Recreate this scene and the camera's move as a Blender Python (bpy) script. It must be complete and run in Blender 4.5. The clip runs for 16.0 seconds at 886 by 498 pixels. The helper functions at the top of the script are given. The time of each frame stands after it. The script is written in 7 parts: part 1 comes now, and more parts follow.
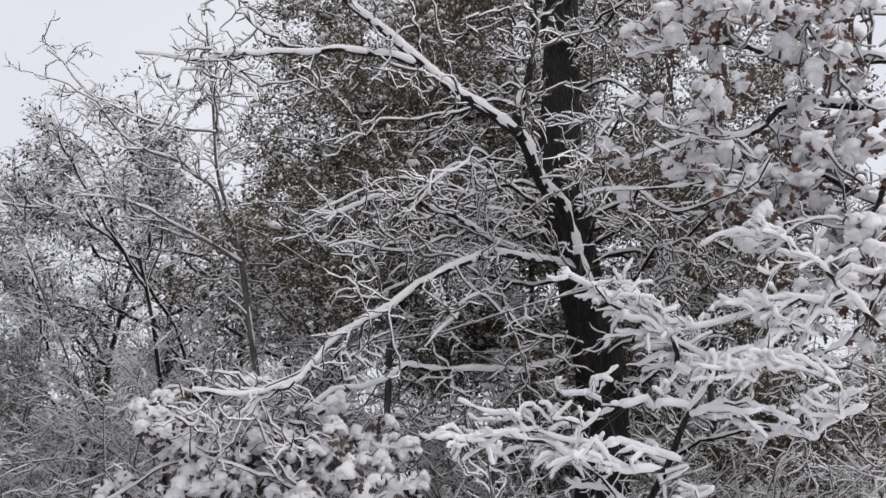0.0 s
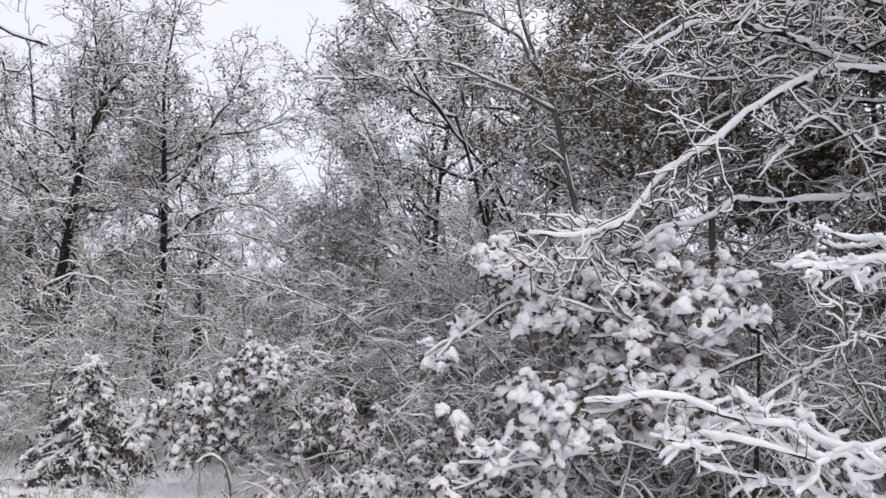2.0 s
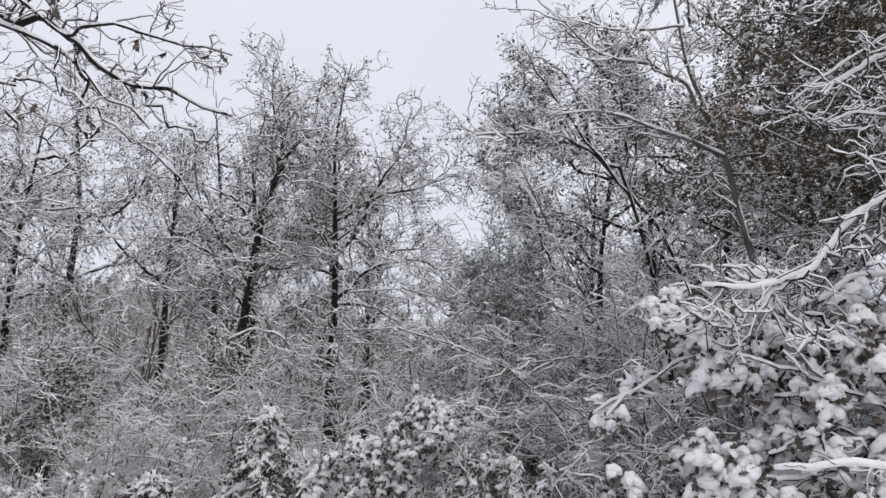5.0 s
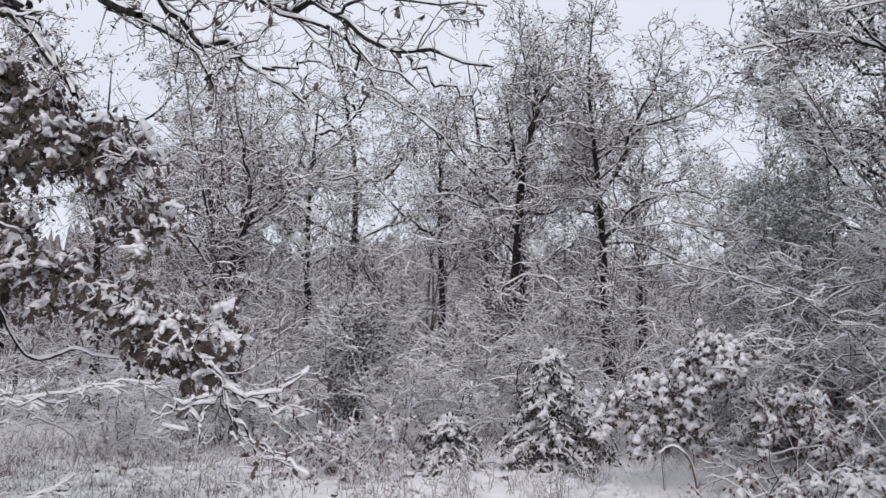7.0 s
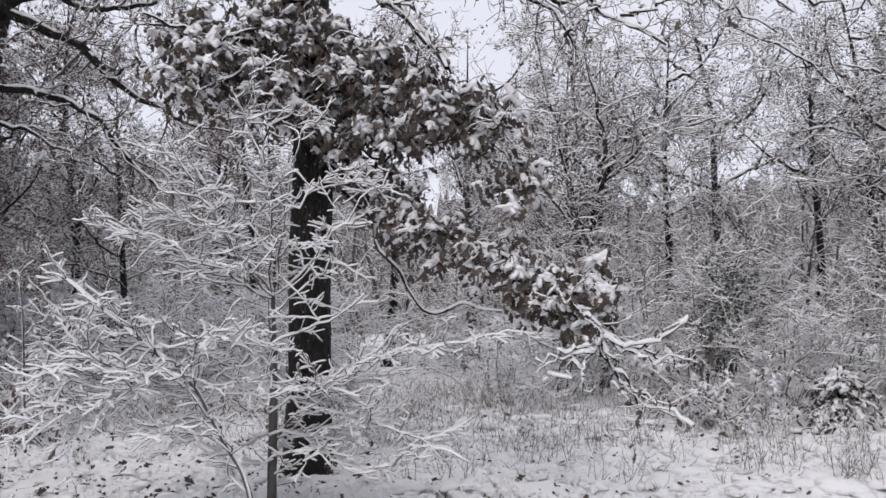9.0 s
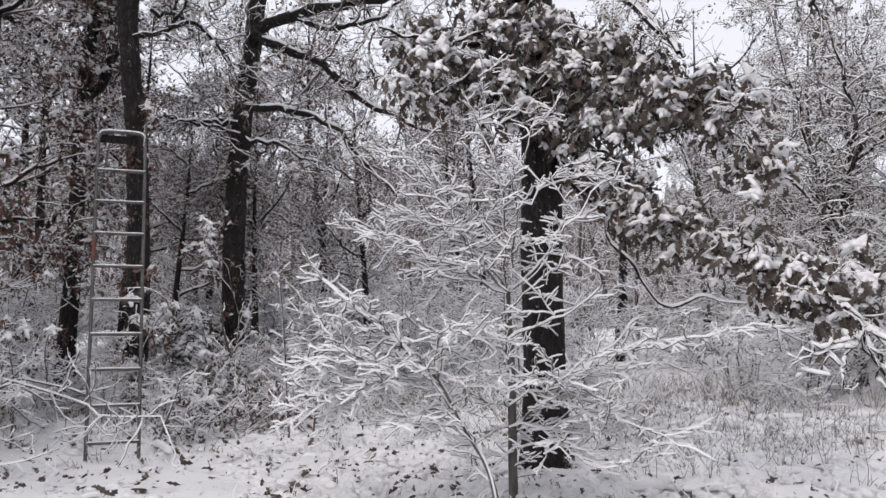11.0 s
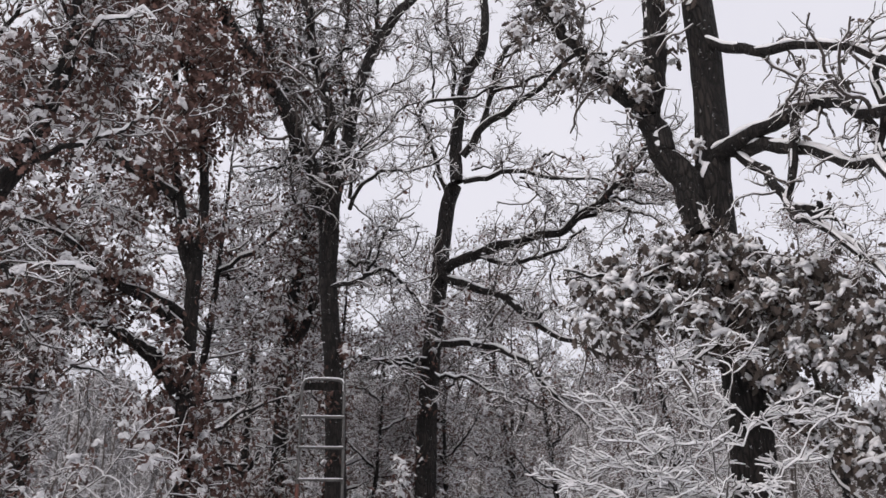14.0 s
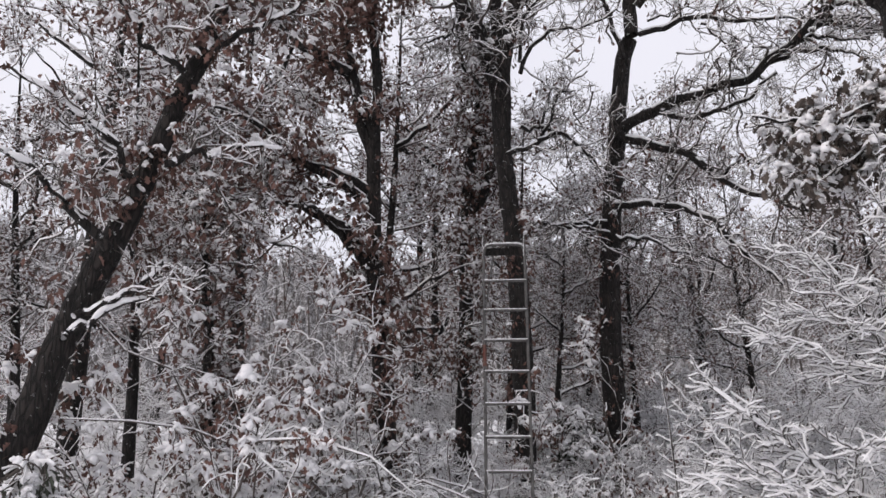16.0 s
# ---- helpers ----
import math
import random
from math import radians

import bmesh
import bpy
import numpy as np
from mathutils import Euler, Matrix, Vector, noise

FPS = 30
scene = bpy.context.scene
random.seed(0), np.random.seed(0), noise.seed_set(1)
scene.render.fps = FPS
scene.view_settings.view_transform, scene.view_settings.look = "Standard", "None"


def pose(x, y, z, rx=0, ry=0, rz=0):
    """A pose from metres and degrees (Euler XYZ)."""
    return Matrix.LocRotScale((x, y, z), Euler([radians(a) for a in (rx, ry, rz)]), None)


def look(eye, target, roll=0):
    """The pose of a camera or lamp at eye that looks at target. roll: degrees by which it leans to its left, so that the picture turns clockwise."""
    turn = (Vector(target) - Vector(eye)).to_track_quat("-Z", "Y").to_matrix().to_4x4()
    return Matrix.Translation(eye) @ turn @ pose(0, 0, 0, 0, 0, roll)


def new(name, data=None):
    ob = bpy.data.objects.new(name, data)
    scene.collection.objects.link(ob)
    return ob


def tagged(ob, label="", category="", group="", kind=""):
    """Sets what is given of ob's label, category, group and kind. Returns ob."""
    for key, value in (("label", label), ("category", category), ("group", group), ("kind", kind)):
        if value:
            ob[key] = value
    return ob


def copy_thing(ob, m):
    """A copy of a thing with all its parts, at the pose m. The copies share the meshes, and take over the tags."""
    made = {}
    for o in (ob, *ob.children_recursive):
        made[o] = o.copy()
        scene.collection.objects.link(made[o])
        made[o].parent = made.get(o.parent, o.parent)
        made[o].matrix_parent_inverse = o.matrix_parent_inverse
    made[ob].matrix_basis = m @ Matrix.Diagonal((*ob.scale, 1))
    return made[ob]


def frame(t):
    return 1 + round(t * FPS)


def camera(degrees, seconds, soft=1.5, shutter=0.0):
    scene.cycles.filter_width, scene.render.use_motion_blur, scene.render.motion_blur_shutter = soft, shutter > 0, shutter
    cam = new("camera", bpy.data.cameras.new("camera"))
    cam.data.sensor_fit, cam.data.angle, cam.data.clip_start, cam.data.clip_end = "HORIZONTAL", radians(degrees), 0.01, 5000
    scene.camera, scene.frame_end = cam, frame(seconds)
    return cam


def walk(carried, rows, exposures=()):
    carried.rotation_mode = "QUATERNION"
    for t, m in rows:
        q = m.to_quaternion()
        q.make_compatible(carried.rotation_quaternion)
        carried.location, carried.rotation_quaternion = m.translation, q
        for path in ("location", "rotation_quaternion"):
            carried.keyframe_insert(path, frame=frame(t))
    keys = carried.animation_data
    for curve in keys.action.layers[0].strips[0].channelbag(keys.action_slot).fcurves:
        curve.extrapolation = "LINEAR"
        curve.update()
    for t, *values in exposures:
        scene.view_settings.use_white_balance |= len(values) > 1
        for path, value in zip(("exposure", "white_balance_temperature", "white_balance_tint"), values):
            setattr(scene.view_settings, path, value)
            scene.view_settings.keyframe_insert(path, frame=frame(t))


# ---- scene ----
cam = camera(56.2, 16.0, soft=1.5, shutter=0.1)

# seconds, eye, heading (to the left of +y), pitch, lean
ROWS = (
    (0.0, 0.342, 0.101, 1.416, -0.00, 20.57, -0.50),
    (0.5, 0.341, 0.118, 1.364, 2.10, 15.37, -0.11),
    (1.0, 0.304, 0.112, 1.327, 6.12, 11.63, -0.95),
    (1.5, 0.230, 0.129, 1.338, 13.68, 9.37, -0.51),
    (2.0, 0.164, 0.049, 1.360, 21.20, 10.01, 0.81),
    (2.5, 0.144, 0.037, 1.398, 26.39, 12.07, 1.35),
    (3.0, 0.140, 0.051, 1.402, 28.53, 13.37, 1.64),
    (3.2, 0.139, 0.038, 1.404, 29.00, 13.58, 1.65),
    (5.3, 0.105, 0.095, 1.361, 34.52, 13.07, 2.44),
    (5.5, 0.087, 0.081, 1.345, 36.38, 12.66, 2.32),
    (6.0, 0.037, 0.064, 1.359, 42.04, 10.73, 1.62),
    (6.5, 0.036, 0.046, 1.372, 46.94, 9.43, 0.61),
    (7.0, 0.030, 0.051, 1.372, 50.78, 9.01, 0.35),
    (7.5, -0.025, 0.042, 1.352, 56.38, 8.26, 0.42),
    (8.0, -0.002, 0.002, 1.346, 61.33, 7.44, 0.66),
    (8.5, -0.029, -0.022, 1.340, 68.30, 6.81, 0.48),
    (9.0, -0.051, -0.043, 1.338, 75.02, 5.86, 0.01),
    (9.2, -0.032, -0.063, 1.332, 76.87, 5.65, -0.08),
    (11.3, -0.038, -0.135, 1.336, 92.78, 6.21, -0.35),
    (11.5, -0.039, -0.151, 1.348, 94.25, 6.99, -0.38),
    (12.0, -0.004, -0.182, 1.371, 96.51, 10.47, -0.36),
    (12.5, 0.034, -0.206, 1.452, 97.74, 14.07, -0.23),
    (13.0, 0.038, -0.254, 1.518, 98.85, 17.29, 0.23),
    (13.5, 0.055, -0.257, 1.564, 99.70, 19.82, 0.02),
    (14.0, 0.044, -0.227, 1.571, 102.82, 20.37, -0.59),
    (14.5, 0.029, -0.196, 1.577, 108.44, 19.05, -1.24),
    (15.0, 0.011, -0.179, 1.578, 112.40, 17.60, -1.38),
    (15.5, 0.006, -0.181, 1.573, 114.93, 16.13, -1.05),
    (16.0, -0.020, -0.216, 1.509, 115.64, 11.55, -0.22),
)
walk(cam, [(t, pose(x, y, z, 90 + pitch, 0, yaw) @ pose(0, 0, 0, 0, 0, lean))
           for t, x, y, z, yaw, pitch, lean in ROWS],
     exposures=[(0.0, 0.06, 6520, 10), (0.5, 0.22, 6500, 10), (1.5, 0.43, 6440, 12), (2.0, 0.31, 6430, 12), (2.5, 0.18, 6420, 11), (3.2, 0.09, 6400, 10), (6.0, 0.08, 6380, 10), (7.5, 0.11, 6320, 13), (9.0, 0.13, 6430, 12), (11.4, 0.31, 6580, 11), (12.5, 0.23, 6680, 12), (14.5, 0.06, 6620, 13), (16.0, 0.18, 6600, 13)])

# ---- overcast winter daylight ----
world = bpy.data.worlds.new("overcast")
scene.world = world
world.use_nodes = True
wn, wl = world.node_tree.nodes, world.node_tree.links
sky = wn.new("ShaderNodeTexSky")
sky.sky_type, sky.sun_disc = "NISHITA", False
sky.sun_elevation, sky.sun_rotation = radians(48), radians(124)
cloud = wn.new("ShaderNodeTexNoise")
cloud.inputs["Scale"].default_value, cloud.inputs["Detail"].default_value = 2.2, 5
cloud_ramp = wn.new("ShaderNodeValToRGB")
cloud_ramp.color_ramp.elements[0].color = (0.855, 0.87, 0.965, 1)
cloud_ramp.color_ramp.elements[1].color = (0.96, 0.97, 1.045, 1)
cloud_ramp.color_ramp.elements[0].position, cloud_ramp.color_ramp.elements[1].position = 0.3, 0.7
lift = wn.new("ShaderNodeVectorMath")
lift.operation = "SCALE"
lift.inputs[3].default_value = 8.6
veil = wn.new("ShaderNodeMix")
veil.data_type = "RGBA"
veil.inputs[0].default_value = 0.93
wl.new(cloud.outputs[0], cloud_ramp.inputs[0])
wl.new(cloud_ramp.outputs[0], lift.inputs[0])
wl.new(sky.outputs[0], veil.inputs[6])
wl.new(lift.outputs[0], veil.inputs[7])
wl.new(veil.outputs[2], wn["Background"].inputs[0])
wn["Background"].inputs[1].default_value = 0.1
sun = new("sun", bpy.data.lights.new("sun", "SUN"))
sun.data.energy, sun.data.angle, sun.data.color = 0.9, radians(50), (1.0, 0.90, 0.80)
sun.matrix_world = look((9, -6, 12), (0, 0, 0))


# ---- materials ----
def material(name, low, high, scale, rough, bump=0.3, bump_scale=40.0, vary=0.0, stretch=(1, 1, 1), fine=0.0):
    """Two noise scales between two colours, with relief; vary: brightness from piece to piece."""
    m = bpy.data.materials.new(name)
    m.use_nodes = True
    n, l = m.node_tree.nodes, m.node_tree.links
    b = n["Principled BSDF"]
    b.inputs["Roughness"].default_value = rough
    co, mp = n.new("ShaderNodeTexCoord"), n.new("ShaderNodeMapping")
    mp.inputs["Scale"].default_value = stretch
    l.new(co.outputs["Object"], mp.inputs[0])
    a, c, ramp = n.new("ShaderNodeTexNoise"), n.new("ShaderNodeTexNoise"), n.new("ShaderNodeValToRGB")
    a.inputs["Scale"].default_value, a.inputs["Detail"].default_value = scale, 6
    c.inputs["Scale"].default_value, c.inputs["Detail"].default_value = bump_scale, 4
    l.new(mp.outputs[0], a.inputs[0]), l.new(mp.outputs[0], c.inputs[0])
    ramp.color_ramp.elements[0].color, ramp.color_ramp.elements[1].color = (*low, 1), (*high, 1)
    ramp.color_ramp.elements[0].position, ramp.color_ramp.elements[1].position = 0.32, 0.68
    if fine:
        add = n.new("ShaderNodeMath")
        add.operation = "MULTIPLY_ADD"
        add.inputs[1].default_value = fine
        l.new(c.outputs[0], add.inputs[0]), l.new(a.outputs[0], add.inputs[2])
        sub = n.new("ShaderNodeMath")
        sub.operation = "SUBTRACT"
        sub.inputs[1].default_value = fine / 2
        l.new(add.outputs[0], sub.inputs[0]), l.new(sub.outputs[0], ramp.inputs[0])
    else:
        l.new(a.outputs[0], ramp.inputs[0])
    colour = ramp.outputs[0]
    if vary:
        geo, hsv, mr = n.new("ShaderNodeNewGeometry"), n.new("ShaderNodeHueSaturation"), n.new("ShaderNodeMapRange")
        mr.inputs[3].default_value, mr.inputs[4].default_value = 1 - vary, 1 + vary
        l.new(geo.outputs["Random Per Island"], mr.inputs[0]), l.new(mr.outputs[0], hsv.inputs["Value"])
        l.new(colour, hsv.inputs["Color"])
        colour = hsv.outputs[0]
    l.new(colour, b.inputs["Base Color"])
    if bump:
        bp = n.new("ShaderNodeBump")
        bp.inputs["Strength"].default_value, bp.inputs["Distance"].default_value = bump, 0.02
        l.new(c.outputs[0], bp.inputs["Height"]), l.new(bp.outputs[0], b.inputs["Normal"])
    return m


SNOW = material("snow", (0.84, 0.84, 0.855), (0.92, 0.92, 0.93), 3.0, 0.8, 0.5, 45.0)


def bark(name, low, high, fleck):
    """Ridged bark: long plates parted by dark cracks, with grains of blown snow caught in it."""
    m = material(name, low, high, 9.0, 0.95, 0, 60.0, 0, (1, 1, 0.3), 0.4)
    n, l = m.node_tree.nodes, m.node_tree.links
    b = n["Principled BSDF"]
    co, mp = n.new("ShaderNodeTexCoord"), n.new("ShaderNodeMapping")
    mp.inputs["Scale"].default_value = (1, 1, 0.22)
    v, w = n.new("ShaderNodeTexVoronoi"), n.new("ShaderNodeTexNoise")
    v.feature = "DISTANCE_TO_EDGE"
    v.inputs["Scale"].default_value = 26
    w.inputs["Scale"].default_value, w.inputs["Detail"].default_value = 7, 6
    warp = n.new("ShaderNodeMix")
    warp.data_type = "RGBA"
    warp.inputs[0].default_value = 0.12
    l.new(co.outputs["Object"], mp.inputs[0]), l.new(mp.outputs[0], w.inputs[0])
    l.new(mp.outputs[0], warp.inputs[6]), l.new(w.outputs[1], warp.inputs[7]), l.new(warp.outputs[2], v.inputs[0])
    crack = n.new("ShaderNodeMapRange")
    crack.inputs[2].default_value = 0.22
    l.new(v.outputs["Distance"], crack.inputs[0])
    dark = n.new("ShaderNodeMix")
    dark.data_type = "RGBA"
    dark.inputs[6].default_value = (low[0] * 0.5, low[1] * 0.5, low[2] * 0.5, 1)
    old = b.inputs["Base Color"].links[0].from_socket
    l.new(crack.outputs[0], dark.inputs[0]), l.new(old, dark.inputs[7])
    grain, ramp, white = n.new("ShaderNodeTexNoise"), n.new("ShaderNodeValToRGB"), n.new("ShaderNodeMix")
    grain.inputs["Scale"].default_value, grain.inputs["Detail"].default_value, grain.inputs["Roughness"].default_value = 16, 8, 0.75
    ramp.color_ramp.elements[0].position, ramp.color_ramp.elements[1].position = fleck, fleck + 0.05
    white.data_type = "RGBA"
    white.inputs[7].default_value = (0.72, 0.72, 0.74, 1)
    l.new(co.outputs["Object"], grain.inputs[0]), l.new(grain.outputs[0], ramp.inputs[0]), l.new(ramp.outputs[0], white.inputs[0])
    l.new(dark.outputs[2], white.inputs[6]), l.new(white.outputs[2], b.inputs["Base Color"])
    bp = n.new("ShaderNodeBump")
    bp.inputs["Strength"].default_value, bp.inputs["Distance"].default_value = 0.9, 0.03
    l.new(crack.outputs[0], bp.inputs["Height"]), l.new(bp.outputs[0], b.inputs["Normal"])
    return m


BARK = bark("oak_bark", (0.012, 0.010, 0.009), (0.042, 0.035, 0.031), 0.62)
TWIG = material("twig_bark", (0.05, 0.042, 0.038), (0.125, 0.107, 0.097), 9.0, 0.9, 0.3, 70.0, 0.3)
GREY = material("grey_bark", (0.06, 0.055, 0.05), (0.16, 0.15, 0.14), 10.0, 0.9, 0.5, 50.0, 0, (1, 1, 0.4), 0.3)
DARK = bark("dark_bark", (0.010, 0.008, 0.007), (0.034, 0.027, 0.024), 0.69)
LEAF = material("oak_leaf", (0.072, 0.038, 0.031), (0.165, 0.09, 0.072), 6.0, 0.8, 0.2, 80.0, 0.45)
RUSSET = material("russet_leaf", (0.052, 0.043, 0.036), (0.112, 0.086, 0.072), 6.0, 0.8, 0.2, 80.0, 0.45)
WEED = material("dead_weed", (0.13, 0.115, 0.10), (0.30, 0.27, 0.24), 5.0, 0.9, 0.1, 60.0, 0.4)
OLIVE = material("olive_needle", (0.085, 0.077, 0.05), (0.165, 0.122, 0.076), 1.6, 0.85, 0.2, 80.0, 0.4)
FROSTED = material("frosted_needle", (0.13, 0.145, 0.13), (0.33, 0.35, 0.33), 5.0, 0.85, 0.2, 80.0, 0.3)
GREEN = material("conifer_needle", (0.03, 0.036, 0.027), (0.07, 0.08, 0.058), 4.0, 0.85, 0.2, 80.0, 0.4)
STRAW = material("dry_grass", (0.13, 0.10, 0.065), (0.30, 0.25, 0.18), 5.0, 0.9, 0.1, 60.0, 0.4)
STEEL = material("weathered_steel", (0.055, 0.052, 0.05), (0.13, 0.126, 0.12), 18.0, 0.6, 0.25, 90.0, 0, (1, 1, 0.5), 0.4)
RUST = material("red_paint", (0.16, 0.035, 0.025), (0.10, 0.06, 0.045), 22.0, 0.7, 0.25, 90.0)


def ground_snow():
    m = material("ground_snow", (0.82, 0.82, 0.835), (0.91, 0.91, 0.92), 1.2, 0.8, 0.6, 26.0)
    n, l = m.node_tree.nodes, m.node_tree.links
    co, a, r = n.new("ShaderNodeTexCoord"), n.new("ShaderNodeTexNoise"), n.new("ShaderNodeValToRGB")
    a.inputs["Scale"].default_value, a.inputs["Detail"].default_value, a.inputs["Roughness"].default_value = 5.5, 8, 0.75
    r.color_ramp.elements[0].position, r.color_ramp.elements[1].position = 0.58, 0.66
    mix = n.new("ShaderNodeMix")
    mix.data_type = "RGBA"
    mix.inputs[7].default_value = (0.17, 0.125, 0.09, 1)
    b = n["Principled BSDF"]
    old = b.inputs["Base Color"].links[0].from_socket
    l.new(co.outputs["Object"], a.inputs[0]), l.new(a.outputs[0], r.inputs[0]), l.new(r.outputs[0], mix.inputs[0])
    l.new(old, mix.inputs[6]), l.new(mix.outputs[2], b.inputs["Base Color"])
    return m


GROUND = ground_snow()


# ---- geometry ----
def rise(x, y):
    """Height of the ground: level by the eye, then a gentle slope."""
    d = np.hypot(x, y)
    far = 0.06 * np.clip(np.minimum(d, 22) - 9, 0, None) + 0.02 * np.clip(np.minimum(d, 60) - 22, 0, None)
    return far + 0.03 * np.sin(1.7 * x + 0.6 * y) * np.sin(1.3 * y - 0.4 * x) * np.clip(d / 6, 0, 1)


def spot(yaw, d):
    """Ground place at a heading (degrees to the left of +y) and distance from the eye."""
    x, y = -math.sin(radians(yaw)) * d, math.cos(radians(yaw)) * d
    return np.array([x, y, float(rise(x, y))])


class Soup:
    """Vertices and faces gathered for one mesh."""

    def __init__(self):
        self.v, self.f, self.n = [], [], 0

    def add(self, verts, faces):
        self.v.append(np.asarray(verts, float).reshape(-1, 3))
        self.f.append(np.asarray(faces, np.int64) + self.n)
        self.n += len(self.v[-1])

    def mesh(self, name, mat, origin=(0, 0, 0), smooth=True):
        me = bpy.data.meshes.new(name)
        if self.n:
            v = np.concatenate(self.v) - np.asarray(origin)
            size = np.concatenate([np.full(len(f), f.shape[1]) for f in self.f])
            loops = np.concatenate([f.ravel() for f in self.f])
            me.vertices.add(len(v)), me.loops.add(len(loops)), me.polygons.add(len(size))
            me.vertices.foreach_set("co", v.ravel())
            me.loops.foreach_set("vertex_index", loops.astype(np.int32))
            me.polygons.foreach_set("loop_start", (np.cumsum(size) - size).astype(np.int32))
            me.polygons.foreach_set("use_smooth", np.full(len(size), smooth))
            me.update(calc_edges=True)
        me.materials.append(mat)
        return me


def part(name, soup, mat, parent, origin=(0, 0, 0), label="", kind="", smooth=True):
    ob = new(name, soup.mesh(name, mat, origin, smooth))
    ob.parent = parent
    return tagged(ob, label, kind=kind)


WIND = np.array([0.25, -0.22, 1.0])


def axes(P):
    T = np.gradient(P, axis=1)
    T /= np.linalg.norm(T, axis=2, keepdims=True) + 1e-9
    S = np.cross(T, WIND)
    S /= np.linalg.norm(S, axis=2, keepdims=True) + 1e-9
    return T, S, np.cross(S, T)


def sweep(soup, ring, closed=True):
    """Skin rings of shape (n, k, sides, 3)."""
    n, k, s, _ = ring.shape
    at = np.arange(n * k * s).reshape(n, k, s)
    nxt = np.roll(at, -1, 2) if closed else at[:, :, 1:]
    cur = at if closed else at[:, :, :-1]
    q = np.stack([cur[:, :-1], nxt[:, :-1], nxt[:, 1:], cur[:, 1:]], -1).reshape(-1, 4)
    soup.add(ring.reshape(-1, 3), q)


def tube(soup, P, R, sides, rough=0.0, rng=None):
    _, S, U = axes(P)
    a = np.arange(sides) * 2 * np.pi / sides
    r = np.repeat(R[:, :, None], sides, 2)
    if rough:
        g = rng.standard_normal(r.shape)
        r = r * (1 + rough * (g + np.roll(g, 1, 1) + np.roll(g, 2, 1)) / 1.7)
    ring = P[:, :, None] + r[..., None] * (np.cos(a)[:, None] * S[:, :, None] + np.sin(a)[:, None] * U[:, :, None])
    sweep(soup, ring)


ARCS = {3: ((-1, 0.0), (0, 1.0), (1, 0.0)),
        4: ((-1, 0.0), (-0.6, 0.85), (0.6, 0.85), (1, 0.0)),
        6: ((-1, -0.1), (-0.95, 0.45), (-0.45, 0.95), (0.45, 0.95), (0.95, 0.45), (1, -0.1))}


def capped(ring, T, th):
    """Close the last ring of each roll of snow with a rounded tip."""
    mid = ring[:, -1:].mean(2, keepdims=True) + (T[:, -1:] * np.maximum(th[:, -1:, None], 0) * 0.35)[:, :, None]
    near = mid * 0.75 + ring[:, -1:] * 0.25 - (T[:, -1:] * np.maximum(th[:, -1:, None], 0) * 0.05)[:, :, None]
    near = near + (ring[:, -1:] - ring[:, -1:].mean(2, keepdims=True)) * 0.35
    return np.concatenate([ring, near, np.broadcast_to(mid, ring[:, -1:].shape)], 1)


def cover(soup, P, R, depth, arc, rng, lumpy=0.45, wide=0.45, cling=4.0, patchy=1.0):
    """Snow lying along branches: deep on level ones, a thin plaster on the windward side of upright ones."""
    T, S, U = axes(P)
    level = np.sqrt(np.clip(1 - T[:, :, 2] ** 2, 0, 1))
    n, k = R.shape
    g = rng.standard_normal((n, k + 2))
    g = (g[:, :-2] + g[:, 1:-1] + g[:, 2:]) / 1.7 if k > 20 else g[:, 1:-1]
    lump = np.clip(1 + lumpy * g, 0.25, 1.9)
    th = depth * (0.05 + 0.95 * level ** np.where(R > 0.009, cling, min(cling, 2.2))) * lump
    end = np.ones(k)
    end[0], end[-1] = 0.6, 0.3 if arc == 3 else 0.75
    th = np.minimum(th, R * 0.4 + 0.55 * depth) * end
    # on stout limbs the snow lies in patches: where it is bare it sinks under the bark
    soft = rng.standard_normal((n, k + 4))
    soft = (soft[:, :-4] + soft[:, 1:-3] + soft[:, 2:-2] + soft[:, 3:-1] + soft[:, 4:]) / 2.2
    bare = np.clip(soft - 1.6 * level + 0.7, 0, 1) * (R > 0.03) * patchy
    th = th * (1 - bare) - 0.4 * R * bare
    seat = np.where(R > 0.018, 0.68 if depth < 0.03 else 0.4, 0.3)
    P = P + S * (0.22 * np.maximum(th, 0) * rng.standard_normal((n, k)))[..., None]
    w = R * (0.3 + 0.42 * level) * (1 - 0.3 * bare) + np.maximum(th, 0) * np.where(R > 0.012, 0.22, wide)
    if arc == 6 and depth > 0.04:
        # deep snow wraps thin twigs in fat rounded rolls
        a = np.arange(7) * 2 * np.pi / 7 + 0.3
        t = np.maximum(th, 0.0)
        wrap = 0.75 * R * np.clip(t / 0.015, 0, 1)
        ring = (P[:, :, None] + ((0.46 * t + wrap)[..., None] * np.cos(a))[..., None] * S[:, :, None]
                + (0.42 * t[..., None] + (0.5 * t + wrap)[..., None] * np.sin(a))[..., None] * U[:, :, None])
        sweep(soup, capped(ring, T, t))
        return
    shape = np.array(ARCS[arc])
    ring = (P[:, :, None] + (w[..., None] * shape[:, 0])[..., None] * S[:, :, None]
            + ((R * seat)[..., None] + (R * (1 - seat) + th)[..., None] * shape[:, 1])[..., None] * U[:, :, None])
    sweep(soup, capped(ring, T, th) if arc > 3 else ring, arc > 3)


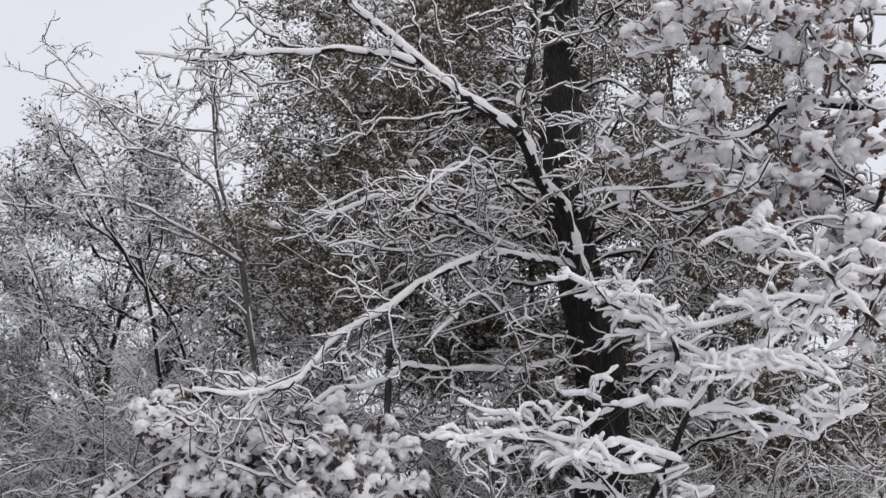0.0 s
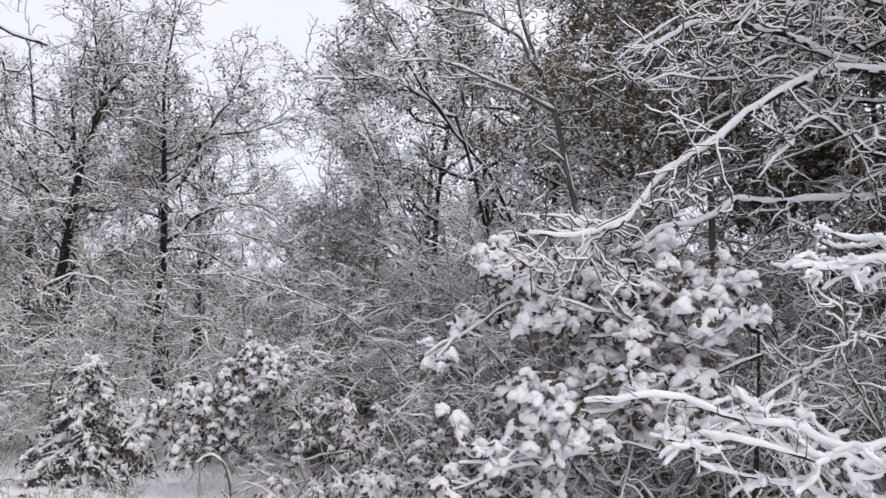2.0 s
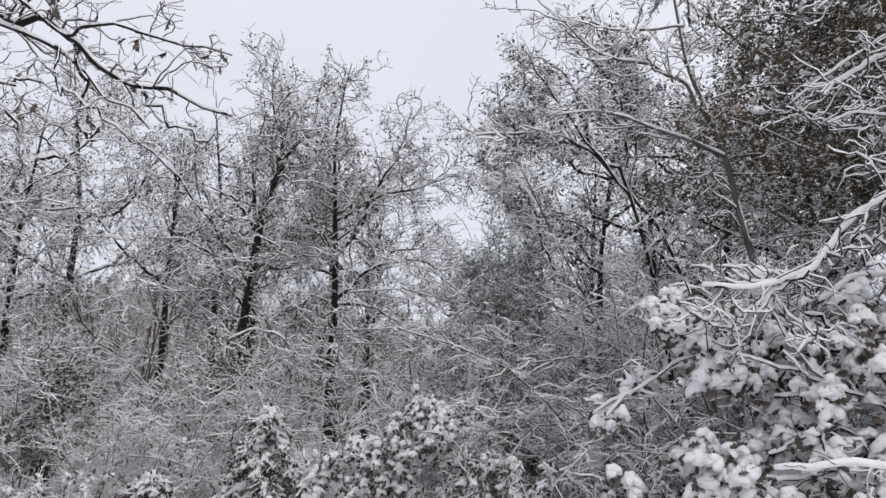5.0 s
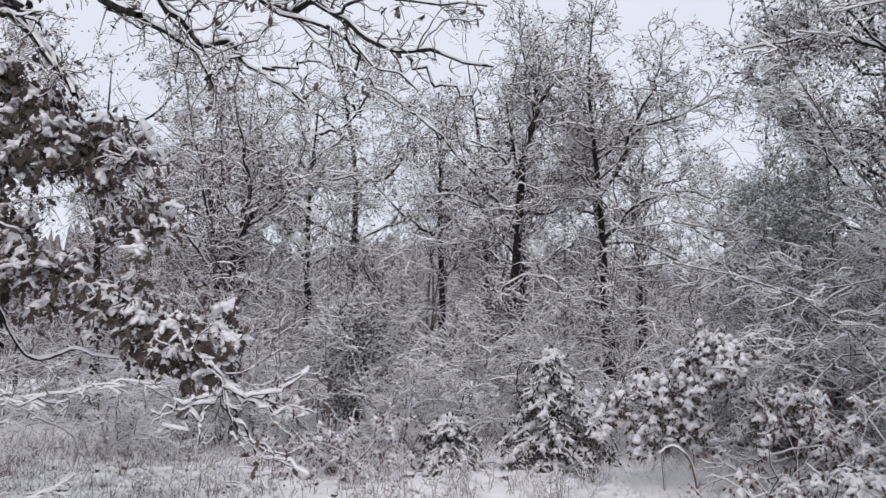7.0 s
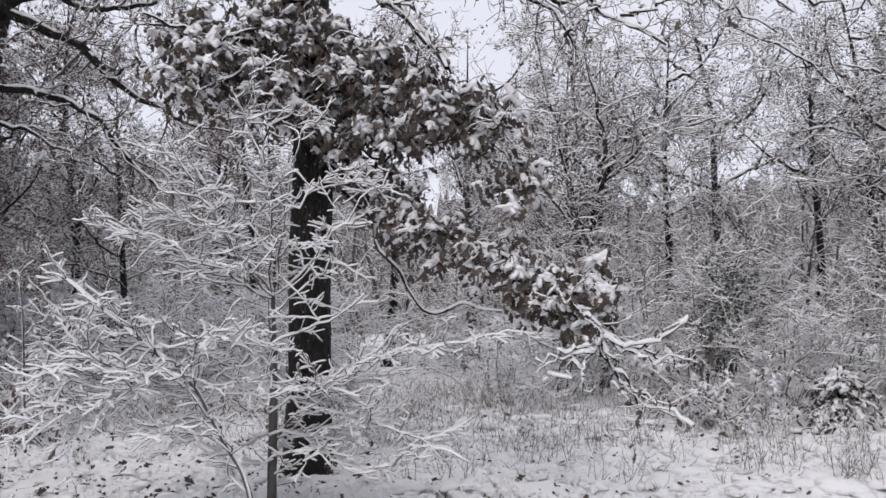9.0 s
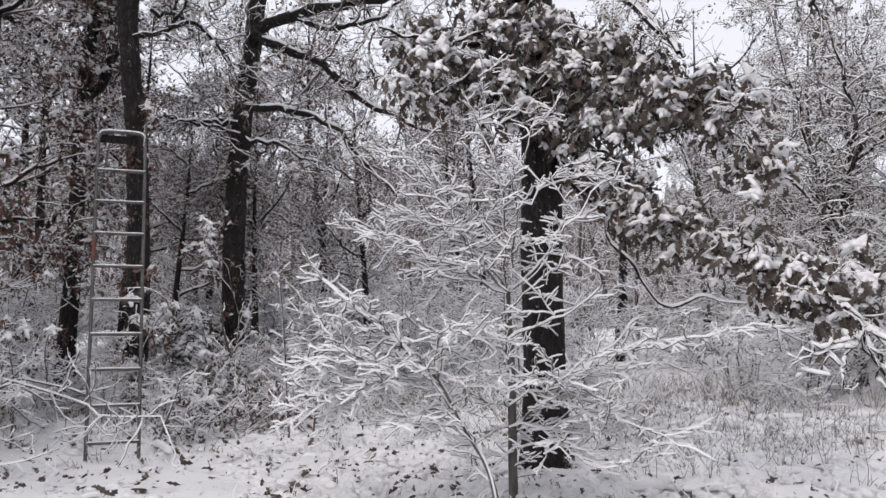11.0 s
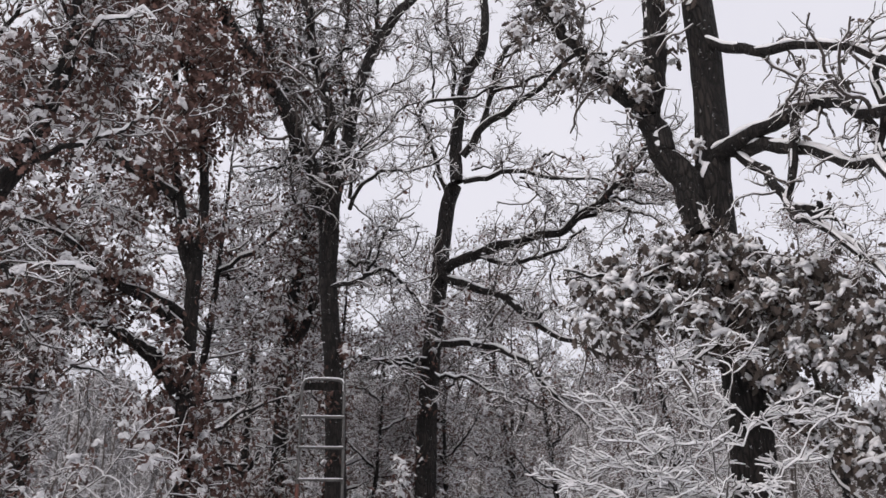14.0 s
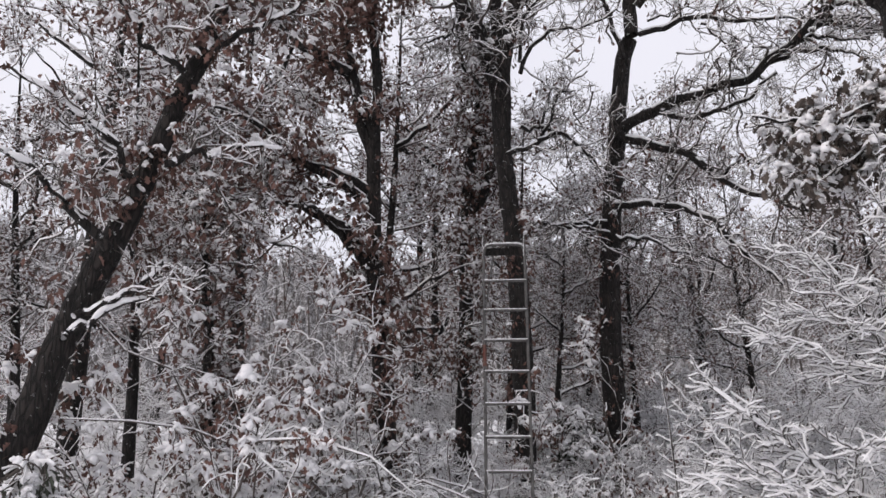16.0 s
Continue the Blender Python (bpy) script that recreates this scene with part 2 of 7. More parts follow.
def spline(pts, k, rng, crook):
    """A smooth line through the points, resampled evenly, with a little crookedness."""
    p = np.array(pts, float)
    if len(p) == 2:
        p = np.array([p[0], (p[0] + p[1]) / 2, p[1]])
    e = np.vstack([2 * p[0] - p[1], p, 2 * p[-1] - p[-2]])
    u = np.linspace(0, len(p) - 1 - 1e-6, k * 3)
    i, f = u.astype(int), (u % 1)[:, None]
    a, b, c, d = e[i], e[i + 1], e[i + 2], e[i + 3]
    q = 0.5 * (2 * b + (c - a) * f + (2 * a - 5 * b + 4 * c - d) * f ** 2 + (3 * b - a - 3 * c + d) * f ** 3)
    s = np.r_[0, np.cumsum(np.linalg.norm(np.diff(q, axis=0), axis=1))]
    out = np.stack([np.interp(np.linspace(0, s[-1], k), s, q[:, j]) for j in range(3)], 1)
    c = rng.standard_normal((13, 3)) * crook
    c[0] = c[-1] = 0
    return out + np.stack([np.interp(np.linspace(0, 12, k), np.arange(13), c[:, j]) for j in range(3)], 1)


def shoots(P, R, n, rng, length, k, angle=(35, 75), up=0.0, flat=1.0, crook=0.18, droop=0.0, r=(0.5, 0.005), reach=(0.15, 1.0), rmax=0.05, taper=0.6):
    """n side shoots from the lines P (m, K, 3) with radii R (m, K)."""
    m, K = R.shape
    size = np.linalg.norm(np.diff(P, axis=1), axis=2).sum(1)
    who = rng.choice(m, n, p=size / size.sum())
    u = rng.uniform(*reach, n) * (K - 1.001)
    i, f = u.astype(int), (u % 1)[:, None]
    at = P[who, i] * (1 - f) + P[who, i + 1] * f
    T = P[who, i + 1] - P[who, i]
    T /= np.linalg.norm(T, axis=1, keepdims=True) + 1e-9
    side = np.cross(T, rng.standard_normal((n, 3)))
    side[:, 2] *= flat
    side /= np.linalg.norm(side, axis=1, keepdims=True) + 1e-9
    a = np.radians(rng.uniform(*angle, n))[:, None]
    d = np.cos(a) * T + np.sin(a) * side
    d[:, 2] = d[:, 2] * (0.5 + 0.5 * flat) + up
    d /= np.linalg.norm(d, axis=1, keepdims=True) + 1e-9
    seg = (rng.uniform(*length, n) * (1.2 - taper * u / K) / (k - 1))[:, None]
    out = np.empty((n, k, 3))
    out[:, 0] = at
    for s in range(1, k):
        d = d + crook * rng.standard_normal((n, 3))
        d[:, 2] -= droop * s / k
        d /= np.linalg.norm(d, axis=1, keepdims=True) + 1e-9
        out[:, s] = out[:, s - 1] + d * seg
    r0 = np.minimum(R[who, i] * r[0], rmax)
    rr = r0[:, None] + (r[1] - r0[:, None]) * np.linspace(0, 1, k) ** 0.8
    return out, np.maximum(rr, r[1] * 0.6)


def ball(level):
    bm = bmesh.new()
    bmesh.ops.create_icosphere(bm, subdivisions=level, radius=1)
    v = np.array([x.co[:] for x in bm.verts])
    f = np.array([[x.index for x in p.verts] for p in bm.faces])
    bm.free()
    return v, f


BALLS = {1: ball(1), 2: ball(2), 3: ball(3)}


def lumps(soup, C, size, rng, level=1, flat=0.6):
    """Rounded cushions of snow, each with its own uneven shape."""
    v, f = BALLS[level]
    n = len(C)
    if not n:
        return
    s = size[0] + (size[1] - size[0]) * rng.random(n) ** 1.8
    ph = rng.uniform(0, 6.28, (n, 1, 3))
    wob = 1 + 0.3 * np.sin(2.6 * v[None] @ np.array([[1, .4, -.3], [-.5, 1, .6], [.3, -.7, 1]]) + ph).sum(2, keepdims=True) * 0.6
    sc = np.stack([rng.uniform(0.9, 1.8, n), rng.uniform(0.7, 1.2, n), rng.uniform(flat * 0.8, flat * 1.2, n)], 1)
    a = rng.uniform(0, 6.28, n)
    q = v[None] * wob * sc[:, None] * s[:, None, None]
    q[:, :, 2] = np.where(q[:, :, 2] < 0, q[:, :, 2] * 0.6, q[:, :, 2])
    x = q[:, :, 0] * np.cos(a)[:, None] - q[:, :, 1] * np.sin(a)[:, None]
    y = q[:, :, 0] * np.sin(a)[:, None] + q[:, :, 1] * np.cos(a)[:, None]
    q = np.stack([x, y, q[:, :, 2]], 2) + np.asarray(C)[:, None]
    soup.add(q, (f[None] + (np.arange(n) * len(v))[:, None, None]).reshape(-1, 3))


def drape(soup, C, size, rng, level=2, lobes=4, fat=False):
    """Snow heaped on bunches of leaves. fat: cushions whose lobes run together; else a pad on each leaf of the bunch."""
    v, f = BALLS[level]
    n = len(C)
    if not n:
        return
    s = size[0] + (size[1] - size[0]) * rng.random(n) ** 1.5
    turn = rng.uniform(0, 6.28, n)
    for j in range(lobes + 1):
        a = turn + 6.28 * j / lobes + rng.normal(0, 0.35, n)
        dip = np.radians(rng.uniform(5, 62, n)) if j < lobes else rng.normal(0, 0.25, n)
        d = np.stack([np.cos(a) * np.cos(dip), np.sin(a) * np.cos(dip), -np.sin(dip)], 1)
        w = np.stack([-np.sin(a), np.cos(a), rng.normal(0, 0.15 if fat else 0.45, n)], 1)
        u = np.cross(d, w)
        if fat:
            reach = s * rng.uniform(0.5, 1.05, n) * (1 if j < lobes else 0.9)
            half = np.stack([reach * 0.66, s * rng.uniform(0.34, 0.56, n), s * rng.uniform(0.28, 0.48, n)], 1)
            if j == lobes:
                half[:, 1:] *= 1.35
        else:
            reach = s * rng.uniform(0.7, 1.5, n) * (1 if j < lobes else 0.8)
            half = np.stack([reach * 0.56, s * rng.uniform(0.26, 0.45, n), s * rng.uniform(0.15, 0.28, n)], 1)
            if j == lobes:
                half[:, 1:] *= 1.5
        ph = rng.uniform(0, 6.28, (n, 1, 3))
        wob = 1 + 0.09 * np.sin(3.3 * v[None] @ np.array([[1, .4, -.3], [-.5, 1, .6], [.3, -.7, 1]]) + ph).sum(2, keepdims=True)
        wob = wob + 0.05 * np.sin(7.1 * v[None] @ np.array([[.8, -.5, .3], [.4, .9, -.4], [-.3, .5, 1]]) + ph).sum(2, keepdims=True)
        q = v[None] * wob * half[:, None]
        q[:, :, 2] = np.where(q[:, :, 2] < 0, q[:, :, 2] * 0.5, q[:, :, 2])
        mid = C + d * (reach * (0.5 if j < lobes else 0.0))[:, None]
        q = mid[:, None] + q[:, :, :1] * d[:, None] + q[:, :, 1:2] * w[:, None] + q[:, :, 2:] * u[:, None]
        soup.add(q, (f[None] + (np.arange(n) * len(v))[:, None, None]).reshape(-1, 3))


# outline of a lobed oak leaf, along and across
LOBES = np.array([(0, 0), (0.18, 0.10), (0.30, 0.26), (0.42, 0.13), (0.60, 0.30), (0.72, 0.14), (0.88, 0.17), (1.0, 0.0)])


def leaves(soup, C, size, rng, hang=0.7, lobed=True):
    """Dry leaves, folded along the midrib, hanging from the places C."""
    n = len(C)
    if not n:
        return
    s = rng.uniform(*size, n)[:, None]
    d = rng.standard_normal((n, 3))
    d[:, 2] = d[:, 2] * 0.5 - hang
    d /= np.linalg.norm(d, axis=1, keepdims=True)
    w = np.cross(d, rng.standard_normal((n, 3)))
    w /= np.linalg.norm(w, axis=1, keepdims=True)
    nrm = np.cross(d, w)
    if lobed is None:
        # far off: a folded blade of two facets
        f = nrm * rng.uniform(-0.4, 0.4, n)[:, None]
        V = np.stack([C, C + (d * 0.55 + w * 0.21 + f) * s, C + d * s, C + (d * 0.5 - w * 0.21 + f) * s], 1)
        soup.add(V, (np.array([(0, 1, 2), (0, 2, 3)])[None] + (np.arange(n) * 4)[:, None, None]).reshape(-1, 3))
        return
    lob = LOBES if lobed else LOBES[[0, 2, 3, 4, 5, 7]]
    k = len(lob)
    fold = rng.uniform(0.1, 0.7, n)[:, None]
    curl = rng.uniform(-0.35, 0.35, n)[:, None]
    mid = [C + d * s * x + nrm * s * curl * x * x for x, _ in lob]
    lft = [m + (w + nrm * fold) * s * y for m, (_, y) in zip(mid, lob)]
    rgt = [m + (-w + nrm * fold) * s * y for m, (_, y) in zip(mid, lob)]
    V = np.stack(mid + lft[1:-1] + rgt[1:-1], 1)
    F = []
    L, Rr = lambda i: k + i - 1, lambda i: k + (k - 2) + i - 1
    F += [(0, 1, L(1)), (0, Rr(1), 1), (k - 2, k - 1, L(k - 2)), (k - 2, Rr(k - 2), k - 1)]
    Q = []
    for i in range(1, k - 2):
        Q += [(i, i + 1, L(i + 1), L(i)), (i, Rr(i), Rr(i + 1), i + 1)]
    off = (np.arange(n) * V.shape[1])[:, None, None]
    soup.add(V, (np.array(Q)[None] + off).reshape(-1, 4))
    soup.f.append((np.array(F)[None] + off).reshape(-1, 3) + soup.n - n * V.shape[1])


class Plant:
    """A tree or shrub: an empty at its foot, limbs of their own, fine growth, leaves and the snow on them."""

    def __init__(self, name, label, category, foot, seed, group="", bark=None, snow=0.03, cling=4.0, patchy=1.0):
        self.cling, self.patchy = cling, patchy
        self.foot = np.asarray(foot, float)
        self.root = tagged(new(name), label, category, group)
        self.root.location = self.foot
        self.rng, self.bark, self.depth = np.random.default_rng(seed), bark or BARK, snow
        self.P, self.R, self.count = [], [], 0
        self.white, self.fine = Soup(), Soup()

    def limb(self, r0, r1, *pts, crook=0.02, sides=None, arc=6, cling=None, patchy=None):
        size = np.linalg.norm(np.diff(np.array(pts), axis=0), axis=1).sum()
        k = int(np.clip(size / 0.06, 25, 81)) if r0 < 0.09 else 81
        P = spline(pts, k, self.rng, crook + 0.2 * min(r0, 0.035) if self.count else 0.05 * r0)
        R = r0 + (r1 - r0) * np.linspace(0, 1, k)
        if not self.count and r0 > 0.05:
            R = R * (1 + 0.45 * np.exp(-np.linspace(0, size, k) / 0.25))
        s = Soup()
        tube(s, P[None], R[None], sides or (20 if r0 > 0.09 else 8 if r0 > 0.03 else 6), 0.035, self.rng)
        part("limb" if self.count else "trunk", s, self.bark, self.root, self.foot)
        if self.count or r0 < 0.1:
            cover(self.white, P[None], R[None], self.depth * (1.4 if r0 > 0.02 else 0.85), arc, self.rng, 0.25 if patchy == 0 else 0.6,
                  cling=self.cling if cling is None else cling, patchy=self.patchy if patchy is None else patchy)
        keep = np.linspace(0, k - 1, 25).astype(int)
        self.P.append(P[keep]), self.R.append(R[keep])
        self.count += 1

    def grow(self, *levels, trunk=True, only=None):
        """levels: dictionaries for shoots(), with sides, arc and snow; each grows on the one before."""
        P, R = np.stack(self.P), np.stack(self.R)
        if not trunk:
            P, R = P[1:], R[1:]
        if only:
            P, R = np.stack(self.P)[only], np.stack(self.R)[only]
        self.last = (P, R)
        for lv in levels:
            lv = dict(lv)
            sides, arc, snow = lv.pop("sides", 3), lv.pop("arc", 3), lv.pop("snow", 1.0)
            mixed = lv.pop("mixed", False)
            Q, W = shoots(*self.last, lv.pop("n"), self.rng, **lv)
            self.skin(Q, W, sides, arc, self.depth * snow, mixed)
            self.last = (Q, W)
        return self

    def skin(self, Q, W, sides, arc, depth, mixed):
        """Bark with snow on it; mixed: the finest sprigs, each either bare or wholly furred with snow."""
        if mixed:
            half = int(len(Q) * mixed)
            tube(self.fine, Q[:half], W[:half], 3)
            tube(self.white, Q[half:], W[half:] + 0.003, 3)
        else:
            tube(self.fine, Q, W, sides)
        if depth and not mixed:
            cover(self.white, Q, W, depth, arc, self.rng, cling=self.cling, patchy=self.patchy)

    def tips(self, n, spread=0.05, reach=(0.3, 1.0), inside=None):
        P, _ = self.last
        who, u = self.rng.integers(0, len(P), n), self.rng.uniform(*reach, n) * (P.shape[1] - 1.001)
        i, f = u.astype(int), (u % 1)[:, None]
        C = P[who, i] * (1 - f) + P[who, i + 1] * f
        if inside is not None:
            C = C[inside(C)]
        return C + self.rng.standard_normal(C.shape) * spread

    def foliage(self, clusters, each, size, mat, snow_size=None, snow_share=1.0, level=1, spread=0.06, hang=0.7, lobed=True, name="foliage", flat=0.85, lobes=0, fat=False, dust=0.0):
        s = Soup()
        C = np.repeat(clusters, each, 0)
        leaves(s, C + self.rng.standard_normal(C.shape) * spread, size, self.rng, hang, lobed)
        part(name, s, mat, self.root, self.foot, kind="stuff", smooth=False)
        if dust:
            d = Soup()
            D = C[self.rng.random(len(C)) < dust]
            leaves(d, D + self.rng.standard_normal(D.shape) * spread + np.array([0, 0, 0.4 * spread]), (size[0] * 0.8, size[1] * 0.9), self.rng, 0.15, None)
            part("leaf_dusting", d, SNOW, self.root, self.foot, "snow dusted on the upper leaves", "stuff", smooth=False)
        if snow_size:
            pick = clusters[self.rng.random(len(clusters)) < snow_share]
            w = Soup()
            pick = pick + np.array([0, 0, 0.3 * snow_size[0]])
            if lobes:
                drape(w, pick, snow_size, self.rng, level, lobes, fat)
            else:
                lumps(w, pick, snow_size, self.rng, level, flat)
            part("leaf_snow", w, SNOW, self.root, self.foot, "rounded cushions of snow on the leaves", "stuff")

    def done(self):
        if self.fine.n:
            part("crown", self.fine, TWIG if self.bark in (BARK, DARK) else self.bark, self.root, self.foot, kind="stuff")
        part("snow_cover", self.white, SNOW, self.root, self.foot, "fresh snow along the branches", "stuff")
        return self.root


def level(n, length, k=5, **kw):
    return dict(n=n, length=length, k=k, **kw)


# ---- ground ----
def make_ground():
    rad = np.concatenate([np.linspace(0.0, 3, 40), np.linspace(3.15, 26, 130), np.geomspace(27, 2500, 30)])
    ang = np.linspace(0, 2 * np.pi, 301)[:-1]
    r, a = np.meshgrid(rad, ang, indexing="ij")
    x, y = r * np.cos(a), r * np.sin(a)
    z = rise(x, y)
    bump = np.array([noise.fractal(Vector((p, q, 0)), 0.6, 2.2, 4) for p, q in zip(x.ravel() * 1.6, y.ravel() * 1.6)]).reshape(x.shape)
    fine = np.array([noise.fractal(Vector((p, q, 5)), 0.7, 2.1, 3) for p, q in zip(x.ravel() * 4.5, y.ravel() * 4.5)]).reshape(x.shape)
    z = z + (0.08 * bump + 0.03 * fine) * np.clip((40 - r) / 30, 0, 1) * np.clip(r / 3, 0, 1)
    s = Soup()
    at = np.arange(x.size).reshape(x.shape)
    nx = np.roll(at, -1, 1)
    q = np.stack([at[:-1], at[1:], nx[1:], nx[:-1]], -1).reshape(-1, 4)
    s.add(np.stack([x, y, z], -1), q)
    tagged(part("ground", s, GROUND, None), "snow-covered forest floor with dead leaves showing through", "ground", kind="structure")


make_ground()

# ---- the dark evergreen and the limbs that hang before it ----
cedar = Plant("cedar_tree", "dark-trunked tree with olive-brown foliage and snow-laden lower limbs", "tree", (1.84, 8.17, 0.00), 11, snow=0.033, bark=DARK, cling=1.5, patchy=0.15)
cedar.limb(0.27, 0.2, (1.84, 8.17, -0.12), (1.84, 8.17, 0.70), (1.84, 8.17, 2.04), (1.87, 8.16, 3.13), (1.72, 8.19, 4.30), (1.65, 8.20, 5.36), (1.68, 8.20, 6.32), (1.77, 8.18, 8.22))
cedar.limb(0.065, 0.05, (1.78, 7.77, 3.70), (1.59, 7.54, 4.20), (1.49, 7.29, 4.51), (1.26, 7.06, 4.66), (1.16, 6.81, 4.74), (1.02, 6.57, 4.92), crook=0.0, cling=0.3, patchy=0.0)
cedar.limb(0.05, 0.022, (1.01, 6.47, 4.86), (0.73, 6.49, 5.11), (0.43, 6.50, 5.35), (0.13, 6.50, 5.63), (-0.23, 6.48, 5.99), (-0.54, 6.44, 6.25), (-0.92, 6.38, 6.65), crook=0.0, cling=0.4, patchy=0.0)
cedar.limb(0.03, 0.008, (0.11, 6.50, 5.60), (-0.12, 6.48, 5.65), (-0.52, 6.44, 5.70), (-0.87, 6.39, 5.63), (-1.38, 6.26, 5.53), (-1.78, 6.14, 5.44), (-2.20, 5.98, 5.39))
cedar.limb(0.012, 0.005, (-1.38, 6.26, 5.53), (-1.73, 6.16, 5.38), (-1.92, 6.09, 5.12))
cedar.limb(0.013, 0.005, (-0.87, 6.39, 5.63), (-1.17, 6.32, 5.80), (-1.51, 6.23, 6.03), (-1.66, 6.18, 6.12))
cedar.limb(0.016, 0.008, (0.13, 6.50, 5.63), (0.11, 6.50, 5.98), (0.08, 6.50, 6.29), (0.07, 6.50, 6.61))
cedar.limb(0.04, 0.03, (1.01, 6.47, 4.86), (1.08, 6.46, 5.23), (1.16, 6.45, 5.63), (1.20, 6.44, 5.99), (1.24, 6.44, 6.61), cling=1.0, patchy=0.0)
cedar.limb(0.018, 0.01, (1.19, 6.34, 5.89), (1.38, 6.31, 6.06), (1.62, 6.27, 6.28))
cedar.limb(0.038, 0.008, (1.59, 7.60, 4.05), (1.18, 7.51, 4.12), (0.80, 7.40, 4.14), (0.53, 7.26, 3.97), (0.27, 7.12, 3.79), (0.00, 6.97, 3.58), (-0.30, 6.80, 3.26), (-0.50, 6.63, 3.10), (-0.73, 6.45, 2.78), (-0.95, 6.26, 2.62), (-1.15, 6.06, 2.52), (-1.41, 5.84, 2.54), cling=0.6, patchy=0.0)
cedar.limb(0.014, 0.007, (-0.44, 6.55, 3.08), (-0.51, 6.54, 2.94), (-0.46, 6.55, 2.78), (-0.34, 6.57, 2.72))
cedar.limb(0.012, 0.006, (-0.49, 6.55, 2.93), (-0.36, 6.56, 2.90), (-0.21, 6.58, 2.84))
cedar.limb(0.014, 0.006, (-0.79, 6.30, 2.69), (-1.06, 6.24, 2.49), (-1.30, 6.18, 2.26))
cedar.limb(0.03, 0.012, (1.35, 8.04, 4.27), (0.88, 7.83, 4.38), (0.43, 7.60, 4.59), (-0.11, 7.34, 4.66), (-0.80, 7.01, 4.35))
cedar.limb(0.03, 0.012, (1.51, 8.01, 3.21), (0.85, 7.88, 3.08), (0.21, 7.70, 3.10), (-0.40, 7.46, 2.90), (-0.94, 7.19, 2.56))
# curving boughs at every height, all round the stem
gb = np.random.default_rng(17)
stem = cedar.P[0]
for i in range(30):
    at = stem[gb.integers(7, 23)]
    a = radians(gb.uniform(150, 395))
    out, far = np.array([math.cos(a), math.sin(a), 0]), gb.uniform(1.4, 3.3)
    side = np.array([-out[1], out[0], 0]) * gb.normal(0, 0.35)
    cedar.limb(0.02, 0.006, at, at + out * far * 0.35 + side * 0.5 + [0, 0, gb.uniform(-0.1, 0.45)],
               at + out * far * 0.7 + side + [0, 0, gb.uniform(-0.4, 0.4)], at + out * far + side * 0.6 + [0, 0, gb.uniform(-1.0, 0.1)], crook=0.05)
cedar.grow(level(380, (0.3, 0.95), 9, crook=0.42, droop=0.06, r=(0.6, 0.008), rmax=0.014, sides=4, arc=4, snow=0.65),
           level(2300, (0.1, 0.42), 6, crook=0.42, r=(0.75, 0.0055), snow=0.45), trunk=False)
cedar.done()

# ---- sapling close to the eye, bowed under thick snow ----
brush = Plant("snowy_sapling", "slender sapling with flat sprays of twigs under thick snow", "sapling", (0.81, 4.29, 0.00), 12, snow=0.048, cling=1.6)
brush.limb(0.022, 0.014, (0.81, 4.29, -0.12), (0.99, 4.26, 0.98), (1.09, 4.24, 1.32), (1.25, 4.20, 1.58), (1.39, 4.17, 1.81), (1.52, 4.13, 2.07), (1.63, 4.10, 2.21), cling=5.0)
brush.limb(0.014, 0.006, (1.55, 4.12, 2.26), (1.42, 4.16, 2.50), (1.23, 4.21, 2.67), (0.98, 4.26, 2.84))
brush.limb(0.012, 0.005, (1.53, 4.13, 2.10), (1.24, 4.21, 2.12), (0.90, 4.27, 2.22))
brush.limb(0.014, 0.005, (1.36, 4.07, 1.80), (1.00, 4.15, 1.87), (0.63, 4.20, 1.98), (0.30, 4.21, 1.99))
brush.limb(0.014, 0.005, (1.09, 4.24, 1.32), (0.75, 4.21, 1.16), (0.30, 4.16, 1.20), (-0.14, 4.06, 1.34), (-0.62, 3.90, 1.34))
brush.limb(0.012, 0.005, (1.03, 4.25, 1.16), (0.64, 4.20, 1.04), (0.17, 4.11, 1.16), (-0.34, 3.96, 1.20))
brush.limb(0.012, 0.005, (1.63, 4.10, 2.21), (1.79, 4.04, 2.34), (1.95, 3.98, 2.42), (2.18, 3.87, 2.48))
brush.limb(0.012, 0.005, (1.52, 4.13, 2.07), (1.76, 4.05, 2.10), (1.97, 3.97, 2.00))
brush.limb(0.012, 0.005, (1.25, 4.20, 1.58), (1.60, 4.11, 1.54), (1.83, 4.03, 1.43), (2.00, 3.95, 1.40))
brush.limb(0.012, 0.005, (1.21, 4.31, 1.48), (1.45, 4.26, 1.36), (1.66, 4.19, 1.18), (1.92, 4.10, 1.16))
brush.limb(0.012, 0.005, (1.05, 4.25, 1.24), (1.29, 4.20, 1.16), (1.53, 4.13, 1.06))
brush.limb(0.012, 0.005, (1.01, 4.35, 0.97), (0.69, 4.33, 0.90), (0.29, 4.28, 0.96), (-0.11, 4.19, 1.05))
brush.limb(0.011, 0.005, (2.25, 3.86, 2.59), (2.00, 3.98, 2.55), (1.68, 4.10, 2.50), (1.38, 4.19, 2.56), (1.13, 4.24, 2.62))
brush.limb(0.011, 0.005, (2.26, 3.97, 2.25), (1.96, 4.10, 2.27), (1.65, 4.21, 2.31), (1.34, 4.30, 2.34))
brush.limb(0.011, 0.005, (2.20, 4.10, 1.42), (1.64, 4.24, 1.58), (1.17, 4.28, 1.69), (0.86, 4.24, 1.96), (0.57, 4.19, 1.99), (0.30, 4.12, 1.96))
brush.limb(0.011, 0.005, (1.66, 4.10, 2.29), (1.39, 4.18, 2.52), (1.17, 4.23, 2.70), (0.95, 4.27, 2.83))
